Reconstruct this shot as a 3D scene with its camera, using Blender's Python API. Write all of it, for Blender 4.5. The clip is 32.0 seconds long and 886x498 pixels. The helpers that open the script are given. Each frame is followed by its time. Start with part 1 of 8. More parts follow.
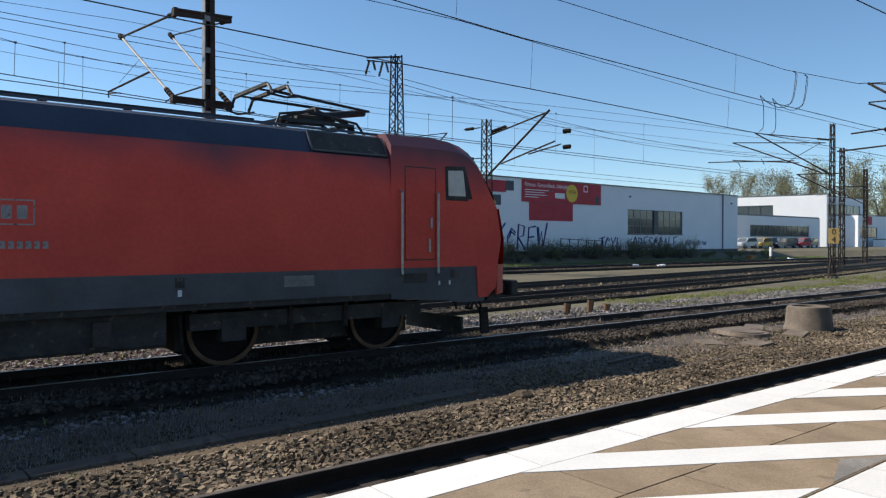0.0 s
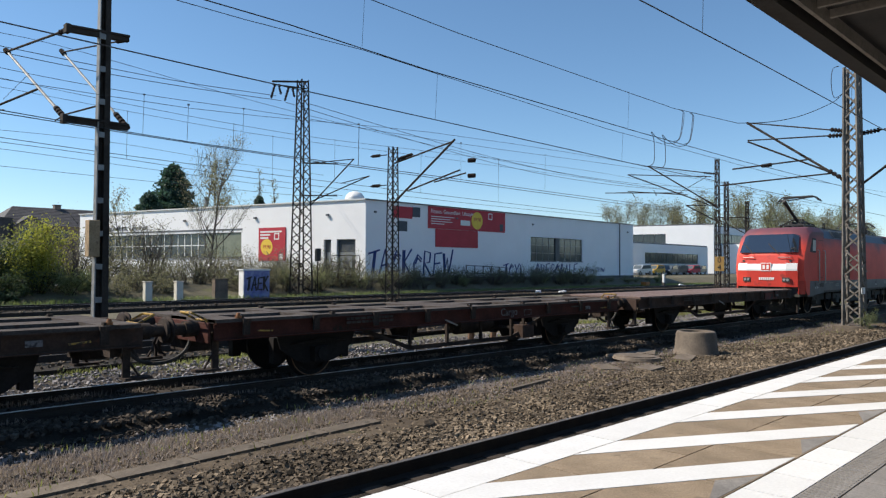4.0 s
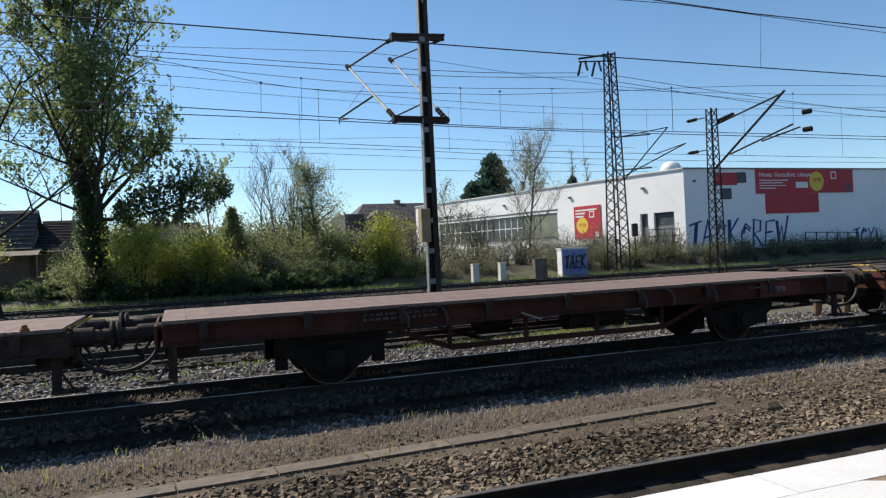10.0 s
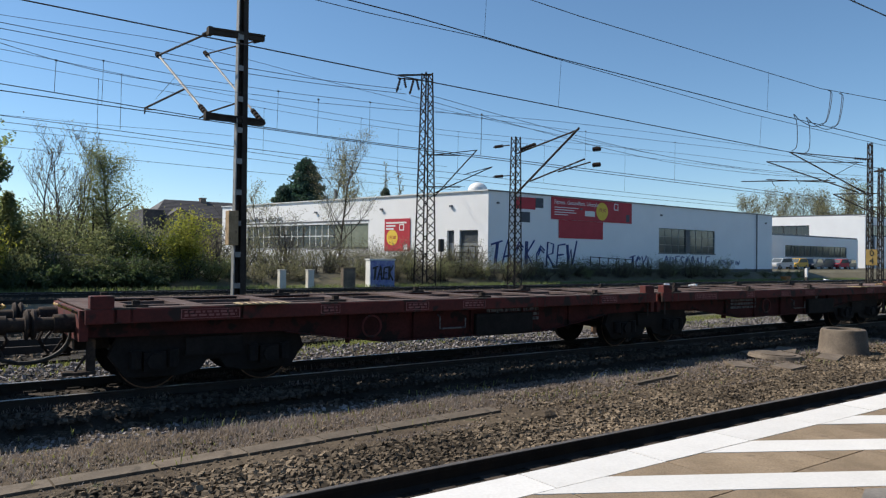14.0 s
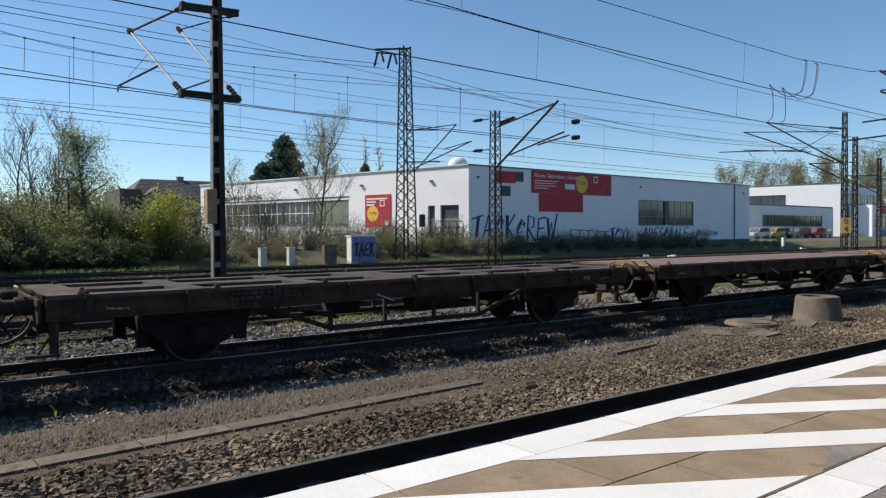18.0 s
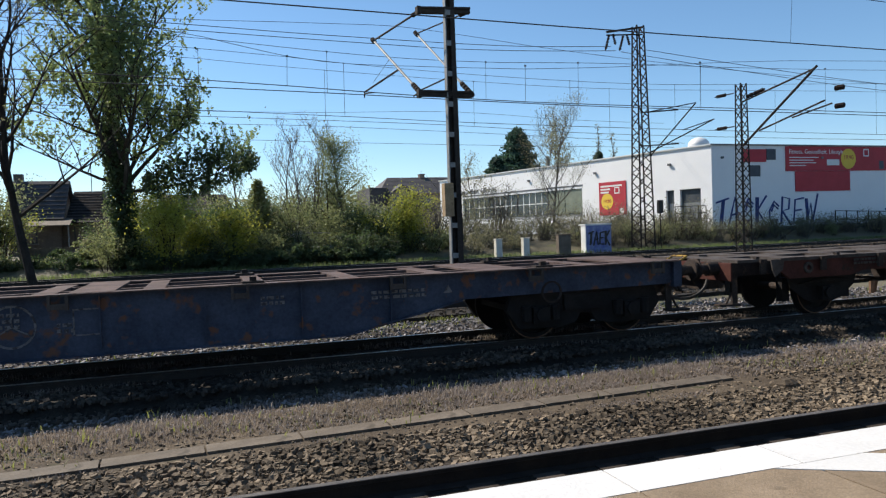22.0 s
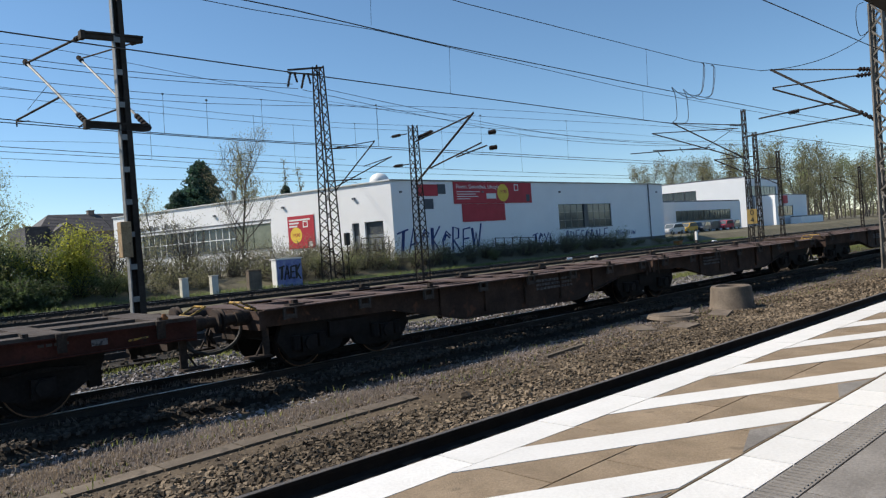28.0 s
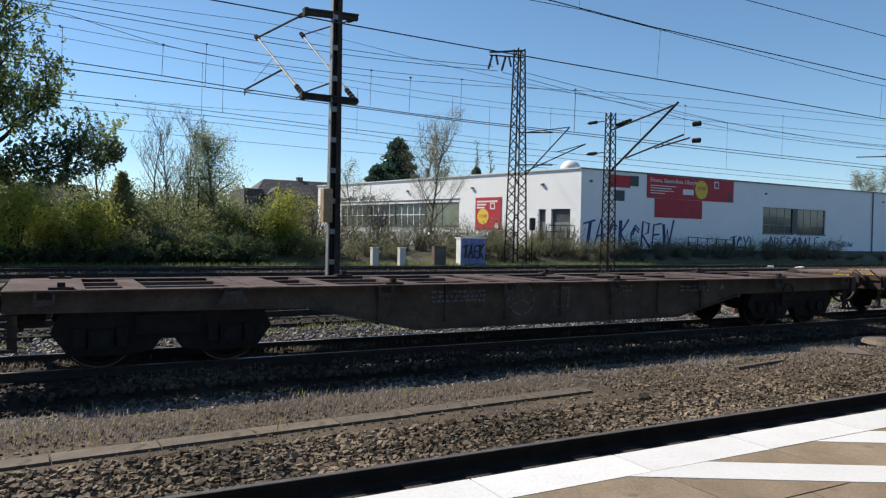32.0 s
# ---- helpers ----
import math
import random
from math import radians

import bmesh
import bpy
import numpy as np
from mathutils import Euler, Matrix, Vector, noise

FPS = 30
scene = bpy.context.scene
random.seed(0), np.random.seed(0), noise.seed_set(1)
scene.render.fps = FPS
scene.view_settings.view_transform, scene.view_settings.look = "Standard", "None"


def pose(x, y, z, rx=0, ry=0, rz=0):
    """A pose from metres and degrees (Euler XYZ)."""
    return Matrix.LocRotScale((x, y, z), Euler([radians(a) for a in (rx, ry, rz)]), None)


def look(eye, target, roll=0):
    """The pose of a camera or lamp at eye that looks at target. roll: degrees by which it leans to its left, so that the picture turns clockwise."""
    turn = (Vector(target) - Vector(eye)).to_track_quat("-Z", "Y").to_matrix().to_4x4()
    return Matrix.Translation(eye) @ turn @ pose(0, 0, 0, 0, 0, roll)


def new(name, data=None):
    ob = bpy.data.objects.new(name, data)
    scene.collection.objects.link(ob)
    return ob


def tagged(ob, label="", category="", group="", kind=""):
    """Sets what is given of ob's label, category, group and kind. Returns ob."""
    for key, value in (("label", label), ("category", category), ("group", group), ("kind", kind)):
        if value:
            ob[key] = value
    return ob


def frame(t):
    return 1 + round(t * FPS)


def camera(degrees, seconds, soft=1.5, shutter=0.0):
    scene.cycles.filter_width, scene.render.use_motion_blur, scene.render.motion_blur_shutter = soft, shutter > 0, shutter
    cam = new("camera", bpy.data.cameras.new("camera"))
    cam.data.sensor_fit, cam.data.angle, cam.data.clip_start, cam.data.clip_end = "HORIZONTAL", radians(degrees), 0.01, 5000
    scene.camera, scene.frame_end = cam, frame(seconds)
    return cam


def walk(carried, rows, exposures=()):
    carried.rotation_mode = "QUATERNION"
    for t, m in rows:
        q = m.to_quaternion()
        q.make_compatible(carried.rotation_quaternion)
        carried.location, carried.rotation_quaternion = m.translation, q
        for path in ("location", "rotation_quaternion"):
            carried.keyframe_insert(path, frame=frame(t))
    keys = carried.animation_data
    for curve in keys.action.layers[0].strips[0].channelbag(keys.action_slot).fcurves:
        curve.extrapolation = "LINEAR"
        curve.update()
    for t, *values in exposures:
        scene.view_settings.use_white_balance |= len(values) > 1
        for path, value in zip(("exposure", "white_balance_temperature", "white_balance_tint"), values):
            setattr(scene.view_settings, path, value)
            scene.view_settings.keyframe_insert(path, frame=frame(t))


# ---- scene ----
cam = camera(63.4, 32.0, soft=1.25)
# seconds, eye (metres; z above the rail tops), yaw to the left from +y, pitch, roll
PATH = [
    (0, -0.074, 0.023, 2.051, -37.88, -0.61, 0.04),
    (0.5, -0.035, 0.019, 2.045, -39.20, -0.12, 0.11),
    (1, -0.011, -0.045, 2.073, -39.88, 0.31, 0.10),
    (1.5, -0.046, -0.072, 2.100, -41.24, 0.52, -0.01),
    (2, -0.033, -0.165, 2.109, -43.17, 1.21, 0.87),
    (2.5, -0.069, -0.122, 2.143, -43.86, 1.99, 0.41),
    (3, -0.073, -0.092, 2.160, -44.34, 2.50, 0.36),
    (3.5, -0.079, -0.071, 2.139, -45.37, 1.55, 0.20),
    (5.5, -0.097, -0.074, 2.040, -43.32, 2.17, 1.14),
    (6, -0.072, -0.022, 2.055, -40.44, 1.56, 0.76),
    (6.5, -0.091, -0.017, 2.027, -39.51, 0.37, 0.60),
    (7, -0.088, -0.011, 2.024, -39.12, 0.35, 0.63),
    (7.5, -0.075, 0.019, 2.032, -37.93, 0.93, 0.35),
    (8, -0.063, 0.009, 2.036, -37.46, 0.80, 0.16),
    (8.5, -0.061, 0.010, 2.040, -36.65, 1.36, 0.26),
    (9, 0.012, 0.068, 2.023, -31.02, 1.35, -0.94),
    (9.5, 0.074, 0.188, 2.010, -22.93, 1.12, -2.34),
    (10, 0.101, 0.214, 2.015, -20.40, 0.27, -2.65),
    (10.5, 0.090, 0.203, 2.009, -18.67, 0.07, -2.67),
    (11, 0.042, 0.183, 2.026, -19.43, 0.56, -1.35),
    (11.5, 0.025, 0.157, 2.044, -22.38, 0.69, -0.90),
    (12, 0.009, 0.117, 2.060, -25.46, 0.69, -0.86),
    (12.5, -0.021, 0.074, 2.078, -29.36, 0.63, -0.44),
    (13, -0.022, 0.010, 2.069, -34.02, 0.45, 0.19),
    (13.5, -0.025, -0.010, 2.061, -35.19, 0.79, 0.88),
    (14, -0.009, -0.031, 2.060, -35.51, 0.70, 0.72),
    (14.5, -0.001, -0.043, 2.048, -35.77, 0.59, 0.78),
    (16.5, 0.001, -0.044, 2.047, -36.36, 0.86, 1.09),
    (17, -0.008, -0.066, 2.033, -36.63, -0.00, 1.06),
    (17.5, -0.021, -0.076, 2.044, -37.03, -1.46, 0.41),
    (18, -0.023, -0.083, 2.051, -37.00, -1.27, -0.26),
    (18.5, 0.000, -0.087, 2.059, -36.72, -1.00, -0.99),
    (19, -0.002, -0.096, 2.069, -36.98, -0.53, -0.74),
    (19.5, 0.025, -0.062, 2.030, -35.78, -0.21, 0.07),
    (20, 0.066, 0.039, 2.040, -23.56, 0.35, -1.75),
    (20.5, 0.105, 0.085, 1.988, -16.53, -0.08, -2.12),
    (21, 0.107, 0.072, 1.989, -15.49, -1.22, -2.48),
    (21.5, 0.091, 0.051, 2.022, -15.23, -1.81, -3.13),
    (22, 0.075, 0.062, 2.013, -18.42, -1.69, -1.99),
    (22.5, 0.062, 0.038, 2.030, -21.50, -0.63, -1.97),
    (23, 0.052, 0.030, 2.037, -22.47, 0.37, -1.63),
    (23.5, 0.045, 0.020, 2.047, -24.33, 1.40, -1.14),
    (24, 0.023, -0.003, 2.053, -28.12, 1.66, -0.44),
    (24.5, 0.006, -0.020, 2.059, -29.51, 2.04, -0.18),
    (25, 0.004, -0.020, 2.075, -30.08, 2.32, 0.25),
    (25.5, 0.003, -0.033, 2.073, -31.12, 2.20, 0.02),
    (26, -0.015, -0.067, 2.077, -34.94, 1.69, -0.98),
    (26.5, -0.057, -0.135, 2.079, -39.85, 0.39, -1.77),
    (28.5, -0.025, -0.138, 2.070, -43.08, -0.22, -4.17),
    (29, 0.014, -0.094, 2.078, -41.62, 1.14, -2.75),
    (29.5, 0.045, -0.029, 2.081, -37.37, 2.49, -1.02),
    (30, 0.072, 0.006, 2.039, -31.94, 2.56, -1.04),
    (30.5, 0.084, 0.072, 2.064, -27.79, 1.03, -1.15),
    (31, 0.048, 0.084, 2.056, -26.26, -1.18, -1.22),
    (31.5, 0.038, 0.072, 2.036, -26.70, -1.11, -0.22),
    (32, 0.042, 0.055, 2.017, -28.31, -1.07, 1.09),
]
def aim(x, y, z, yaw, pitch, roll):
    a, b = radians(yaw), radians(pitch)
    eye = Vector((x, y, z))
    return look(eye, eye + Vector((-math.sin(a) * math.cos(b), math.cos(a) * math.cos(b), math.sin(b))), roll)
walk(cam, [(t, aim(*row)) for t, *row in PATH], [(0.0, 0.44), (7.0, 0.42), (13.0, 0.42), (14.0, 0.3), (20.0, 0.28), (21.0, 0.45), (27.0, 0.42), (28.5, 0.3), (30.0, 0.32), (31.0, 0.46), (32.0, 0.34)])

# ---- light ----
SUN = Vector((-0.66, 0.79, 1.0)).normalized()
world = bpy.data.worlds.new("sky")
scene.world = world
world.use_nodes = True
wn = world.node_tree.nodes
sky = wn.new("ShaderNodeTexSky")
sky.sky_type, sky.sun_disc = "NISHITA", False
sky.sun_elevation, sky.sun_rotation = math.asin(SUN.z), math.atan2(SUN.x, SUN.y)
sky.air_density, sky.dust_density, sky.ozone_density = 1.5, 1.0, 4.5
sky.altitude = 4000.0
hue = wn.new("ShaderNodeHueSaturation")
hue.inputs["Hue"].default_value = 0.494
hue.inputs["Saturation"].default_value = 1.03
world.node_tree.links.new(sky.outputs[0], hue.inputs["Color"])
world.node_tree.links.new(hue.outputs[0], wn["Background"].inputs[0])
wn["Background"].inputs[1].default_value = 0.108
sun = new("sun", bpy.data.lights.new("sun", "SUN"))
sun.data.energy, sun.data.angle, sun.data.color = 5.0, radians(0.53), (1.0, 0.92, 0.81)
sun.matrix_world = look(Vector((0, 0, 60)), Vector((0, 0, 60)) - SUN)

# ---- geometry helpers ----
rnd = random.Random(7)
class Geo:
    """Faces gathered for one mesh."""
    def __init__(self):
        self.v, self.f = [], []
    def box(self, x0, y0, z0, x1, y1, z1):
        n = len(self.v)
        self.v += [(x, y, z) for z in (z0, z1) for y in (y0, y1) for x in (x0, x1)]
        self.f += [tuple(n + i for i in q) for q in ((0, 2, 3, 1), (4, 5, 7, 6), (0, 1, 5, 4), (2, 6, 7, 3), (0, 4, 6, 2), (1, 3, 7, 5))]
        return self
    def obox(self, m, sx, sy, sz):
        n = len(self.v)
        self.v += [tuple(m @ Vector((x * sx / 2, y * sy / 2, z * sz / 2))) for z in (-1, 1) for y in (-1, 1) for x in (-1, 1)]
        self.f += [tuple(n + i for i in q) for q in ((0, 2, 3, 1), (4, 5, 7, 6), (0, 1, 5, 4), (2, 6, 7, 3), (0, 4, 6, 2), (1, 3, 7, 5))]
        return self
    def bar(self, a, b, w, h=None):
        """A square bar from a to b."""
        a, b = Vector(a), Vector(b)
        d = b - a
        m = Matrix.Translation((a + b) / 2) @ d.to_track_quat("X", "Z").to_matrix().to_4x4()
        return self.obox(m, d.length, w, h or w)
    def cyl(self, a, b, r, n=10, r2=None):
        a, b = Vector(a), Vector(b)
        q = (b - a).to_track_quat("Z", "Y").to_matrix()
        k, r2 = len(self.v), r if r2 is None else r2
        for p, s in ((a, r), (b, r2)):
            self.v += [tuple(p + q @ Vector((s * math.cos(6.2832 * i / n), s * math.sin(6.2832 * i / n), 0))) for i in range(n)]
        self.f += [(k + i, k + (i + 1) % n, k + n + (i + 1) % n, k + n + i) for i in range(n)]
        self.f += [tuple(k + n - 1 - i for i in range(n)), tuple(k + n + i for i in range(n))]
        return self
    def tube(self, pts, r, n=5):
        pts = [Vector(p) for p in pts]
        k, m = len(self.v), len(pts)
        old = q = None
        for i, p in enumerate(pts):
            d = (pts[min(i + 1, m - 1)] - pts[max(i - 1, 0)]).normalized()
            q = d.to_track_quat("Z", "Y") if q is None else old.rotation_difference(d) @ q
            old = d
            s = r[i] if isinstance(r, (list, tuple)) else r
            self.v += [tuple(p + q @ Vector((s * math.cos(6.2832 * j / n), s * math.sin(6.2832 * j / n), 0))) for j in range(n)]
        for i in range(m - 1):
            self.f += [(k + i * n + j, k + i * n + (j + 1) % n, k + (i + 1) * n + (j + 1) % n, k + (i + 1) * n + j) for j in range(n)]
        self.f += [tuple(k + n - 1 - j for j in range(n)), tuple(k + (m - 1) * n + j for j in range(n))]
        return self
    def prism(self, prof, axis, a, b):
        """A closed outline swept along an axis; the outline is in the other two, in order."""
        n, k = len(prof), len(self.v)
        for s in (a, b):
            for u, w in prof:
                self.v.append((s, u, w) if axis == "x" else (u, s, w) if axis == "y" else (u, w, s))
        self.f += [(k + i, k + (i + 1) % n, k + n + (i + 1) % n, k + n + i) for i in range(n)]
        self.f += [tuple(k + n - 1 - i for i in range(n)), tuple(k + n + i for i in range(n))]
        return self
    def loft(self, rings, caps=True):
        """Rings of equal length joined one to the next."""
        n, k = len(rings[0]), len(self.v)
        for r in rings:
            self.v += [tuple(p) for p in r]
        for i in range(len(rings) - 1):
            self.f += [(k + i * n + j, k + i * n + (j + 1) % n, k + (i + 1) * n + (j + 1) % n, k + (i + 1) * n + j) for j in range(n)]
        if caps:
            e = k + (len(rings) - 1) * n
            self.f += [tuple(k + n - 1 - j for j in range(n)), tuple(e + j for j in range(n))]
        return self
    def quad(self, *p):
        n = len(self.v)
        self.v += [tuple(q) for q in p]
        self.f.append(tuple(range(n, n + len(p))))
        return self

def mesh_of(name, g, mat, smooth=False):
    me = bpy.data.meshes.new(name)
    me.from_pydata(g.v, [], g.f)
    bm = bmesh.new()
    bm.from_mesh(me)
    bmesh.ops.recalc_face_normals(bm, faces=bm.faces)
    bm.to_mesh(me)
    bm.free()
    me.materials.append(mat)
    if smooth:
        me.shade_smooth()
        me.set_sharp_from_angle(angle=radians(40))
    return me

def part(name, g, mat, parent=None, label="", smooth=False, at=None, bevel=0.0):
    ob = new(name, g if isinstance(g, bpy.types.Mesh) else mesh_of(name, g, mat, smooth))
    ob.parent = parent
    if at is not None:
        ob.matrix_basis = at
    if bevel:
        mod = ob.modifiers.new("edge", "BEVEL")
        mod.width, mod.segments, mod.limit_method = bevel, 2, "ANGLE"
    return tagged(ob, label=label) if label else ob

def thing(name, label, category, m=None, group="", kind=""):
    ob = new(name)
    ob.empty_display_size = 0.2
    ob.matrix_basis = m or Matrix()
    return tagged(ob, label, category, group, kind)

def rods(name, segs, mat, parent, n=6, label=""):
    """Separate round bars, each (start, end, radius)."""
    for a, b, r in segs:
        part(name, Geo().cyl(a, b, r, n), mat, parent, label)

# ---- materials ----
def material(name, c1, c2, rough=0.8, metal=0.0, scale=3.0, fine=40.0, bump=0.2, c3=None, spot=0.62, vary=0.0, island=0.0, stretch=(1, 1, 1), grain=0.55, dist=0.01):
    """A surface of two colours in broad patches, a third in spots, fine grain and relief."""
    m = bpy.data.materials.new(name)
    m.use_nodes = True
    nt, L = m.node_tree, m.node_tree.links.new
    N = nt.nodes.new
    b = nt.nodes["Principled BSDF"]
    b.inputs["Roughness"].default_value, b.inputs["Metallic"].default_value = rough, metal
    tc, mp = N("ShaderNodeTexCoord"), N("ShaderNodeMapping")
    mp.inputs["Scale"].default_value = stretch
    L(tc.outputs["Object"], mp.inputs[0])
    n1, n2 = N("ShaderNodeTexNoise"), N("ShaderNodeTexNoise")
    for n, s, d in ((n1, scale, 5), (n2, fine, 4)):
        n.inputs["Scale"].default_value, n.inputs["Detail"].default_value, n.inputs["Roughness"].default_value = s, d, 0.62
        L(mp.outputs[0], n.inputs["Vector"])
    r = N("ShaderNodeValToRGB")
    r.color_ramp.elements[0].position, r.color_ramp.elements[1].position = 0.35, 0.66
    r.color_ramp.elements[0].color, r.color_ramp.elements[1].color = (*c1, 1), (*c2, 1)
    L(n1.outputs[0], r.inputs[0])
    col = r.outputs[0]
    g = N("ShaderNodeMix")
    g.data_type, g.blend_type = "RGBA", "MULTIPLY"
    g.inputs[0].default_value = grain
    gr = N("ShaderNodeValToRGB")
    gr.color_ramp.elements[0].position, gr.color_ramp.elements[1].position = 0.3, 0.7
    gr.color_ramp.elements[0].color, gr.color_ramp.elements[1].color = (0.55, 0.55, 0.55, 1), (1.25, 1.25, 1.25, 1)
    L(n2.outputs[0], gr.inputs[0])
    L(col, g.inputs[6])
    L(gr.outputs[0], g.inputs[7])
    col = g.outputs[2]
    if c3:
        n3, r3, x = N("ShaderNodeTexNoise"), N("ShaderNodeValToRGB"), N("ShaderNodeMix")
        n3.inputs["Scale"].default_value, n3.inputs["Detail"].default_value = scale * 2.3, 6
        L(mp.outputs[0], n3.inputs["Vector"])
        r3.color_ramp.elements[0].position, r3.color_ramp.elements[1].position = spot, spot + 0.08
        L(n3.outputs[0], r3.inputs[0])
        x.data_type = "RGBA"
        L(r3.outputs[0], x.inputs[0])
        L(col, x.inputs[6])
        x.inputs[7].default_value = (*c3, 1)
        col = x.outputs[2]
    if vary or island:
        src = N("ShaderNodeNewGeometry") if island else N("ShaderNodeObjectInfo")
        mr, h = N("ShaderNodeMapRange"), N("ShaderNodeMix")
        v = island or vary
        mr.inputs[3].default_value, mr.inputs[4].default_value = 1 - v, 1 + v
        L(src.outputs["Random Per Island" if island else "Random"], mr.inputs[0])
        h.data_type, h.blend_type = "RGBA", "MULTIPLY"
        h.inputs[0].default_value = 1.0
        L(col, h.inputs[6])
        L(mr.outputs[0], h.inputs[7])
        col = h.outputs[2]
    L(col, b.inputs["Base Color"])
    if bump:
        bp = N("ShaderNodeBump")
        bp.inputs["Strength"].default_value, bp.inputs["Distance"].default_value = bump, dist
        L(n2.outputs[0], bp.inputs["Height"])
        L(bp.outputs[0], b.inputs["Normal"])
    return m

def leaf_material(name, c1, c2, c3):
    m = material(name, c1, c2, rough=0.6, scale=0.7, fine=6, bump=0, island=0.45)
    b = m.node_tree.nodes["Principled BSDF"]
    out = m.node_tree.nodes["Material Output"]
    t, a = m.node_tree.nodes.new("ShaderNodeBsdfTranslucent"), m.node_tree.nodes.new("ShaderNodeMixShader")
    t.inputs[0].default_value, a.inputs[0].default_value = (*c3, 1), 0.5
    m.node_tree.links.new(b.outputs[0], a.inputs[1])
    m.node_tree.links.new(t.outputs[0], a.inputs[2])
    m.node_tree.links.new(a.outputs[0], out.inputs[0])
    return m

def glass_material(name, tint, rough=0.05, thick=0.85):
    m = bpy.data.materials.new(name)
    m.use_nodes = True
    b = m.node_tree.nodes["Principled BSDF"]
    b.inputs["Base Color"].default_value, b.inputs["Roughness"].default_value = (*tint, 1), rough
    b.inputs["IOR"].default_value = 1.5
    b.inputs["Transmission Weight"].default_value = 1 - thick
    return m

M = {}
M["ballast"] = material("ballast", (0.02828, 0.02246, 0.01627), (0.07778, 0.0594, 0.04066), scale=1.2, fine=22, bump=0.9, c3=(0.0707, 0.06084, 0.03525), dist=0.03)
M["stone"] = material("crushed_stone", (0.09171, 0.07047, 0.04853), (0.203, 0.157, 0.1082), scale=0.5, fine=60, bump=0.3, island=0.7)
M["soil"] = material("dry_soil", (0.06165, 0.04644, 0.03235), (0.1418, 0.1097, 0.07549), scale=0.9, fine=16, bump=0.9, c3=(0.06165, 0.0645, 0.02965), dist=0.03)
M["meadow"] = material("meadow", (0.075, 0.066, 0.034), (0.14, 0.118, 0.07), scale=0.35, fine=7, bump=0.7, c3=(0.10, 0.095, 0.035), dist=0.05)
M["pale_grass"] = leaf_material("bleached_grass", (0.3449, 0.303, 0.273), (0.4789, 0.4203, 0.3869), (0.3449, 0.303, 0.2502))
M["dry_grass"] = leaf_material("dry_grass", (0.2536, 0.203, 0.1783), (0.3871, 0.322, 0.3004), (0.267, 0.2241, 0.1744))
M["green_grass"] = leaf_material("green_grass", (0.1495, 0.1609, 0.055), (0.2415, 0.2511, 0.09625), (0.276, 0.2961, 0.0825))
M["bank_grass"] = leaf_material("bank_grass", (0.11, 0.15, 0.06), (0.19, 0.22, 0.09), (0.2, 0.26, 0.08))
M["rail"] = material("rail_steel", (0.01885, 0.01518, 0.01247), (0.04042, 0.0292, 0.02155), rough=0.7, metal=0.2, scale=4, fine=60)
M["railtop"] = material("polished_rail", (0.30, 0.28, 0.265), (0.45, 0.425, 0.40), rough=0.42, metal=0.8, scale=3, fine=90, bump=0.05, stretch=(0.1, 1, 1))
M["pale_stone"] = material("grey_crushed_stone", (0.12, 0.108, 0.104), (0.272, 0.244, 0.232), scale=0.5, fine=60, bump=0.3, island=0.7)
M["worn_head"] = material("dull_rail_head", (0.10, 0.085, 0.07), (0.17, 0.145, 0.12), rough=0.55, metal=0.2, scale=4, fine=60, bump=0.05)
M["house_roof"] = material("weathered_grey_roof_tile", (0.046, 0.043, 0.046), (0.078, 0.072, 0.076), scale=1.2, fine=8, bump=0.5)
M["sleeper"] = material("sleeper", (0.039, 0.0312, 0.0247), (0.0845, 0.0676, 0.0546), scale=3, fine=30, bump=0.5, vary=0.25)
M["concrete"] = material("concrete", (0.11, 0.085, 0.062), (0.19, 0.15, 0.112), scale=2.2, fine=35, bump=0.5, c3=(0.075, 0.055, 0.038), vary=0.1)
M["white_paint"] = material("white_marking", (0.62, 0.61, 0.59), (0.69, 0.68, 0.66), rough=0.75, scale=1.4, fine=40, bump=0.3, c3=(0.50, 0.475, 0.43), spot=0.7, vary=0.05, grain=0.16)
M["paver"] = material("tan_paver", (0.215, 0.158, 0.10), (0.30, 0.225, 0.148), rough=0.88, scale=2.5, fine=95, bump=0.5, c3=(0.175, 0.13, 0.085), vary=0.08, grain=0.7)
M["grey_paver"] = material("grey_paver", (0.17, 0.155, 0.14), (0.25, 0.23, 0.21), rough=0.85, scale=2.5, fine=60, bump=0.4, vary=0.08)
M["joint"] = material("joint", (0.04, 0.035, 0.03), (0.08, 0.07, 0.055), scale=4, fine=40)
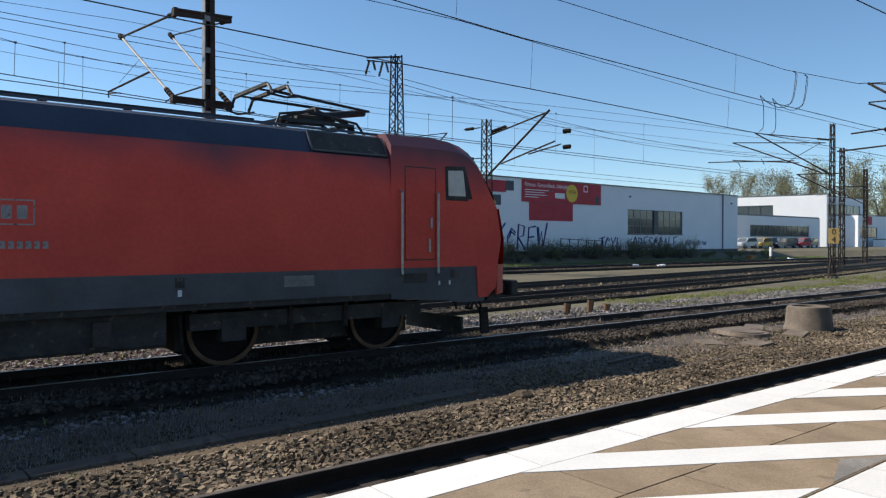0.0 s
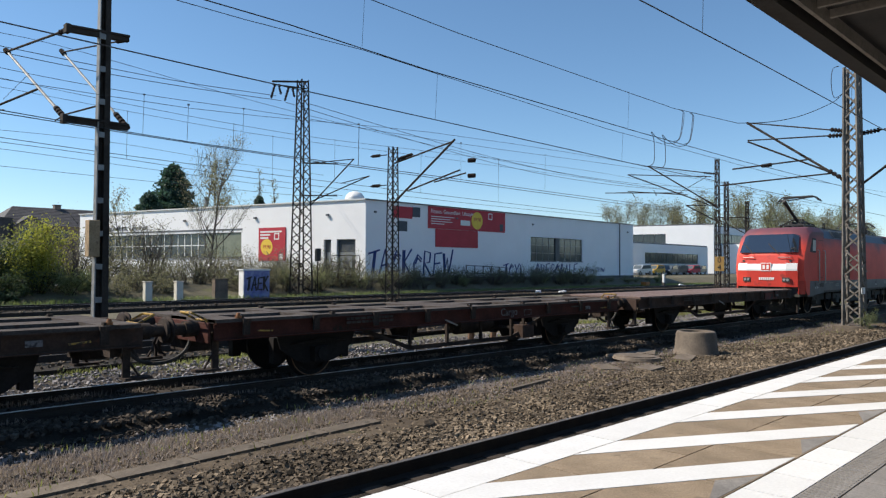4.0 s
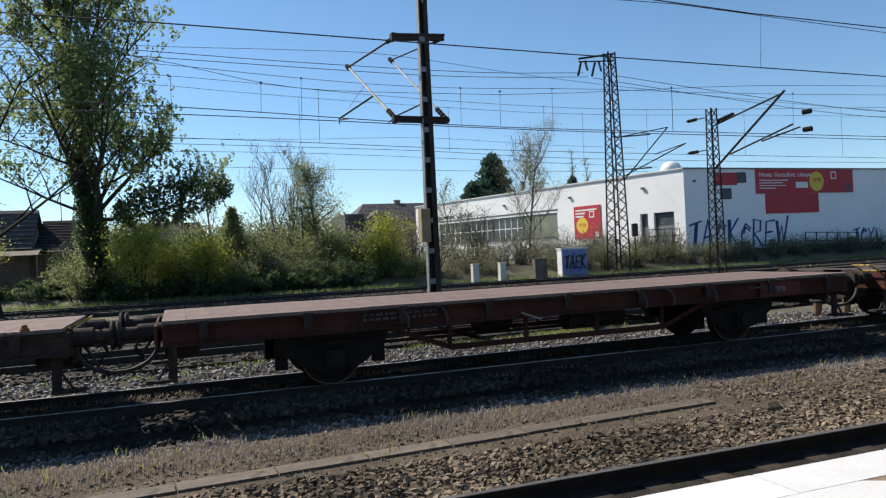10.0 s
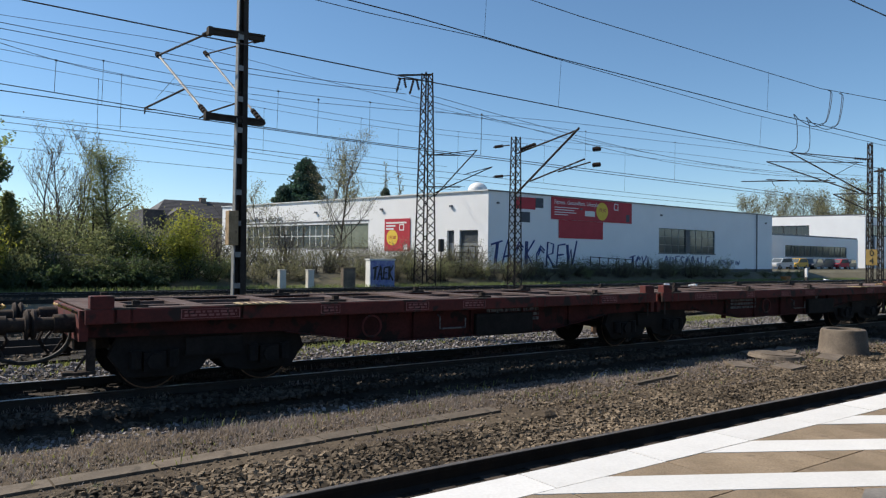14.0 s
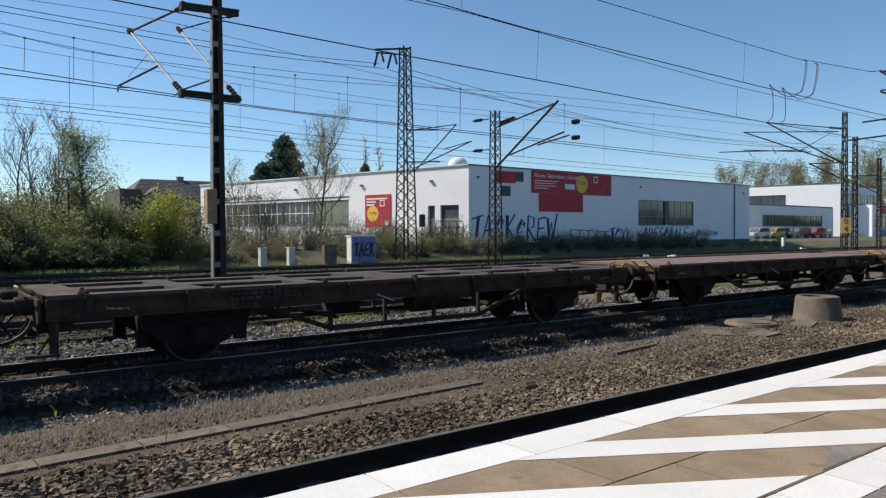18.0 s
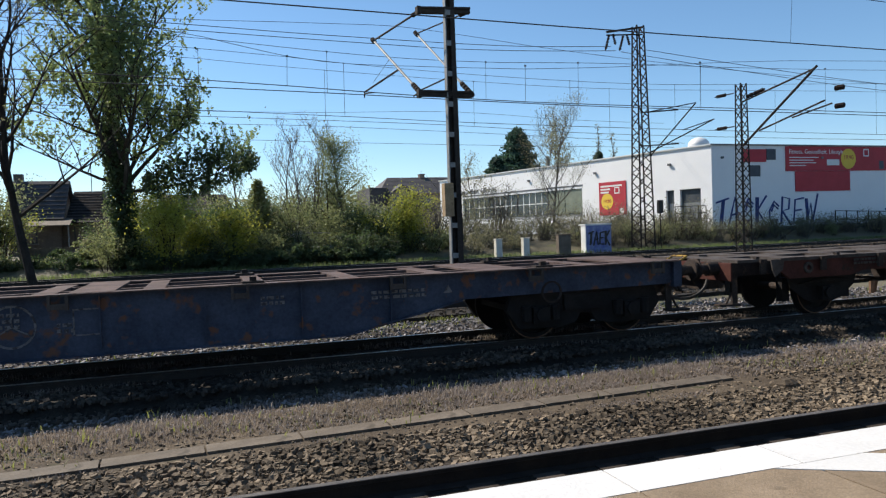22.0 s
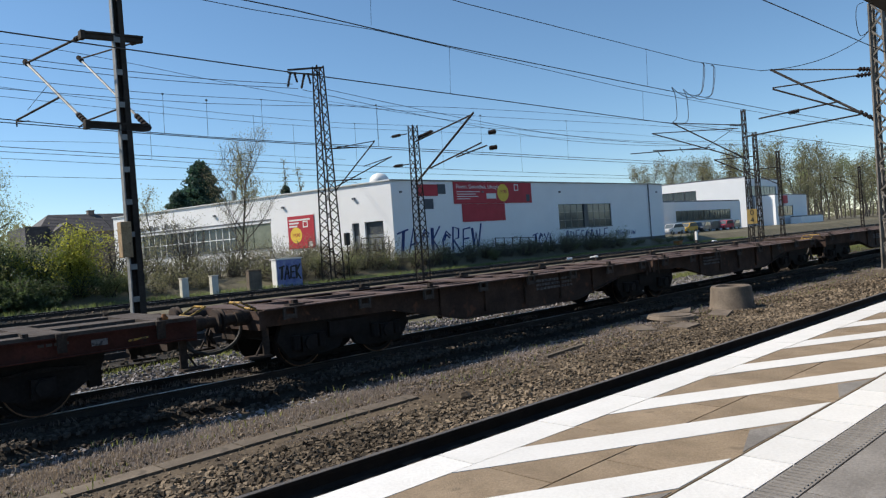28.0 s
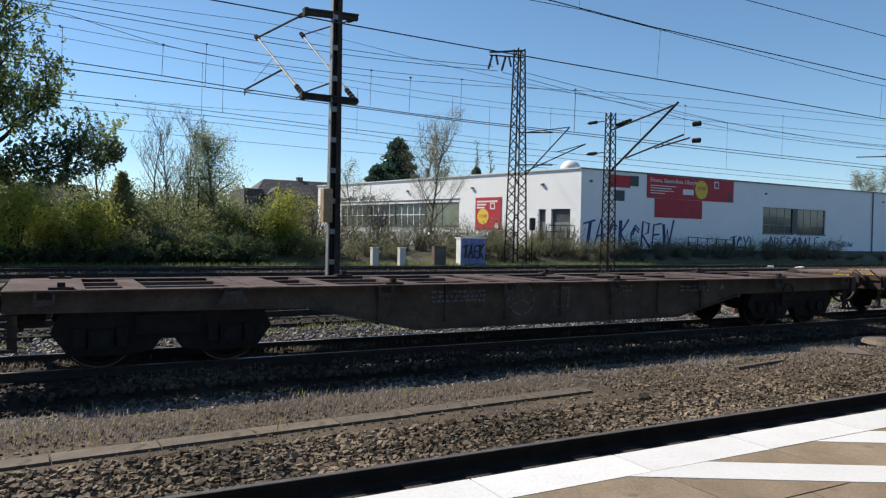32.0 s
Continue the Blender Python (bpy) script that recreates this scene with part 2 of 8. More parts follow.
def sooted(name, paint, soot, z0, z1):
    """Paint under roof soot that thins out unevenly down the side."""
    m = material(name, *paint, rough=0.62, scale=0.8, fine=14, bump=0.03, grain=0.22)
    nt = m.node_tree
    N, L = nt.nodes.new, nt.links.new
    b = nt.nodes["Principled BSDF"]
    tc, sp, nz, ad, mr, mx = N("ShaderNodeTexCoord"), N("ShaderNodeSeparateXYZ"), N("ShaderNodeTexNoise"), N("ShaderNodeMath"), N("ShaderNodeMapRange"), N("ShaderNodeMix")
    L(tc.outputs["Object"], sp.inputs[0])
    L(tc.outputs["Object"], nz.inputs["Vector"])
    nz.inputs["Scale"].default_value, nz.inputs["Detail"].default_value = 0.55, 6
    ad.operation = "MULTIPLY_ADD"
    L(nz.outputs[0], ad.inputs[0])
    ad.inputs[1].default_value = 1.3
    L(sp.outputs[2], ad.inputs[2])
    mr.interpolation_type = "SMOOTHSTEP"
    mr.inputs[1].default_value, mr.inputs[2].default_value = z0 + 0.65, z1 + 0.65
    L(ad.outputs[0], mr.inputs[0])
    mx.data_type = "RGBA"
    L(mr.outputs[0], mx.inputs[0])
    L(b.inputs["Base Color"].links[0].from_socket, mx.inputs[6])
    mx.inputs[7].default_value = (*soot, 1)
    L(mx.outputs[2], b.inputs["Base Color"])
    return m
M["loco_red"] = sooted("faded_red_paint", ((0.68, 0.062, 0.036), (0.80, 0.084, 0.05)), (0.13, 0.045, 0.06), 2.95, 3.85)
M["loco_front"] = material("bright_red_paint", (0.50, 0.035, 0.02), (0.60, 0.045, 0.025), rough=0.45, scale=1, fine=12, bump=0.02, c3=(0.30, 0.03, 0.02), grain=0.15)
M["loco_roof"] = material("blue_grey_roof", (0.0245, 0.0315, 0.05145), (0.042, 0.0525, 0.08085), rough=0.5, scale=0.8, fine=12, bump=0.05, grain=0.25)
M["loco_skirt"] = material("grey_skirt_paint", (0.06325, 0.0667, 0.07475), (0.09775, 0.1012, 0.1092), rough=0.55, scale=1.2, fine=16, bump=0.05, c3=(0.0805, 0.06325, 0.05175), grain=0.25)
M["black"] = material("black_underframe", (0.02925, 0.02711, 0.0234), (0.06435, 0.05724, 0.04973), rough=0.75, scale=3, fine=25, bump=0.3, c3=(0.1463, 0.1055, 0.07313))
M["grime"] = material("rusty_running_gear", (0.02363, 0.01912, 0.01688), (0.06075, 0.04519, 0.03713), rough=0.88, scale=3, fine=25, bump=0.4, c3=(0.1013, 0.06605, 0.04388))
M["tread"] = material("wheel_steel", (0.16, 0.09, 0.05), (0.25, 0.15, 0.09), rough=0.55, metal=0.5, scale=4, fine=40)
M["white"] = material("white_enamel", (0.70, 0.70, 0.68), (0.80, 0.80, 0.78), rough=0.5, scale=2, fine=20, bump=0.03, grain=0.15)
M["cream"] = material("cream_blind", (0.55, 0.53, 0.46), (0.66, 0.63, 0.55), rough=0.7, scale=2, fine=20, bump=0.03, grain=0.2)
M["steel"] = material("bare_steel", (0.35, 0.34, 0.33), (0.5, 0.49, 0.47), rough=0.4, metal=0.8, scale=6, fine=40, bump=0.05)
M["glass"] = glass_material("cab_glass", (0.10, 0.12, 0.13), 0.06, 0.9)
M["win_glass"] = glass_material("window_glass", (0.05, 0.065, 0.075), 0.08, 0.95)
M["wagon_red"] = material("red_brown_wagon_paint", (0.04692, 0.01681, 0.01224), (0.08906, 0.02836, 0.0204), rough=0.75, scale=1.6, fine=22, bump=0.25, c3=(0.03284, 0.02102, 0.0153))
M["wagon_brown"] = material("dark_brown_wagon_paint", (0.04038, 0.02666, 0.02109), (0.08478, 0.05332, 0.04027), rough=0.8, scale=1.6, fine=22, bump=0.25, c3=(0.1212, 0.05924, 0.03835))
M["wagon_fresh"] = material("traffic_red_wagon_paint", (0.07973, 0.01219, 0.009375), (0.1312, 0.01875, 0.01406), rough=0.75, scale=1.6, fine=22, bump=0.15, c3=(0.02812, 0.01313, 0.01031), spot=0.54)
M["wagon_blue"] = material("dark_blue_wagon_paint", (0.0351, 0.04418, 0.0702), (0.0663, 0.08034, 0.117), rough=0.7, scale=1.6, fine=22, bump=0.2, c3=(0.1463, 0.0703, 0.0429), spot=0.6)
M["wagon_tan"] = material("weathered_tan_wagon_paint", (0.065, 0.04875, 0.03737), (0.1219, 0.091, 0.06987), rough=0.8, scale=1.6, fine=22, bump=0.25, c3=(0.08125, 0.04875, 0.0325))
M["deck"] = material("rusty_deck_plank", (0.1348, 0.08611, 0.06977), (0.2022, 0.1419, 0.1182), rough=0.85, scale=2.2, fine=26, bump=0.4, c3=(0.09886, 0.06458, 0.05233), vary=0.06)
M["deck_grey"] = material("grey_brown_deck", (0.0572, 0.04592, 0.03961), (0.103, 0.08692, 0.07749), rough=0.85, scale=2.2, fine=26, bump=0.5, c3=(0.0572, 0.03444, 0.02583), vary=0.1)
M["yellow"] = material("yellow_paint", (0.55, 0.30, 0.02), (0.66, 0.38, 0.03), rough=0.5, scale=4, fine=30, bump=0.05)
M["orange"] = material("orange_paint", (0.36, 0.12, 0.02), (0.45, 0.17, 0.03), rough=0.6, scale=4, fine=30, bump=0.05)
M["mast"] = material("weathered_mast_steel", (0.032, 0.027, 0.023), (0.062, 0.052, 0.045), rough=0.8, metal=0.0, scale=2, fine=30, bump=0.2)
M["galv"] = material("galvanised_steel", (0.20, 0.20, 0.195), (0.30, 0.295, 0.285), rough=0.55, metal=0.4, scale=3, fine=40, bump=0.1)
M["wire"] = material("copper_wire", (0.03, 0.032, 0.033), (0.06, 0.06, 0.06), rough=0.6, metal=0.3, scale=3, fine=40, bump=0)
M["insulator"] = material("brown_insulator", (0.021, 0.01545, 0.0135), (0.039, 0.02781, 0.024), rough=0.85, scale=5, fine=30, bump=0)
M["plaster"] = material("white_render", (0.83, 0.83, 0.83), (0.87, 0.87, 0.87), rough=0.85, scale=0.35, fine=9, bump=0.0, c3=(0.71, 0.715, 0.72), spot=0.72, grain=0.05)
M["plinth"] = material("dark_plinth", (0.06, 0.06, 0.065), (0.10, 0.10, 0.105), scale=1, fine=14, grain=0.3)
M["trim"] = material("grey_roof_trim", (0.10, 0.105, 0.115), (0.15, 0.155, 0.165), rough=0.5, scale=1, fine=14, bump=0.05, grain=0.25)
M["frame"] = material("dark_window_frame", (0.035, 0.042, 0.05), (0.06, 0.068, 0.078), rough=0.5, scale=2, fine=14, bump=0.05, grain=0.25)
# Pale base colour paints in the light reflected by the door panes.
M["door_glass"] = glass_material("door_glass_painted_reflection", (0.24, 0.26, 0.28), 0.12, 1.0)
M["sign_red"] = material("red_banner", (0.41, 0.0164, 0.03075), (0.4756, 0.02296, 0.041), rough=0.6, scale=0.8, fine=10, bump=0.03, grain=0.15)
M["sign_yellow"] = material("yellow_disc", (0.75, 0.50, 0.04), (0.8, 0.55, 0.06), rough=0.6, scale=2, fine=10, bump=0, grain=0.1)
M["graffiti"] = material("blue_spray", (0.02, 0.04, 0.16), (0.035, 0.06, 0.22), rough=0.7, scale=3, fine=10, bump=0)
M["dark_panel"] = material("dark_blue_panel", (0.03, 0.037, 0.055), (0.05, 0.058, 0.08), rough=0.5, scale=2, fine=12, bump=0, grain=0.15)
M["roof_tile"] = material("dark_roof_tile", (0.018, 0.016, 0.016), (0.036, 0.031, 0.03), scale=1.2, fine=8, bump=0.6)
M["brick"] = material("grey_brown_brick", (0.12, 0.095, 0.08), (0.18, 0.145, 0.12), scale=1.5, fine=10, bump=0.3)
M["bark"] = material("bark", (0.035, 0.028, 0.022), (0.085, 0.07, 0.055), scale=3, fine=20, bump=0.8, stretch=(1, 1, 0.25))
M["twig"] = material("grey_twig", (0.06548, 0.05737, 0.04961), (0.1113, 0.09788, 0.08505), scale=3, fine=20, bump=0.2)
M["canopy"] = material("dark_canopy_steel", (0.012, 0.0105, 0.010), (0.028, 0.023, 0.02), rough=0.8, scale=1.5, fine=16, bump=0.2)
M["canopy_strut"] = material("grey_canopy_batten", (0.16, 0.14, 0.12), (0.24, 0.21, 0.18), rough=0.8, scale=1.5, fine=16, bump=0.1)
M["leaf_spring"] = leaf_material("spring_leaf", (0.1175, 0.1436, 0.07212), (0.2129, 0.2369, 0.1116), (0.3084, 0.3374, 0.1373))
M["leaf_yellow"] = leaf_material("yellow_green_leaf", (0.2277, 0.2506, 0.0414), (0.3312, 0.3411, 0.0621), (0.4554, 0.4584, 0.07245))
M["leaf_dark"] = leaf_material("dark_ivy_leaf", (0.042, 0.064, 0.038), (0.084, 0.118, 0.06), (0.1, 0.145, 0.055))
M["leaf_olive"] = leaf_material("olive_bud", (0.1364, 0.1334, 0.07966), (0.2253, 0.2203, 0.1305), (0.2846, 0.274, 0.1442))
M["leaf_poplar"] = leaf_material("young_poplar_leaf", (0.06743, 0.08939, 0.04337), (0.1111, 0.1446, 0.06939), (0.3013, 0.3801, 0.1323))
M["needle"] = leaf_material("conifer_needle", (0.0257, 0.0623, 0.0504), (0.05141, 0.1038, 0.0756), (0.04284, 0.08656, 0.0504))
M["blossom"] = leaf_material("pale_blossom", (0.42, 0.40, 0.33), (0.55, 0.52, 0.45), (0.5, 0.48, 0.4))
# Oil-dark ballast; shade beneath the train and rails is also in this colour.
M["oil_shade_bed"] = material("oil_shade_ballast", (0.02031, 0.01735, 0.01412), (0.04617, 0.03857, 0.03013), scale=1.5, fine=22, bump=0.9, dist=0.03)

# Oil-black iron, darkened further to paint in the shade below the wagons.
M["oily_shade_iron"] = material("oily_shaded_running_gear", (0.0132, 0.01155, 0.011), (0.0231, 0.0198, 0.01815), rough=0.8, scale=3, fine=25, bump=0.3)
M["frame_grime"] = material("sooty_frame_top", (0.07426, 0.0526, 0.04765), (0.141, 0.1021, 0.09189), rough=0.85, scale=2.2, fine=24, bump=0.3, c3=(0.1114, 0.05879, 0.04424))
M["hoard"] = material("weathered_tan_board", (0.28, 0.19, 0.10), (0.40, 0.28, 0.16), rough=0.8, scale=3, fine=20, bump=0.2, c3=(0.16, 0.10, 0.06))

# Oil-stained stone, its colour darkened further for the train's shadow.
M["dark_shade_stone"] = material("oil_shade_stone", (0.03999, 0.0328, 0.02622), (0.1, 0.08057, 0.06265), scale=0.5, fine=60, bump=0.3, island=0.6)
M["windscreen"] = glass_material("coated_windscreen", (0.012, 0.016, 0.022), 0.03, 1.0)
M["windscreen"].node_tree.nodes["Principled BSDF"].inputs["IOR"].default_value = 2.6

M["mast_pale"] = material("grey_weathered_lattice", (0.10, 0.088, 0.074), (0.20, 0.18, 0.155), rough=0.75, metal=0.1, scale=2, fine=24, bump=0.2, c3=(0.07, 0.05, 0.035))
M["gable"] = material("grey_brown_render", (0.13, 0.115, 0.11), (0.18, 0.16, 0.15), scale=1.5, fine=10, bump=0.2)
M["sign_amber"] = material("amber_sign_board", (0.58, 0.36, 0.10), (0.66, 0.42, 0.13), rough=0.6, scale=2, fine=14, bump=0.02, grain=0.2)
M["trough"] = material("brown_trough_concrete", (0.1017, 0.0788, 0.05494), (0.1628, 0.1291, 0.0935), scale=2.2, fine=35, bump=0.5, c3=(0.07125, 0.05472, 0.0374), vary=0.15)
M["lug"] = material("rusty_orange_paint", (0.16, 0.06, 0.018), (0.28, 0.11, 0.03), rough=0.75, scale=6, fine=40, bump=0.1)
M["dull_yellow"] = material("dirty_yellow_paint", (0.34, 0.2, 0.035), (0.5, 0.3, 0.05), rough=0.7, scale=9, fine=40, bump=0.1, c3=(0.06, 0.04, 0.025), spot=0.5)
M["stencil"] = material("worn_white_stencil", (0.121, 0.1155, 0.1155), (0.198, 0.1925, 0.1925), rough=0.8, scale=6, fine=50, bump=0.05, c3=(0.044, 0.0385, 0.044), spot=0.5)
M["pale_mark"] = material("worn_pale_marking", (0.3, 0.27, 0.255), (0.39, 0.36, 0.345), rough=0.7, scale=6, fine=40, bump=0.03, c3=(0.1875, 0.06, 0.045), spot=0.6)
M["panto"] = material("pantograph_tube", (0.012, 0.012, 0.013), (0.03, 0.028, 0.028), rough=0.6, scale=4, fine=30, bump=0.1)
M["red_outline"] = material("faded_red_white_marking", (0.26, 0.09, 0.085), (0.36, 0.15, 0.14), rough=0.8, scale=6, fine=50, bump=0.05)
M["stripe_cream"] = material("faded_cream_warning_paint", (0.42, 0.32, 0.17), (0.55, 0.44, 0.26), rough=0.8, scale=6, fine=50, bump=0.05)
# Darker red for the girders below the side beam.
M["belly_red"] = material("dark_red_girder", (0.042, 0.0126, 0.0112), (0.084, 0.0196, 0.0168), rough=0.8, scale=1.6, fine=22, bump=0.2, c3=(0.021, 0.0126, 0.0112), spot=0.55)
for nm in ("ballast", "oil_shade_bed", "soil", "stone", "dark_shade_stone", "sleeper", "roof_tile", "insulator", "mast", "bark", "deck_grey", "frame_grime"):
    M[nm].node_tree.nodes["Principled BSDF"].inputs["Specular IOR Level"].default_value = 0.15
M["frosted"] = material("frosted_green_pane", (0.16, 0.18, 0.13), (0.24, 0.26, 0.19), rough=0.35, scale=1.2, fine=20, bump=0.05, grain=0.2)
for nm in ("grime", "oily_shade_iron", "wagon_red", "wagon_brown", "wagon_blue", "wagon_tan", "belly_red"):
    M[nm].node_tree.nodes["Principled BSDF"].inputs["Specular IOR Level"].default_value = 0.2
M["dark_bark"] = material("dark_tree_bark", (0.02, 0.017, 0.015), (0.042, 0.036, 0.03), scale=4, fine=24, bump=0.6, stretch=(1, 1, 0.3))
M["dark_bark"].node_tree.nodes["Principled BSDF"].inputs["Specular IOR Level"].default_value = 0.1

# ---- ground and tracks ----
TRAIN_Y, NEAR_Y, EDGE_Y, PLAT_Z = 12.37, 5.01, 3.34, 0.72
def far_track_y(x):
    u = min(max(x + 2.0, -40.0), 112.0)
    return 18.6 + 0.06 * u + 0.00078 * u * abs(u) + 0.23 * max(0.0, x - 110.0)

g = Geo()
xs = [-900, -300, -120, -60, -30, -10, 10, 30, 60, 120, 250, 600, 1500]
ys = [(-900, -0.32), (3.4, -0.32), (16, -0.32), (35, -0.25), (42.5, -0.15), (45.8, 0.8), (60, 1.0), (150, 1.2), (1500, 1.2)]
for j in range(len(ys) - 1):
    for i in range(len(xs) - 1):
        (a, za), (b, zb) = ys[j], ys[j + 1]
        g.quad((xs[i], a, za), (xs[i + 1], a, za), (xs[i + 1], b, zb), (xs[i], b, zb))
part("ground", g, M["meadow"])
tagged(bpy.data.objects["ground"], "level meadow ground with short spring grass", "ground", kind="structure")

def strip(name, y0, y1, z, mat, label, x0=-160, x1=400, slope=0.25):
    g = Geo().prism([(y0 - slope, -0.6), (y0, z), (y1, z), (y1 + slope, -0.6)], "x", x0, x1)
    return tagged(part(name, g, mat), label, "track bed", kind="structure")
strip("ballast_bed_near", 3.2, 7.25, -0.19, M["ballast"], "dark crushed stone bed of the platform track")
strip("ballast_bed_train", 10.75, 14.0, -0.163, M["oil_shade_bed"], "dark crushed stone bed under the freight train", slope=0.7)
strip("gravel_margin", 13.6, 16.1, -0.24, M["ballast"], "brown gravel margin behind the train track")
part("soil_strip", Geo().prism([(7.25, -0.6), (7.5, -0.24), (8.5, -0.25), (9.3, -0.3), (10.4, -0.32), (10.7, -0.6)], "x", -160, 400), M["soil"])
tagged(bpy.data.objects["soil_strip"], "dry trodden soil strip between two tracks", "track bed", kind="structure")
strip("ballast_bed_far", 36.6, 41.6, -0.05, M["oil_shade_bed"], "brown crushed stone bed of a distant track")
g = Geo()
cx = list(range(-160, 180, 6))
for a, b in zip(cx, cx[1:]):
    ya, yb = far_track_y(a), far_track_y(b)
    g.prism([(a, ya - 1.9), (b, yb - 1.9), (b, yb + 6.5), (a, ya + 6.5)], "z", -0.5, -0.2)
tagged(part("ballast_bed_middle", g, M["oil_shade_bed"]), "crushed stone bed of a gently curving track", "track bed", kind="structure")

RAIL = [(-0.075, -0.172), (0.075, -0.172), (0.075, -0.16), (0.012, -0.135), (0.012, -0.045), (0.036, -0.035), (0.036, -0.004), (-0.036, -0.004), (-0.036, -0.035), (-0.012, -0.045), (-0.012, -0.135), (-0.075, -0.16)]
sleeper_g = Geo().prism([(-1.3, -0.3), (1.3, -0.3), (1.28, -0.158), (-1.28, -0.158)], "x", -0.13, 0.13)
sleeper_me = mesh_of("sleeper", sleeper_g, M["sleeper"])
clip_me = mesh_of("rail_clip", Geo().box(-0.09, -0.17, -0.165, 0.09, 0.17, -0.125), M["rail"])
def straight_track(label, y, z, x0, x1, s0, s1, head="railtop", clips=True):
    t = thing("track", label, "railway track", pose(0, y, z), kind="structure")
    for s in (-0.7535, 0.7535):
        r = part("rail", Geo().prism([(s + u, w) for u, w in RAIL], "x", x0, x1), M["rail"], t)
        part("rail_head", Geo().prism([(s - 0.034, -0.004), (s + 0.034, -0.004), (s + 0.03, 0.0), (s - 0.03, 0.0)], "x", x0, x1), M[head], r, "worn running surface")
    n = int((s1 - s0) / 0.62)
    for i in range(n):
        part("sleeper", sleeper_me, None, t, at=pose(s0 + i * 0.62, 0, 0, 0, 0, rnd.uniform(-0.6, 0.6)))
    for i in range(0, n):
        for s in (-0.7535, 0.7535):
            if clips and s0 + i * 0.62 < 36:
                part("rail_clip", clip_me, None, t, at=pose(s0 + i * 0.62, s, 0))
    return t
# Dark strips between the rails carry painted shade as well as oil.
part("gauge_fill", Geo().box(-160, NEAR_Y - 1.2, -0.3, 400, NEAR_Y + 0.70, -0.168), M["oil_shade_bed"])
tagged(bpy.data.objects["gauge_fill"], "platform track ballast darkened by oil and painted-in shade", "track bed", kind="structure")
part("gauge_fill", Geo().box(-160, TRAIN_Y - 0.72, -0.3, 400, TRAIN_Y + 0.72, -0.168), M["oil_shade_bed"])
tagged(bpy.data.objects["gauge_fill.001"], "train track ballast darkened by oil and painted-in shade", "track bed", kind="structure")
straight_track("rusty-sided rails of the empty platform track on gravel", NEAR_Y, 0.0, -160, 400, -4, 40, "worn_head", False)
straight_track("rails carrying the passing freight train", TRAIN_Y, 0.0, -160, 400, -8, 60)
straight_track("distant dark rails behind the freight train", 39.0, 0.14, -160, 400, 0, 1)
for k, lb in enumerate(("gently curving rails behind a grass strip", "second curving track behind the first")):
    t = thing("track", lb, "railway track", kind="structure")
    for s in (-0.7535, 0.7535):
        g = Geo()
        for a, b in zip(cx, cx[1:]):
            g.bar((a, far_track_y(a) + s + 4.5 * k, -0.08), (b, far_track_y(b) + s + 4.5 * k, -0.08), 0.07, 0.16)
        part("rail", g, M["rail"], t)

# cable trough lid beside the platform track, running slightly askew
t = thing("cable_trough", "weathered concrete cable trough lids sunk in dry grass", "cable trough", kind="structure")
lid_me = mesh_of("lid", Geo().box(-0.49, -0.14, 0, 0.49, 0.14, 0.05), M["trough"])
for i in range(14):
    x = -6.5 + i * 1.0
    part("lid", lid_me, None, t, at=pose(x, 7.96 + 0.06 * x + rnd.uniform(-0.01, 0.01), -0.264, rnd.uniform(-0.4, 0.4), 0, 3.4))

# ---- platform ----
p = thing("platform", "station platform of tan pavers with white safety markings", "platform", kind="structure")
part("platform_body", Geo().prism([(-9.0, -0.6), (3.2, -0.6), (3.2, 0.55), (EDGE_Y - 0.02, 0.6), (EDGE_Y - 0.02, 0.69), (-9.0, 0.69)], "x", -120, 160), M["joint"], p, "dark concrete platform wall")
Z = PLAT_Z
def rows_of(name, y0, y1, step, mat, lo=-6.0, hi=40.0, dz=0.0, label=""):
    me = mesh_of(name, Geo().box(0.006, y0 + 0.006, 0.66, step - 0.006, y1 - 0.006, Z + dz), mat)
    n = int((hi - lo) / step)
    for i in range(n):
        part(name, me, None, p, at=pose(lo + i * step, 0, rnd.uniform(-0.0015, 0.0015)))
    part(name + "_run", Geo().box(-110, y0 + 0.004, 0.66, lo, y1 - 0.004, Z + dz).box(lo + n * step, y0 + 0.004, 0.66, 150, y1 - 0.004, Z + dz), mat, p)
rows_of("edge_slab", 3.0, EDGE_Y, 1.0, M["white_paint"])
rows_of("paver", 2.4, 3.0, 1.0, M["paver"])
rows_of("paver", 1.8, 2.4, 1.0, M["paver"], lo=-5.5)
rows_of("guide_slab", 1.5, 1.8, 0.5, M["white_paint"])
rows_of("grooved_slab", 1.3, 1.5, 0.5, M["grey_paver"])
for k in range(10):
    rows_of("grey_slab", 1.3 - 0.8 * (k + 1), 1.3 - 0.8 * k, 1.6, M["grey_paver"], lo=-6.0 + 0.8 * (k % 2), hi=30)
groove_me = mesh_of("groove_rib", Geo().box(-0.008, 1.32, Z, 0.008, 1.48, Z + 0.006), M["grey_paver"])
for i in range(240):
    part("groove_rib", groove_me, None, p, at=pose(1.0 + i * 0.05, 0, 0))
for k in range(-6, 22):
    x = 3.1 + 1.6 * k
    pts = [(x - 0.3, 2.99), (x + 0.3, 2.99), (x + 2.4, 1.815), (x + 1.8, 1.815)]
    part("grey_wedge", Geo().prism([(x + 1.74, 1.815), (x + 0.95, 1.815), (x + 1.42, 1.98)], "z", Z - 0.01, Z + 0.003), M["grey_paver"], p, "grey filler slab")
    part("stripe", Geo().prism(pts, "z", Z - 0.01, Z + 0.004), M["white_paint"], p)

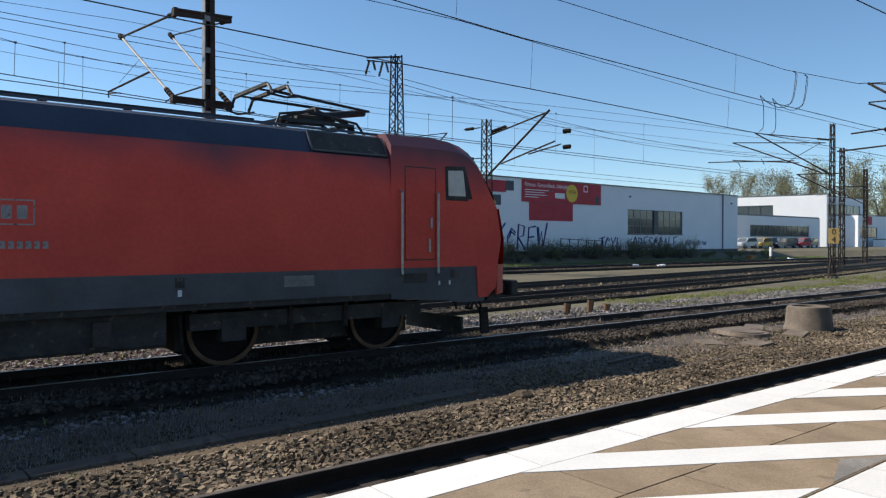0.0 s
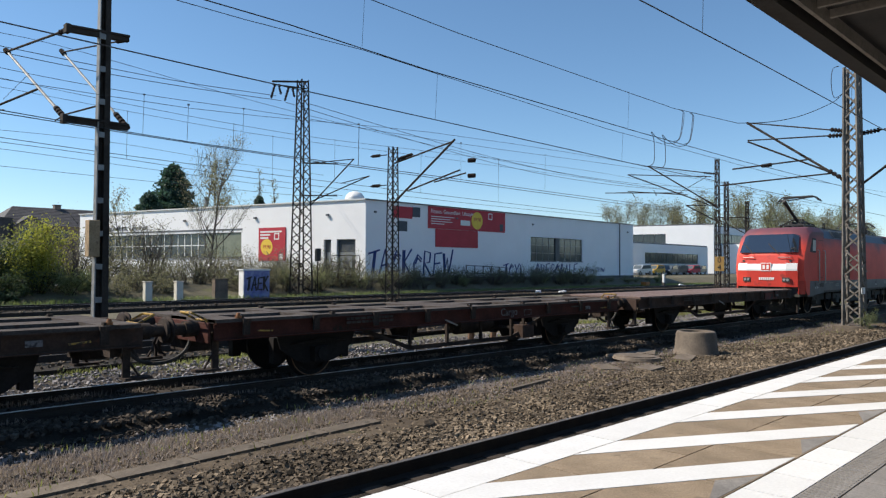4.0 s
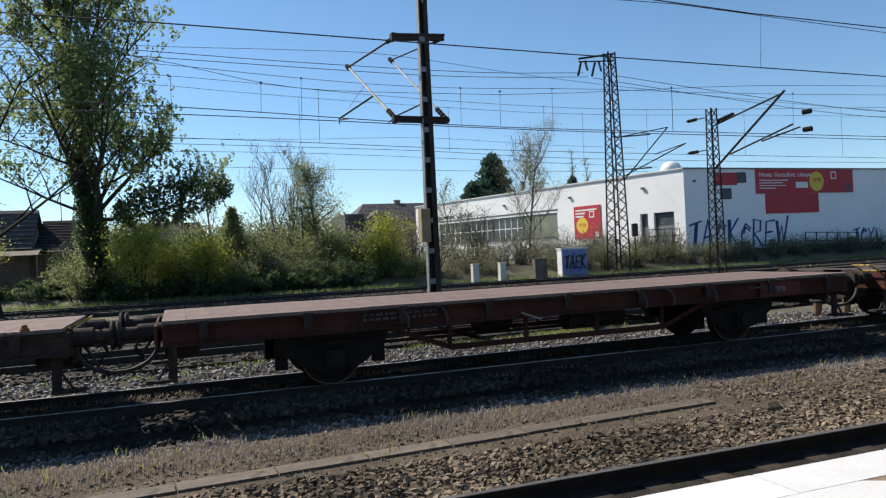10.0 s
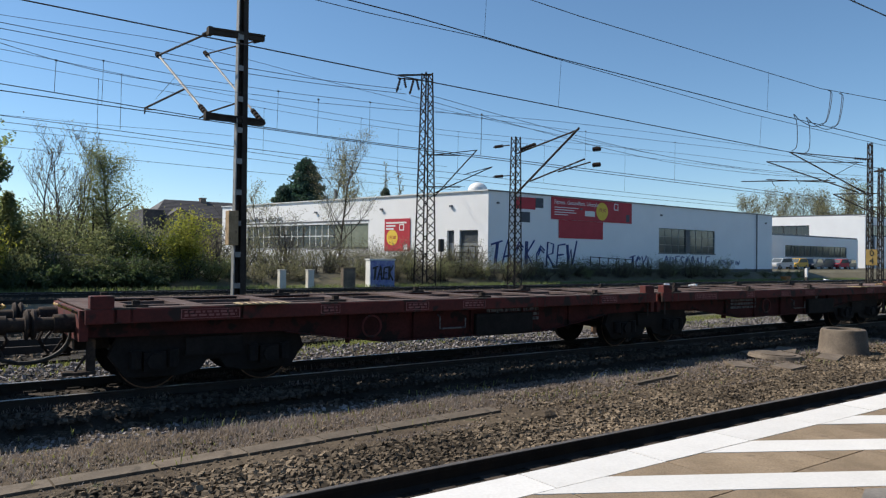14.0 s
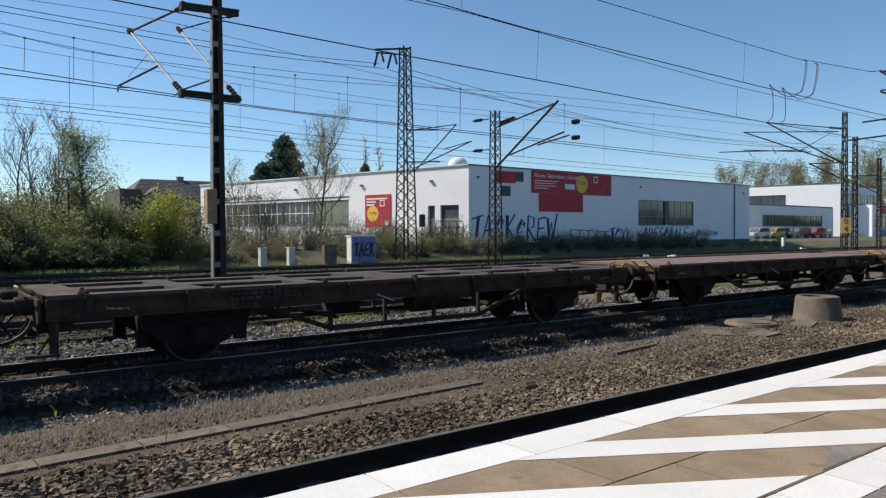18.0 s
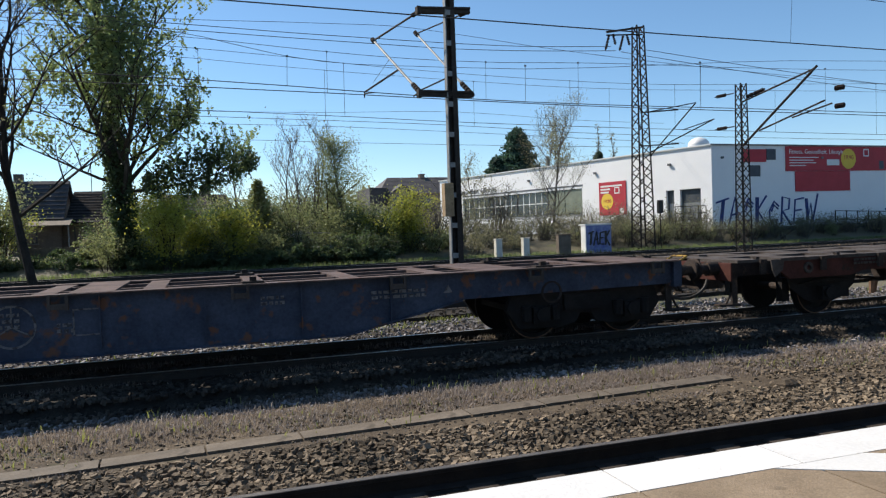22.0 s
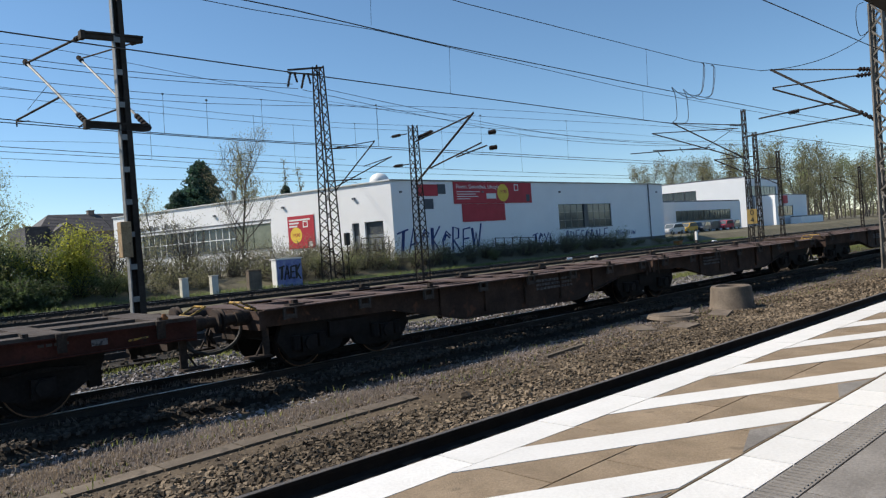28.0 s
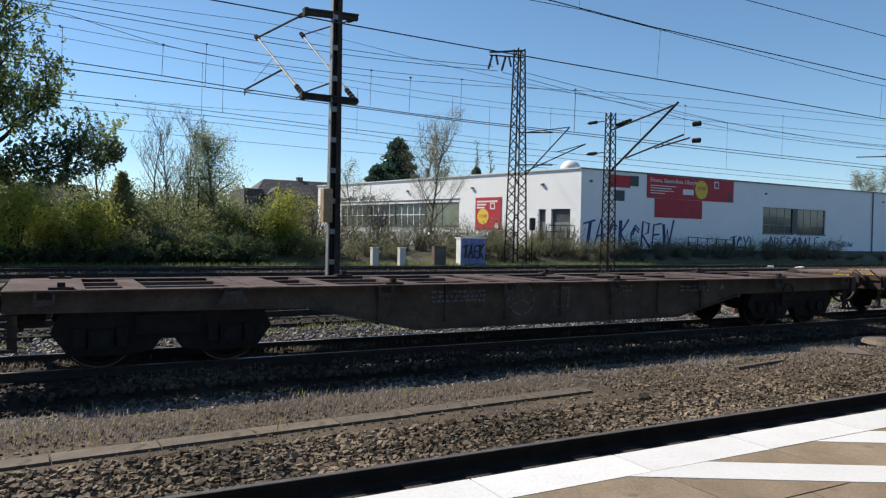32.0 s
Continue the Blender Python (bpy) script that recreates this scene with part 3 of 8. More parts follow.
# ---- canopy over the platform ----
c = thing("canopy", "dark steel platform canopy roof with pale battens", "canopy roof", kind="structure")
part("fascia", Geo().box(3.2, 2.32, 4.52, 60, 2.5, 4.74), M["canopy"], c)
part("end_fascia", Geo().box(3.2, -5, 4.52, 3.36, 2.32, 4.74), M["canopy"], c)
part("gutter", Geo().prism([(2.5, 4.62), (2.56, 4.64), (2.56, 4.74), (2.5, 4.74)], "x", 3.2, 60), M["canopy"], c)
part("inner_angle", Geo().box(3.4, 2.2, 4.56, 60, 2.24, 4.7), M["canopy_strut"], c, "weathered steel angle")
part("roof_sheet", Geo().box(3.2, -5, 4.76, 60, 2.56, 4.82), M["canopy"], c)
for i in range(18):
    for d in (0.0, 0.38):
        part("batten", Geo().box(4.28 + 3.02 * i + d, -4.9, 4.62, 4.33 + 3.02 * i + d, 2.19, 4.7), M["canopy_strut"], c, "pale grey timber batten")
for i in range(9):
    part("rafter", Geo().box(5.6 + i * 6.04, -5, 4.56, 5.76 + i * 6.04, 2.19, 4.755), M["canopy"], c)
for x in (14.0, 30.0, 46.0):
    part("column", Geo().box(x, -2.2, Z, x + 0.2, -2.0, 4.56), M["canopy"], c)

# ---- masts ----
def lattice(h, w0, w1, step, r, z0=0.0):
    """Four legs with zigzag bracing, tapering from w0 to w1."""
    n = max(2, int((h - z0) / step))
    at = lambda k: (z0 + (h - z0) * k / n, (w0 + (w1 - w0) * k / n) / 2)
    corner = ((-1, -1), (1, -1), (1, 1), (-1, 1))
    legs = []
    for sx, sy in corner:
        (za, wa), (zb, wb) = at(0), at(n)
        legs.append(Geo().bar((sx * wa, sy * wa, za), (sx * wb, sy * wb, zb), r))
    brace = []
    for k in range(n):
        (za, wa), (zb, wb) = at(k), at(k + 1)
        for i in range(4):
            a, b = corner[i], corner[(i + 1) % 4]
            if k % 2:
                a, b = b, a
            brace.append(Geo().bar((a[0] * wa, a[1] * wa, za), (b[0] * wb, b[1] * wb, zb), r * 0.6))
    return legs, brace

def insulator(g, a, b, r=0.055):
    a, b = Vector(a), Vector(b)
    n = 5
    for i in range(n):
        u, v = a.lerp(b, i / n), a.lerp(b, (i + 0.55) / n)
        g.cyl(u, v, r, 8)
    g.cyl(a, b, r * 0.5, 6)

def insulators(ob, rows):
    for a, b, r in rows:
        g = Geo()
        insulator(g, a, b, r)
        part("insulator", g, M["insulator"], ob)

def channel_mast(name, label, x, y, h):
    """A mast of two channels joined by batten plates."""
    m = thing(name, label, "catenary mast", pose(x, y, -0.3))
    def taper(x0, x1, y0, y1):
        return Geo().loft([[(x0 * k, y0, z), (x1 * k, y0, z), (x1 * k, y1, z), (x0 * k, y1, z)] for z, k in ((0, 1.12), (h, 0.8))])
    part("channel", taper(0.0, 0.17, -0.12, 0.1), M["mast"], m)
    part("channel", taper(-0.2, -0.165, -0.12, 0.1), M["galv"], m, "paler narrow channel")
    part("web", taper(-0.165, 0.0, 0.05, 0.1), M["mast"], m)
    for k in range(int(h / 0.95)):
        w = 1.12 - 0.32 * (0.5 + k * 0.95) / h
        part("batten_plate", Geo().box(-0.165 * w, -0.125, 0.4 + k * 0.95, 0.0, -0.1, 0.56 + k * 0.95), M["galv"], m)
    part("foundation", Geo().box(-0.45, -0.45, -0.2, 0.45, 0.45, 0.15), M["concrete"], m)
    return m

def lattice_mast(label, x, y, h, w0, w1, step=0.55, r=0.07, rz=0.0, z0=-0.3, mat="mast"):
    m = thing("lattice_mast", label, "catenary mast", pose(x, y, z0, 0, 0, rz))
    legs, br = lattice(h, w0, w1, step, r)
    for q in legs:
        part("leg", q, M[mat], m)
    for q in br:
        part("brace", q, M[mat], m)
    part("foundation", Geo().box(-w0, -w0, -0.3, w0, w0, 0.12), M["concrete"], m)
    return m

# m1: the tall near mast behind the train
mx, my = 7.68, 21.5
m1 = channel_mast("catenary_mast", "tall two-channel steel catenary mast with a double bracket arm", mx, my, 10.35)
def at1(dx, dy, z):
    """A point from the mast's foot: along the track, away from the platform, height over the rails."""
    return Vector((dx, dy, z + 0.3))
UL, UR, LL1, LR1 = (-0.95, 0.0, 8.76), (0.68, 0.0, 8.84), (-1.0, 0.0, 6.2), (0.7, 0.0, 6.2)
for nm_, p0, p1 in (("upper_beam", UL, UR), ("lower_beam", LL1, LR1)):
    part(nm_, Geo().bar(at1(*p0), at1(*p1), 0.16, 0.17).bar(at1(p0[0], -0.1, p0[2] + 0.07), at1(p1[0], -0.1, p1[2] + 0.07), 0.06), M["mast"], m1)
    part("beam_end", Geo().box(p0[0] - 0.12, -0.12, p0[2] + 0.18, p0[0], 0.12, p0[2] + 0.42), M["mast"], m1)
TIP1, TIP2 = (-1.35, 4.6, 9.0), (0.15, 4.1, 9.2)
part("tie_rod", Geo().cyl(at1(*UL), at1(*TIP1), 0.035, 8), M["mast"], m1)
part("bracket_tube", Geo().cyl(at1(*LL1), at1(*TIP1), 0.042, 8), M["galv"], m1, "pale tube")
part("second_tie", Geo().cyl(at1(*UR), at1(*TIP2), 0.025, 6), M["mast"], m1)
part("second_tube", Geo().cyl(at1(*LR1), at1(*TIP2), 0.036, 8), M["galv"], m1, "pale tube")
j1, j2 = Vector(at1(*LL1)).lerp(at1(*TIP1), 0.42), Vector(at1(*LR1)).lerp(at1(*TIP2), 0.3)
part("steady_arm", Geo().cyl(j1, at1(-1.7, 4.9, 7.15), 0.035, 8).cyl(at1(-1.7, 4.9, 7.1), at1(-1.55, 4.0, 6.98), 0.022, 6).cyl(at1(-1.7, 4.9, 7.15), at1(-1.7, 4.9, 6.95), 0.025, 6), M["mast"], m1)
part("steady_wire", Geo().cyl(Vector(at1(*LL1)).lerp(at1(*TIP1), 0.62), at1(-1.6, 3.9, 7.3), 0.008, 5), M["wire"], m1)
part("second_steady_arm", Geo().cyl(j2, at1(0.05, 3.4, 7.0), 0.03, 8).cyl(at1(0.05, 3.4, 7.0), at1(-0.1, 3.9, 6.85), 0.022, 6), M["mast"], m1)
def along(p0, p1, a0, a1):
    p0, p1 = Vector(at1(*p0)), Vector(at1(*p1))
    return p0.lerp(p1, a0), p0.lerp(p1, a1)
insulators(m1, [(*along(UL, TIP1, 0.0, 0.14), 0.075), (*along(LL1, TIP1, 0.0, 0.16), 0.085), (*along(UR, TIP2, 0.02, 0.16), 0.07), (*along(LR1, TIP2, 0.0, 0.18), 0.085), (*along(LL1, TIP1, 0.98, 1.03), 0.09), (*along(LR1, TIP2, 0.97, 1.03), 0.08)])
part("switch_box", Geo().box(-0.44, -0.3, 2.66, -0.14, 0.02, 3.7), M["hoard"], m1, "weathered tan wooden box", bevel=0.02)

# m3: lighter mast further along, with a height board
m3 = lattice_mast("slim lattice catenary mast with splayed feet and a number board", 47.8, 21.0, 9.9, 0.3, 0.2, 0.42, 0.05)
for s in (-1, 1):
    part("splayed_foot", Geo().bar((s * 0.16, 0, 1.3), (s * 0.5, 0, 0.0), 0.07), M["mast"], m3)
D3 = Vector((-0.35, 0.937, 0))
def arm3(s, z):
    return D3 * s + Vector((0, 0, z + 0.3))
part("top_tie", Geo().cyl(arm3(0, 8.55), arm3(4.6, 9.35), 0.035, 6), M["mast"], m3)
rods("bracket_tube", [(arm3(0, 6.3), arm3(4.6, 9.35), 0.05), (arm3(0.4, 8.4), arm3(6.0, 8.8), 0.035), (arm3(0.6, 6.5), arm3(6.0, 8.8), 0.045)], M["mast"], m3)
rods("steady_arm", [(arm3(2.2, 7.35), arm3(7.6, 7.55), 0.035), (arm3(1.9, 7.2), arm3(6.0, 7.6), 0.035), (arm3(7.6, 7.55), arm3(5.7, 7.5), 0.03), (arm3(5.7, 7.5), arm3(5.5, 7.15), 0.025), (arm3(4.2, 7.6), arm3(4.0, 7.2), 0.025), (arm3(0.6, 8.45), arm3(2.6, 7.3), 0.02)], M["mast"], m3)
insulators(m3, [(arm3(0.2, 8.58), arm3(0.9, 8.7), 0.08)])
insulators(m3, [(arm3(0.15, 6.4), arm3(0.75, 6.8), 0.08)])
bd = part("number_board", Geo().box(-0.3, -0.02, -0.49, 0.3, 0.02, 0.49), M["sign_amber"], m3, "pale yellow board with black figures", at=pose(-0.42, -0.3, 2.72, 0, 0, -62))
part("board_arm", Geo().bar((-0.42, -0.26, 2.72), (-0.1, 0.0, 2.72), 0.05), M["mast"], m3)
def writing(text, size, mat, parent, at, name="lettering", depth=0.004, align="CENTER"):
    cu = bpy.data.curves.new(name, "FONT")
    cu.body, cu.size, cu.extrude, cu.align_x, cu.align_y = text, size, depth, align, "CENTER"
    ob = new(name, cu)
    dg = bpy.context.evaluated_depsgraph_get()
    me = bpy.data.meshes.new_from_object(ob.evaluated_get(dg))
    bpy.data.objects.remove(ob)
    me.materials.clear()
    me.materials.append(mat)
    o = new(name, me)
    o.parent, o.matrix_basis = parent, at
    return o
writing("0", 0.5, M["black"], bd, pose(0, -0.026, 0.24, 90, 0, 0))
writing("4", 0.5, M["black"], bd, pose(0, -0.026, -0.24, 90, 0, 0))

# lattice mast behind the far track, with line hangers at its head
LY = 43.0
l1 = lattice_mast("very tall slender lattice mast with hanging insulators at its head", 29.1, LY, 15.75, 1.15, 0.55, 0.62, 0.09)
g = Geo().bar((0.35, 0, 15.7), (-2.5, 0, 15.2), 0.12).bar((0.35, 0, 15.2), (-2.5, 0, 15.0), 0.08)
part("head_arm", g, M["mast"], l1)
for x in (-2.3, -1.2):
    insulators(l1, [((x, 0, 15.0), (x - 0.3, 0, 14.0), 0.09)])
    insulators(l1, [((x + 0.3, 0, 15.1), (x + 0.5, 0, 14.4), 0.09)])
rods("bracket_tube", [((0, 0, 7.5), (2.0, -1.5, 7.5), 0.05), ((0, 0, 9.8), (2.0, -1.5, 9.8), 0.05), ((0.5, -0.4, 6.8), (3.0, -2.1, 10.2), 0.05), ((0.4, -0.4, 9.8), (3.0, -2.1, 10.2), 0.035), ((0.4, -0.4, 7.0), (3.9, -2.8, 9.0), 0.045), ((2.2, -1.6, 8.4), (3.9, -2.8, 9.0), 0.035)], M["mast"], l1)
# shorter lattice mast before it
l2 = lattice_mast("short stout lattice mast with a bracket arm", 26.3, 30.0, 9.1, 0.56, 0.36, 0.45, 0.06)
rods("bracket_tube", [((0.1, 0, 6.0), (0.6, -4.2, 9.1), 0.06), ((0.1, 0, 8.2), (0.6, -4.0, 9.0), 0.045), ((0.2, -1, 6.6), (0.8, -4.4, 7.5), 0.045), ((0.7, -2.6, 7.0), (0.8, -4.8, 7.3), 0.04), ((-0.1, 0.4, 7.0), (-0.3, 1.6, 7.0), 0.03), ((-0.1, 0.4, 8.7), (-0.3, 1.6, 8.7), 0.03)], M["mast"], l2)
insulators(l2, [((0.1, -0.3, 8.4), (0.3, -1.3, 8.6), 0.1)])
for z in (7.2, 8.0):
    insulators(l2, [((0.9, -4.9, z - 0.05), (1.0, -5.3, z - 0.05), 0.12)])
for z in (7.0, 8.7):
    insulators(l2, [((-0.2, 0.9, z), (-0.28, 1.5, z), 0.09)])
# big lattice mast between the platform track and the train
rm = lattice_mast("heavy lattice catenary mast with a small number plate beside the track", 31.0, 8.2, 10.2, 0.62, 0.42, 0.5, 0.1, z0=-0.2, mat="mast_pale")
rods("bracket_tube", [((0.3, 0.2, 5.7), (0.3, 4.2, 8.65), 0.055), ((0.3, 0.2, 7.75), (0.3, 4.2, 8.65), 0.03), ((0.1, 0.2, 7.6), (-0.4, 3.9, 7.75), 0.03), ((0.25, 0.9, 6.2), (-0.4, 3.9, 7.7), 0.04), ((0.3, 1.6, 6.8), (-0.3, 4.6, 6.6), 0.035), ((0.3, 0.8, 6.15), (-0.6, 5.0, 5.9), 0.035)], M["mast"], rm)
rods("bracket_tube", [((0.3, -0.2, 5.6), (0.3, -3.2, 7.9), 0.05), ((0.3, -0.2, 7.6), (0.3, -3.2, 7.9), 0.03), ((0.3, -1.4, 6.5), (0.3, -3.6, 6.1), 0.03)], M["mast"], rm)
for a_, b_ in (((0.3, 0.3, 7.77), (0.3, 0.9, 7.92)), ((0.1, 0.3, 7.6), (0.03, 0.9, 7.62)), ((0.3, 0.25, 5.75), (0.3, 1.0, 6.3)), ((-0.2, 3.0, 6.65), (-0.26, 3.4, 6.62)), ((0.3, -0.3, 7.62), (0.3, -0.9, 7.68))):
    g = Geo()
    insulator(g, a_, b_, 0.09)
    part("insulator", g, M["insulator"], rm)
part("number_plate", Geo().box(-0.36, -0.36, 1.35, 0.1, -0.34, 1.6), M["white"], rm, "small white plate")
# more masts in the distance along the line
for x, y, h in ((63.3, 27.0, 10.2), (80.5, 32.0, 9.9), (120.0, 36.0, 9.5), (150.0, 31.0, 9.5)):
    lm = lattice_mast("distant slim lattice mast among the tracks", x, y, h, 0.36, 0.26, 0.5, 0.065)
    rods("bracket_tube", [((0, 0, 6.2), (-0.8, 3.4, 8.2), 0.06), ((0, 0, 8.1), (-0.8, 3.4, 8.2), 0.05)], M["mast"], lm)

# ---- overhead wires ----
def smooth(pts, n=5):
    """A soft curve through the given points."""
    p = [Vector(q) for q in pts]
    p = [p[0] * 2 - p[1]] + p + [p[-1] * 2 - p[-2]]
    out = []
    for a, b, c_, d in zip(p, p[1:], p[2:], p[3:]):
        for k in range(n):
            t = k / n
            out.append(0.5 * (2 * b + (c_ - a) * t + (2 * a - 5 * b + 4 * c_ - d) * t * t + (3 * b - a - 3 * c_ + d) * t ** 3))
    return out + [p[-2]]
def span(name, label, pts, r=0.011, sag=0.0, mat="wire"):
    g = Geo()
    out = []
    for a, b in zip(pts, pts[1:]):
        a, b = Vector(a), Vector(b)
        n = max(1, int((b - a).length / 6)) if sag else 1
        out += [a.lerp(b, i / n) - Vector((0, 0, 4 * sag * (i / n) * (1 - i / n))) for i in range(n)]
    out.append(Vector(pts[-1]))
    w = thing(name, label, "overhead wire")
    part("strand", g.tube(out, r, 4), M[mat], w)
    return w, out
def droppers(w, up, low, xs):
    """Thin vertical hangers between two wires given as height functions of x."""
    for x in xs:
        (y1, z1), (y0, z0) = up(x), low(x)
        part("dropper", Geo().tube([(x, y1, z1), (x - 0.08, y0, z0)], 0.005, 4), M["wire"], w)
TY = 12.4
w1, _ = span("contact_wire", "taut dark contact wire above the freight train", [(-70, TY, 6.0), (0, TY, 5.87), (7, TY, 5.77), (22, TY, 5.64), (60, TY, 5.6), (120, TY, 5.6)], 0.012)
span("messenger_wire", "thin messenger wire above the train track", [(-70, TY, 7.6), (7, TY, 6.9), (10, TY, 6.95), (20, TY, 6.6), (35, TY, 6.5), (60, TY, 7.4), (120, TY, 6.8)], 0.008)
droppers(w1, lambda x: (TY, 6.92), lambda x: (TY, 5.72), (12.3,))
w2, _ = span("contact_wire", "raised overlap contact wire crossing above the train", [(-70, TY, 7.6), (8, TY, 7.05), (12, TY, 6.9), (22, TY, 6.77), (31, TY, 6.72), (60, TY, 6.9)], 0.013)
span("messenger_wire", "thin overlap messenger wire ending at a mast", [(-70, TY, 9.0), (5, TY, 8.3), (13, TY, 8.06), (24.6, TY, 8.0), (27.4, 11.2, 7.7)], 0.011)
ec = thing("end_cable", "sagging end cable from the overlap wire to a mast head", "cable")
part("strand", Geo().tube(smooth([(27.4, 11.2, 7.7), (28.4, 10.4, 7.78), (29.6, 9.6, 8.1), (30.6, 8.8, 8.65), (31.0, 8.5, 9.05)]), 0.014, 5), M["wire"], ec)
part("drop_loop", Geo().tube(smooth([(31.0, 8.5, 9.05), (30.7, 8.75, 8.85), (30.5, 8.8, 9.4), (30.55, 8.75, 9.95), (30.8, 8.6, 10.1)]), 0.014, 5), M["wire"], ec)
droppers(w2, lambda x: (TY, 8.06), lambda x: (TY, 6.78), (21.4,))
droppers(w2, lambda x: (TY, 6.6), lambda x: (TY, 5.64), (21.0,))
droppers(w2, lambda x: (TY, 8.5), lambda x: (TY, 7.03), (10.0, 3.0))
NW, _ = span("contact_wire", "taut contact wire over the platform track", [(-70, 5.2, 5.9), (13, 5.0, 5.88), (31, 5.0, 5.8), (120, 5.0, 5.8)], 0.012)
span("messenger_wire", "messenger wire over the platform track", [(-70, 5.2, 7.4), (0, 5.1, 6.9), (31, 5.0, 7.7), (120, 5, 7.5)], 0.009)
droppers(NW, lambda x: (5.0, 7.2), lambda x: (5.0, 5.88), (11.0, 19.0, 26.0))
# jumper loops
lp = thing("jumper_loop", "pair of curved jumper cables linking the overlapping wires", "cable")
for dx in (0.0, 0.8):
    part("jumper", Geo().tube(smooth([(22.8 + dx, TY, 5.68), (23.1 + dx, TY, 5.9), (23.1 + dx, TY, 6.6), (22.9 + dx, TY, 6.9), (23.3 + dx, TY, 6.75), (24.2 + dx, TY, 6.65), (25.0 + dx, TY, 6.95), (25.3 + dx, TY, 7.9), (25.2 + dx, TY, 8.05)]), 0.012, 5), M["wire"], lp)
    part("jumper", Geo().tube(smooth([(24.6 + dx, TY, 6.78), (25.1 + dx, TY, 7.0), (25.4 + dx, TY, 7.9), (25.1 + dx, TY, 8.02)]), 0.011, 5), M["wire"], lp)
# lines over the further tracks: depth, thickness, then (x, z) along each
FAR_LINES = [
    ("feeder_line", "thick feeder line strung from the tall mast head", 43.0, 0.02, ((-80, 15.2), (0.5, 13.9), (5.4, 13.76), (10.2, 13.68), (15.7, 13.62), (20, 13.65), (26.9, 13.95))),
    ("feeder_line", "thick feeder line strung from the tall mast head", 43.0, 0.02, ((-80, 14.9), (0.5, 13.58), (5.4, 13.46), (10.1, 13.36), (15.6, 13.28), (20, 13.36), (27.3, 13.68))),
    ("feeder_line", "sagging feeder line leaving the tall mast head", 43.0, 0.02, ((29.6, 13.86), (35.8, 13.3), (40, 12.95), (46.5, 12.45), (53.6, 12.05), (70, 11.9), (96, 13.1), (140, 14))),
    ("feeder_line", "sagging feeder line leaving the tall mast head", 43.0, 0.02, ((27.7, 13.63), (35.8, 12.85), (40, 12.5), (46.5, 11.97), (53.5, 11.55), (70, 11.45), (96, 12.6), (140, 13.4))),
    ("messenger_wire", "thin upper wire above the further track", 24.5, 0.008, ((-60, 8.6), (0.4, 8.96), (4.2, 9.07), (7, 9.1), (8.9, 8.96), (12.1, 8.66), (15.6, 8.4), (20.4, 8.14), (40, 7.6), (60, 8.2))),
    ("messenger_wire", "thin messenger wire with hanging droppers", 24.5, 0.009, ((-60, 9.4), (0.6, 8.35), (4.3, 8.12), (7, 8.01), (10.1, 8.0), (13.9, 8.12), (16.3, 8.17), (20.4, 8.2), (47, 8.9), (100, 8.4))),
    ("contact_wire", "taut contact wire above the further track", 24.5, 0.015, ((-60, 7.4), (0.7, 6.8), (5.3, 6.7), (8.6, 6.61), (13.8, 6.5), (20.3, 6.44), (40, 6.3), (100, 6.2))),
    ("contact_wire", "second taut contact wire above the middle track", 21.38, 0.013, ((-150, 7.4), (-50, 6.9), (0.6, 6.38), (2.6, 6.3), (4.6, 6.2), (7.5, 6.08), (21, 5.95), (64, 5.95), (150, 5.95))),
    ("messenger_wire", "thin messenger wire dipping above the middle track", 21.38, 0.008, ((-32, 8.85), (0.3, 7.6), (1.4, 7.38), (2.6, 7.16), (7.5, 7.02), (21, 7.77), (48, 8.4))),
    ("messenger_wire", "thin messenger wire far behind the train", 39.0, 0.012, ((-80, 13.2), (0.5, 11.6), (4.7, 11.37), (7.7, 11.16), (14.2, 10.84), (20.2, 10.66), (28, 10.62), (32.4, 10.75), (60, 11.6), (110, 10.8))),
    ("contact_wire", "far taut contact wire before the hall", 39.0, 0.016, ((-80, 9.0), (1.1, 8.45), (7.7, 8.27), (13.7, 8.07), (21.8, 7.9), (32.3, 7.75), (60, 7.5), (110, 7.4))),
    ("messenger_wire", "thin far messenger wire", 43.5, 0.012, ((-80, 13.6), (0.6, 12.13), (2.8, 11.99), (7.4, 11.75), (15.8, 11.42), (23.9, 11.2), (31.7, 11.24), (36.2, 11.35), (80, 12))),
    ("contact_wire", "far taut wire behind the lattice masts", 43.5, 0.015, ((-80, 9.4), (0.4, 8.87), (7.4, 8.74), (15.3, 8.55), (24.3, 8.16), (36, 7.96), (80, 7.8))),
    ("line_wire", "distant thin line before the houses", 50.0, 0.014, ((-90, 9.9), (0.3, 9.41), (7.3, 9.36), (17.6, 9.05), (33.1, 8.47), (38, 8.3))),
    ("line_wire", "distant low thin line before the houses", 50.0, 0.014, ((-90, 8.9), (0.3, 8.45), (3.9, 8.35), (17.6, 8.1), (33.1, 7.97), (37, 7.95))),
    ("line_wire", "distant level thin line", 50.0, 0.012, ((-90, 10.4), (0.7, 10.24), (7.5, 10.27), (17.6, 10.5), (28, 10.05), (36, 9.9))),
]
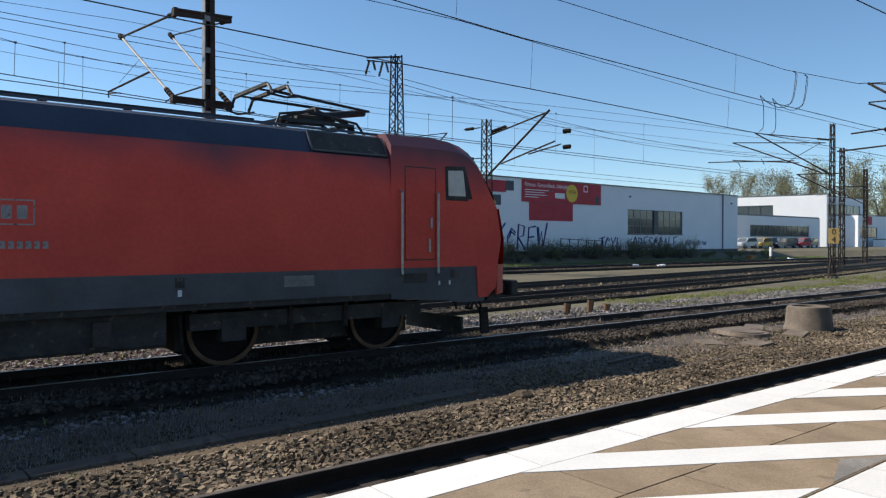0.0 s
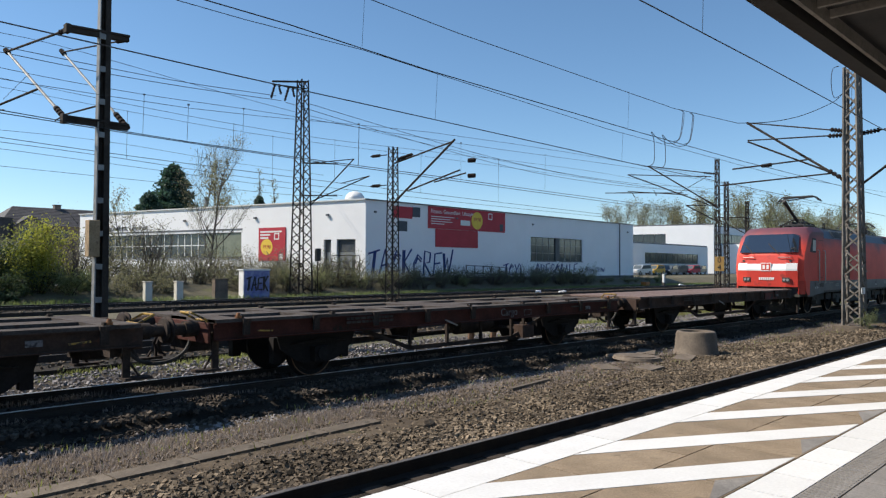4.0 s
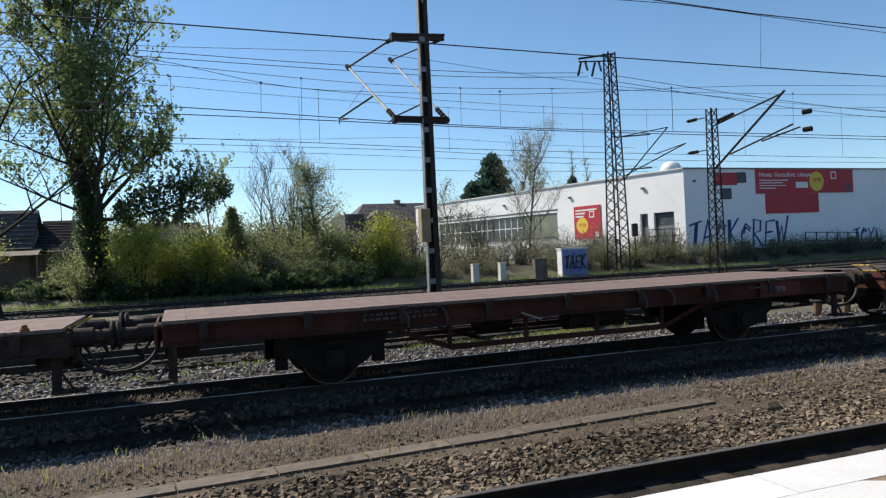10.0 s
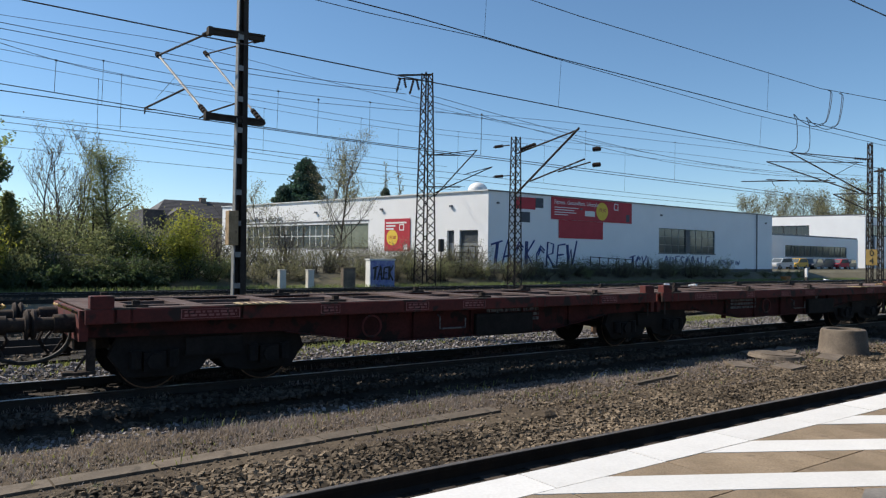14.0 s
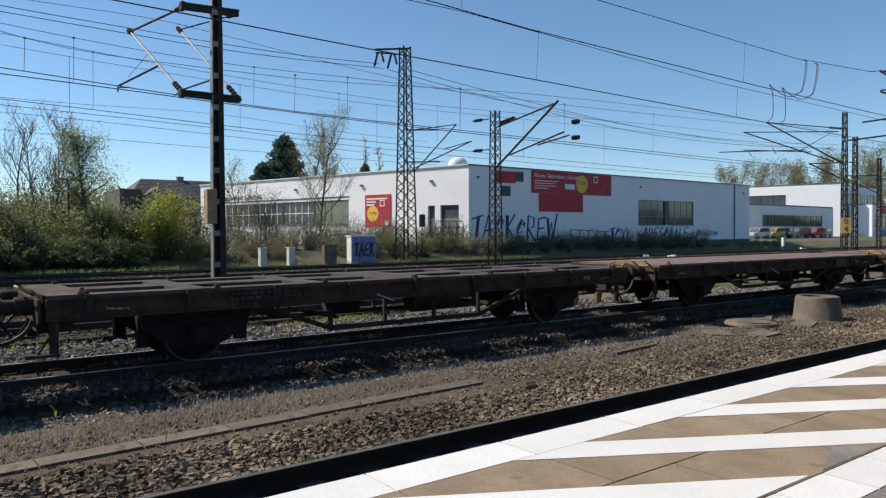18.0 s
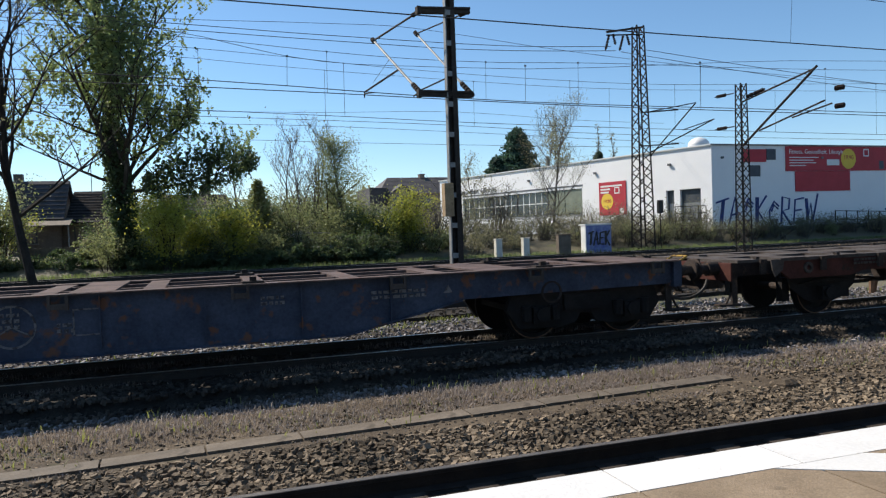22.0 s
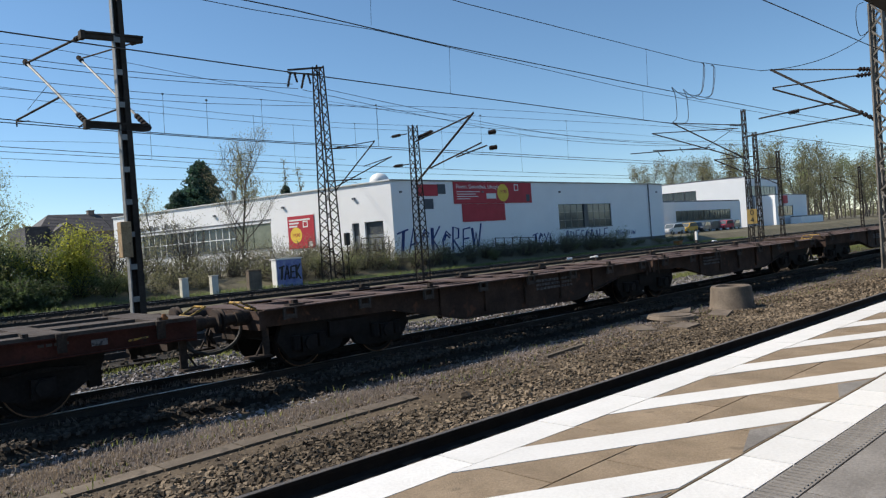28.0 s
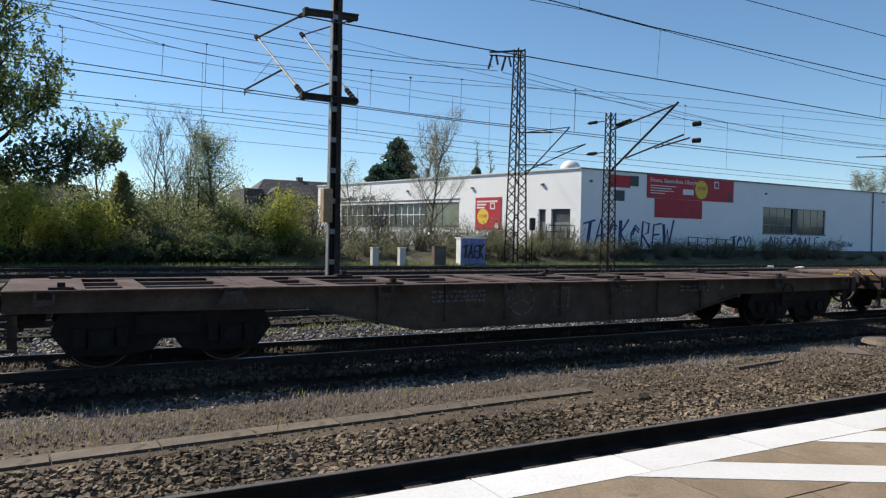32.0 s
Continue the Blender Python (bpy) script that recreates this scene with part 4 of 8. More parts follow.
def hanging(pts, n=5):
    """Points of a soft curve through unevenly spaced (x, z), never doubling back."""
    x, z = np.array([p_[0] for p_ in pts], float), np.array([p_[1] for p_ in pts], float)
    m = np.gradient(z, x)
    out = []
    for i in range(len(x) - 1):
        h = x[i + 1] - x[i]
        for t in np.arange(n) / n:
            out.append((x[i] + h * t, (2 * t ** 3 - 3 * t ** 2 + 1) * z[i] + (t ** 3 - 2 * t ** 2 + t) * h * m[i] + (3 * t ** 2 - 2 * t ** 3) * z[i + 1] + (t ** 3 - t ** 2) * h * m[i + 1]))
    return out + [(x[-1], z[-1])]
FAR = {}
for nm, lb, y, r, pts in FAR_LINES:
    w, _ = span(nm, lb, [(float(x), y, float(z)) for x, z in hanging(pts)], r)
    FAR[(lb, len(FAR))] = (w, y, pts)
def hang(top, low, xs):
    """Droppers between two of the far lines, by their places in the list."""
    a, b = FAR_LINES[top], FAR_LINES[low]
    w = list(FAR.values())[top][0]
    za = lambda q, x: float(np.interp(x, [p_[0] for p_ in q[4]], [p_[1] for p_ in q[4]]))
    for x in xs:
        part("dropper", Geo().tube([(x, a[2], za(a, x)), (x - 0.03, b[2], za(b, x))], 0.007 if a[2] < 30 else 0.011, 4), M["wire"], w)
        part("clamp", Geo().box(x - 0.03, a[2] - 0.02, za(a, x) - 0.025, x + 0.03, a[2] + 0.02, za(a, x) + 0.025), M["wire"], w)
hang(5, 6, (-4.0, 4.3, 10.1, 13.9, 19.5, 26.0, 33.0))
hang(8, 7, (2.6, 10.2, 17.0))
hang(9, 10, (-6.0, 0.2, 7.7, 14.0, 21.5, 29.0, 37.0, 46.0))
hang(11, 12, (-3.0, 7.4, 17.0, 27.0))

cn = thing("connector_loop", "two thin dangling connector loops on the far wire", "cable")
for x, low in ((21.65, 7.85), (22.25, 8.45)):
    part("loop", Geo().tube(smooth([(x - 0.22, 43.5, 9.65), (x - 0.14, 43.5, 9.0), (x, 43.5, low), (x + 0.12, 43.5, low + 0.35), (x + 0.02, 43.5, low + 0.7), (x + 0.16, 43.5, 9.6)]), 0.014, 4), M["wire"], cn)

# ---- the train ----
def disc_ring(r0, r1, y0, y1, n=28):
    """A flat ring about the y axis."""
    g = Geo()
    rings = []
    for r, y in ((r0, y0), (r1, y0), (r1, y1), (r0, y1)):
        rings.append([(r * math.cos(6.2832 * i / n), y, r * math.sin(6.2832 * i / n)) for i in range(n)])
    g.loft(rings + [rings[0]], caps=False)
    return g
def wheel_mesh(r, name):
    n, g = 28, Geo()
    prof = [(0.0, -0.09), (0.10, -0.09), (0.13, -0.03), (r - 0.11, -0.01), (r - 0.09, -0.065), (r, -0.065), (r + 0.0, 0.05), (r + 0.03, 0.055), (r + 0.03, 0.07), (r - 0.10, 0.07), (0.12, 0.05), (0.0, 0.05)]
    rings = [[(max(p, 0.001) * math.cos(6.2832 * i / n), y, max(p, 0.001) * math.sin(6.2832 * i / n)) for i in range(n)] for p, y in prof]
    g.loft(rings, caps=False)
    for k in range(6):
        a = k * 1.0472
        g.cyl((0.3 * math.cos(a), -0.045, 0.3 * math.sin(a)), (0.3 * math.cos(a), -0.01, 0.3 * math.sin(a)), 0.035, 6)
    return mesh_of(name, g, M["oily_shade_iron"], True)
WHEEL, LOCO_WHEEL = wheel_mesh(0.49, "wheel"), wheel_mesh(0.62, "wheel")
RIM = mesh_of("rim", disc_ring(0.468, 0.486, -0.07, -0.062), M["tread"])
LOCO_RIM = mesh_of("rim", disc_ring(0.54, 0.61, -0.07, -0.062), M["tread"])
AXLE = mesh_of("axle", Geo().cyl((0, -0.8, 0), (0, 0.8, 0), 0.08, 10), M["grime"])
TURNING = []
def wheelset(parent, x, r):
    ax = part("wheelset", AXLE, None, parent, at=pose(x, 0, r))
    for s in (-1, 1):
        w = part("wheel", LOCO_WHEEL if r > 0.5 else WHEEL, None, ax, at=pose(0, s * 0.75, 0, 0, 0, 0 if s < 0 else 180))
    part("rim", LOCO_RIM if r > 0.5 else RIM, None, ax, "pale worn steel tyre", at=pose(0, -0.753, 0))
    TURNING.append((ax, parent, x, r))
    return ax

g = Geo()
g.cyl((0, 0, 0), (0.33, 0, 0), 0.135, 12).cyl((0.3, 0, 0), (0.56, 0, 0), 0.10, 12)
BUFFER = mesh_of("buffer", g, M["grime"], True)
BUFFER_HEAD = mesh_of("buffer_head", Geo().cyl((0.55, 0, 0), (0.585, 0, 0), 0.20, 16, 0.22).cyl((0.585, 0, 0), (0.62, 0, 0), 0.22, 16, 0.17), M["grime"], True)
g = Geo().bar((0, 0, 0), (0.38, 0, -0.02), 0.09).bar((0.3, 0, -0.02), (0.42, 0, 0.08), 0.07)
for s in (-1, 1):
    g.tube([(0.32, s * 0.06, -0.02), (0.42, s * 0.07, -0.25), (0.3, s * 0.06, -0.45)], 0.022, 6)
g.bar((0.3, -0.12, -0.45), (0.3, 0.12, -0.45), 0.05)
COUPLER = mesh_of("screw_coupling", g, M["grime"])
def hose_mesh(d, drop):
    return mesh_of("brake_hose", Geo().tube([(0, 0, 0), (0.14, 0, -0.02), (0.26, d * 0.3, -drop * 0.5), (0.32, d * 0.6, -drop * 0.8), (0.34, d, -drop)], 0.024, 7), M["black"])
HOSE = [hose_mesh(0.1, 0.34), hose_mesh(-0.08, 0.4)]
STEP = mesh_of("shunter_step", Geo().box(-0.06, -0.02, -0.5, 0.06, 0.02, 0.12).box(-0.06, -0.14, -0.54, 0.36, 0.1, -0.5).bar((0.06, 0, -0.28), (0.2, 0, -0.5), 0.03), M["grime"])
LOOP = mesh_of("hose_loop", Geo().tube([(0.62 - 0.56 * math.cos(a_ * math.pi / 16), 0.02 * a_ / 16, 0.06 - 0.48 * math.sin(a_ * math.pi / 16) ** 0.8) for a_ in range(17)], 0.032, 8), M["black"], True)
COUPLING_BOX = mesh_of("coupling_box", Geo().box(-0.5, -0.35, -0.3, -0.02, 0.35, 0.12).box(-0.3, -0.95, -0.22, -0.08, -0.6, 0.02), M["grime"])
def ends(w, half, rail_mat, yellow=False):
    """Buffers, coupling, hoses, steps and rails at both ends."""
    for s in (-1, 1):
        rz = 0 if s > 0 else 180
        x = s * (half - 0.62)
        for y in (-0.875, 0.875):
            b = part("buffer", BUFFER, None, w, at=pose(x, y, 1.05, 0, 0, rz))
            part("buffer_head", BUFFER_HEAD, None, b)
        part("screw_coupling", COUPLER, None, w, at=pose(x, 0, 1.0, 0, 0, rz))
        if s > 0:
            part("hose_loop", LOOP, None, w, "thick sagging air hose", at=pose(x, -0.62, 0.9))
        part("coupling_box", COUPLING_BOX, None, w, at=pose(x, 0, 0.9, 0, 0, rz))
        part("brake_hose", HOSE[s > 0], None, w, at=pose(x, -0.4 * s, 0.92, 0, 0, rz))
        for y in (-1.12, 1.12):
            part("shunter_step", STEP, None, w, at=pose(x - 0.12 * s, y, 0.88, 0, 0, rz))
        if yellow:
            q = [(x + s * 0.04, -1.12, 1.2), (x + s * 0.3, -1.12, 1.33), (x + s * 0.3, -0.72, 1.33), (x + s * 0.04, -0.72, 1.2)]
            g = Geo().tube(q + q[:1], 0.02, 6).tube([q[0], (x, -1.12, 1.1)], 0.02, 6).tube([q[3], (x, -0.72, 1.1)], 0.02, 6)
            part("shunter_rail", g, rail_mat, w, "painted grab rail")

def stencil(w, x, z, wd, ht, mat, rows=2, y=-1.39, name="stencil"):
    """Small blurred inscriptions as plain bars."""
    g = Geo()
    for r in range(rows):
        u, zz = x, z - r * ht * 1.6
        while u < x + wd:
            k = rnd.uniform(0.04, 0.12)
            g.box(u, y - 0.003, zz, min(u + k, x + wd), y + 0.01, zz + ht)
            u += k + 0.03
    tagged(part(name, g, mat, w, "faded pale stencilled markings"), kind="stuff")

SPRING = Geo()
for k in range(6):
    SPRING.box(-0.62 + k * 0.09, -0.06, 0.012 * k, 0.62 - k * 0.09, 0.06, 0.012 * k + 0.011)
SPRING = mesh_of("leaf_spring", SPRING, M["oily_shade_iron"])
AXLEBOX = mesh_of("axle_box", Geo().box(-0.16, -0.13, -0.15, 0.16, 0.13, 0.13).cyl((0, -0.18, 0), (0, 0.1, 0), 0.12, 12), M["oily_shade_iron"])
GUARD = mesh_of("axle_guard", Geo().prism([(-0.95, 0.52), (0.95, 0.52), (0.82, 0.12), (0.46, -0.14), (0.22, -0.2), (-0.22, -0.2), (-0.46, -0.14), (-0.82, 0.12)], "y", -0.012, 0.012), M["oily_shade_iron"])
SOLE = [(-0.04, 0.0), (0.06, 0.0), (0.06, 0.02), (-0.02, 0.02), (-0.02, 0.28), (0.06, 0.28), (0.06, 0.30), (-0.04, 0.30)]
POCKET = mesh_of("stanchion_pocket", Geo().box(-0.06, -0.05, -0.22, 0.06, 0.0, 0.03).box(-0.075, -0.06, -0.02, 0.075, 0.0, 0.05), M["grime"])
LUG = mesh_of("lashing_lug", Geo().box(-0.04, -0.05, 0, 0.04, 0.04, 0.05), M["grime"])

STANCHION = mesh_of("folded_stanchion", Geo().tube([(-0.16, 0.0, 1.17), (-0.07, -0.02, 1.15), (-0.01, -0.03, 1.08), (0.02, -0.03, 0.98), (0.02, -0.02, 0.86)], 0.022, 6), M["deck_grey"], True)
CORNER_LUG = mesh_of("corner_lug", Geo().cyl((0, 0, 0), (0, 0, 0.04), 0.06, 10).cyl((0, 0, 0.04), (0, 0, 0.09), 0.045, 10, 0.03), M["lug"])
def flat_wagon(label, L, frame_mat, deck, group, truss=1, base=8.0, patch=None, yellow=False, bars=True):
    """A two-axle flat wagon. deck: plain, slots or spine."""
    w = thing("flat_wagon", label, "freight wagon", group=group)
    hb = L / 2 - 0.62
    dm = M["deck"] if deck == "plain" else M["deck_grey"]
    if deck == "plain":
        n = int(2 * hb / 0.33)
        dk = part("deck", Geo().box(-hb, -1.33, 1.15, hb, 1.33, 1.18), M["grime"], w, "worn reddish plank deck")
        plank = mesh_of("plank", Geo().box(0.0015, -1.37, 1.18, 2 * hb / n - 0.0015, 1.37, 1.23), dm)
        for i in range(n):
            part("plank", plank, None, dk, at=pose(-hb + i * 2 * hb / n, rnd.uniform(-0.006, 0.006), rnd.uniform(-0.0025, 0.0025)))
    else:
        cut = 1.0 if deck == "spine" else 0.0
        for y0, y1 in ((-1.37, -1.02), (1.02, 1.37), (-0.3, 0.3)):
            part("deck_beam", Geo().box(-hb + cut * (y0 * y1 > 0), y0, 1.15, hb - cut * (y0 * y1 > 0), y1, 1.21), dm, w)
        n = 6 if deck == "slots" else 9
        for i in range(n + 1):
            x = -hb + i * 2 * hb / n
            wd = 0.55 if i in (0, n, n // 2) else 0.2
            x0, x1 = max(-hb, x - wd), min(hb, x + wd)
            part("cross_member", Geo().box(x0, -1.36, 1.16, x1, 1.36, 1.215), dm, w)
        for i in range(7):
            for s in (-1, 1):
                part("lashing_lug", LUG, None, w, at=pose(-hb + 0.5 + i * (2 * hb - 1) / 6, s * 1.28, 1.21))
    for s in (-1, 1):
        if deck == "spine":
            part("solebar", Geo().prism([(-hb + 1.0, 1.17), (-hb + 1.0, 0.98), (-hb + 1.25, 0.8), (-3.6, 0.8), (-3.3, 0.88), (3.3, 0.88), (3.6, 0.8), (hb - 1.25, 0.8), (hb - 1.0, 0.98), (hb - 1.0, 1.17)], "y", s * 1.3 - 0.03, s * 1.3 + 0.03), frame_mat, w)
            for u in (-hb + 0.95, hb - 0.95):
                part("end_plate", Geo().prism([(u - 0.16, 1.19), (u + 0.16, 1.19), (u + 0.12, 0.98), (u - 0.06, 0.86), (u - 0.12, 0.98)], "y", s * 1.34 - 0.012, s * 1.34 + 0.012), M["deck_grey"], w, "bare steel end plate")
                part("lift_eye", disc_ring(0.05, 0.11, s * 1.345 - 0.015, s * 1.345 + 0.015, 16), M["deck_grey"], w, "pale ring lug", at=pose(u - 0.75 * (1 if u > 0 else -1), 0, 1.0))
            for x in (-1.6, -0.2, 1.2):
                part("hanger", Geo().box(x - 0.03, s * 1.28 - 0.03, 0.76, x + 0.03, s * 1.28 + 0.03, 0.9), M["grime"], w)
        else:
            part("solebar", Geo().prism([(s * (1.33 + u), 0.86 + v) for u, v in SOLE], "x", -hb, hb), frame_mat, w)
        part("headstock", Geo().box(s * hb - 0.1, -1.3, 0.82, s * hb + 0.06 * s, 1.3, 1.165), frame_mat, w, bevel=0.01)
        part("longitudinal", Geo().box(-hb, s * 0.32 - 0.05, 0.82, hb, s * 0.32 + 0.05, 1.12), M["grime"], w)
        for i in range(9):
            if "yellow levers" in label and s < 0 and i == 5:
                continue
            part("stanchion_pocket", POCKET, None, w, at=pose(-hb + 0.55 + i * (2 * hb - 1.1) / 8, s * 1.375, 1.16, 0, 0, 0 if s < 0 else 180))
        if truss:
            y = s * 1.12
            g = Geo()
            a, b, z = (2.1, 3.2, 0.46) if truss == 1 else (1.7, 3.1, 0.38)
            g.bar((-a, y, z), (a, y, z), 0.07, 0.09).bar((a, y, z), (b, y, 0.88), 0.06, 0.08).bar((-a, y, z), (-b, y, 0.88), 0.06, 0.08)
            for x in (-a, -a / 3, a / 3, a):
                g.bar((x, y, z), (x, y, 0.9), 0.06)
            part("truss", g, frame_mat if truss == 1 else M["grime"], w)
        for x in (-base / 2, base / 2):
            part("axle_guard", GUARD, None, w, at=pose(x, s * 0.98, 0.46))
            part("leaf_spring", SPRING, None, w, at=pose(x, s * 1.02, 0.66))
            part("axle_box", AXLEBOX, None, w, at=pose(x, s * 1.02, 0.46, 0, 0, 0 if s < 0 else 180))
            for d in (-0.78, 0.78):
                part("brake_block", Geo().box(x + d - 0.09, s * 0.75 - 0.08, 0.3, x + d + 0.09, s * 0.75 + 0.08, 0.78), M["oily_shade_iron"], w)
    if deck == "plain":
        for x in (-2.9, -2.25, 1.55, 2.15, 3.1):
            part("folded_stanchion", STANCHION, None, w, "pale curved steel stake", at=pose(x, -1.385, 0.0))
    for x in (-base / 2, base / 2):
        wheelset(w, x, 0.49)
    part("brake_cylinder", Geo().cyl((-1.1, 0.2, 0.7), (-0.4, 0.2, 0.7), 0.19, 14), M["grime"], w, smooth=True)
    part("air_reservoir", Geo().cyl((0.5, -0.35, 0.68), (1.7, -0.35, 0.68), 0.21, 14), M["grime"], w, smooth=True)
    part("brake_rigging", Geo().bar((-base / 2 + 0.7, 0.05, 0.5), (base / 2 - 0.7, 0.05, 0.5), 0.05).bar((-1.5, -1.0, 0.55), (-1.5, 1.0, 0.55), 0.06).bar((2.0, -1.1, 0.6), (2.0, 1.1, 0.6), 0.06), M["grime"], w)
    part("brake_lever", Geo().bar((-0.9, -1.4, 0.95), (-0.55, -1.42, 0.82), 0.03), M["galv"], w, "grey brake lever")
    if patch:
        x, wd, mt = patch
        part("repainted_panel", Geo().box(x, -1.378, 0.88, x + wd, -1.368, 1.14), mt, w, "fresher red repainted panel")
    if bars:
        stencil(w, -3.6, 1.08, 1.2, 0.045, M["deck_grey"])
        stencil(w, 3.9, 1.05, 0.4, 0.04, M["deck_grey"], 1)
        part("data_panel", Geo().box(4.6, -1.385, 0.97, 4.82, -1.368, 1.06), M["stencil"], w, "small worn pale data plate")
    ends(w, L / 2, M["dull_yellow"] if yellow else M["grime"], yellow)
    if yellow:
        for s in (-1, 1):
            part("corner_lug", CORNER_LUG, None, w, "orange painted lug", at=pose(s * (hb - 0.45), -1.3, 1.22))
            part("uncoupling_lever", Geo().bar((s * (hb - 1.05), -1.42, 0.98), (s * (hb - 0.75), -1.42, 1.0), 0.025), M["dull_yellow"], w, "yellow painted lever")
    return w

FRAME_SIDE = [(-1.42, 0.84), (-0.6, 0.92), (0.6, 0.92), (1.42, 0.84), (1.54, 0.55), (1.3, 0.22), (0.5, 0.2), (0.2, 0.27), (0.1, 0.42), (-0.1, 0.42), (-0.2, 0.27), (-0.5, 0.2), (-1.3, 0.22), (-1.54, 0.55)]
COIL = mesh_of("coil_spring", Geo().cyl((0, 0, 0), (0, 0, 0.26), 0.09, 8), M["oily_shade_iron"])
def bogie(w, x, heavy=0):
    b = part("bogie", Geo().box(x - 0.25, -1.0, 0.42, x + 0.25, 1.0, 0.72).box(x - 1.3, -0.95, 0.5, x - 1.22, 0.95, 0.6).box(x + 1.22, -0.95, 0.5, x + 1.3, 0.95, 0.6), M["oily_shade_iron"], w)
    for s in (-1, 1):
        part("side_frame", Geo().prism([(x + u, v) for u, v in FRAME_SIDE], "y", s * 1.0 - 0.06, s * 1.0 + 0.06), M["oily_shade_iron"], b, bevel=0.015)
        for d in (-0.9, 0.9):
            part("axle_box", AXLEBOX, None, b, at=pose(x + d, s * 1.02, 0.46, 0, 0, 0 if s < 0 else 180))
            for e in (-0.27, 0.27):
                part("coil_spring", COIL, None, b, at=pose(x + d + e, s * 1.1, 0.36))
        part("brake_beam", Geo().box(x - 0.35, s * 0.75 - 0.1, 0.45, x + 0.35, s * 0.75 + 0.1, 0.82), M["oily_shade_iron"], b)
        part("spring_plank", Geo().box(x - 0.45, s * 1.08 - 0.05, 0.5, x + 0.45, s * 1.08 + 0.05, 0.78), M["oily_shade_iron"], b)
    for d in (-0.9, 0.9):
        wheelset(w, x + d, 0.49)

def belly(w, x0, x1, mat, lowz, ramp0, ramp1, top=1.155):
    """Two fish-belly side girders between x0 and x1, deep in the middle."""
    a, b = x0 + ramp0, x1 - ramp1
    prof = [(x0, 0.86), (a - 0.0, 0.82), (a + 1.9, lowz), (b - 1.9, lowz), (b, 0.82), (x1, 0.86), (x1, top), (x0, top)]
    for s in (-1, 1):
        gd = part("side_girder", Geo().prism(prof, "y", s * 1.2 - 0.012, s * 1.2 + 0.012), mat, w)
        part("top_flange", Geo().box(x0, s * 1.23 - 0.14, top, x1, s * 1.23 + 0.12, top + 0.022), M["frame_grime"], gd, "worn bare flange top")
        part("bottom_flange", Geo().prism([(a, 0.8), (a + 1.9, lowz - 0.02), (b - 1.9, lowz - 0.02), (b, 0.8), (b, 0.82), (b - 1.9, lowz), (a + 1.9, lowz), (a, 0.82)], "y", s * 1.2 - 0.09, s * 1.2 + 0.09), mat, gd)
        n = int((b - a) / 1.6)
        for i in range(n + 1):
            x = a + 1.2 + i * (b - a - 2.4) / max(1, n)
            part("stiffener", Geo().box(x - 0.01, s * 1.2 - 0.07, max(lowz, 0.5), x + 0.01, s * 1.2 + 0.07, top), mat, gd)
    return a, b

SPIGOT = mesh_of("container_spigot", Geo().box(-0.16, -0.09, 0, 0.16, 0.09, 0.035).box(-0.05, -0.04, 0.03, 0.05, 0.04, 0.1), M["grime"])
BRACKET = mesh_of("folding_bracket", Geo().box(-0.13, -0.06, -0.2, -0.09, 0.0, 0.02).box(0.09, -0.06, -0.2, 0.13, 0.0, 0.02).box(-0.09, -0.05, -0.19, 0.09, 0.0, -0.11).box(-0.16, -0.06, -0.01, 0.16, 0.03, 0.02), M["deck_grey"])
def top_frame(w, x0, x1, n, plates=(), top=1.155):
    """The open ladder of cross members on a container wagon, its top at the given height."""
    part("centre_sill", Geo().box(x0, -0.32, 0.78, x1, 0.32, top - 0.055), M["grime"], w)
    for s in (-0.78, 0.78):
        part("inner_beam", Geo().box(x0, s - 0.14, top - 0.25, x1, s + 0.14, top - 0.1), M["grime"], w)
        part("deck_rail", Geo().box(x0, s * 0.6 - 0.06, top - 0.06, x1, s * 0.6 + 0.06, top + 0.004), M["frame_grime"], w)
    for i in range(n + 1):
        x = x0 + 0.15 + i * (x1 - x0 - 0.3) / n
        part("cross_member", Geo().box(x - 0.15, -1.12, top - 0.09, x + 0.15, 1.12, top + 0.01), M["frame_grime"], w)
    for a, b in plates:
        part("cover_plate", Geo().box(a, -1.3, top - 0.005, b, 1.3, top + 0.027), M["frame_grime"], w)
    for i in range(8):
        x = x0 + 0.5 + i * (x1 - x0 - 1.0) / 7
        for s in (-1, 1):
            part("folding_bracket", BRACKET, None, w, at=pose(x, s * 1.33, top + 0.005, 0, 0, 0 if s < 0 else 180))
            if i % 2 == 0:
                part("container_spigot", SPIGOT, None, w, at=pose(x + 0.2, s * 1.2, top + 0.022))

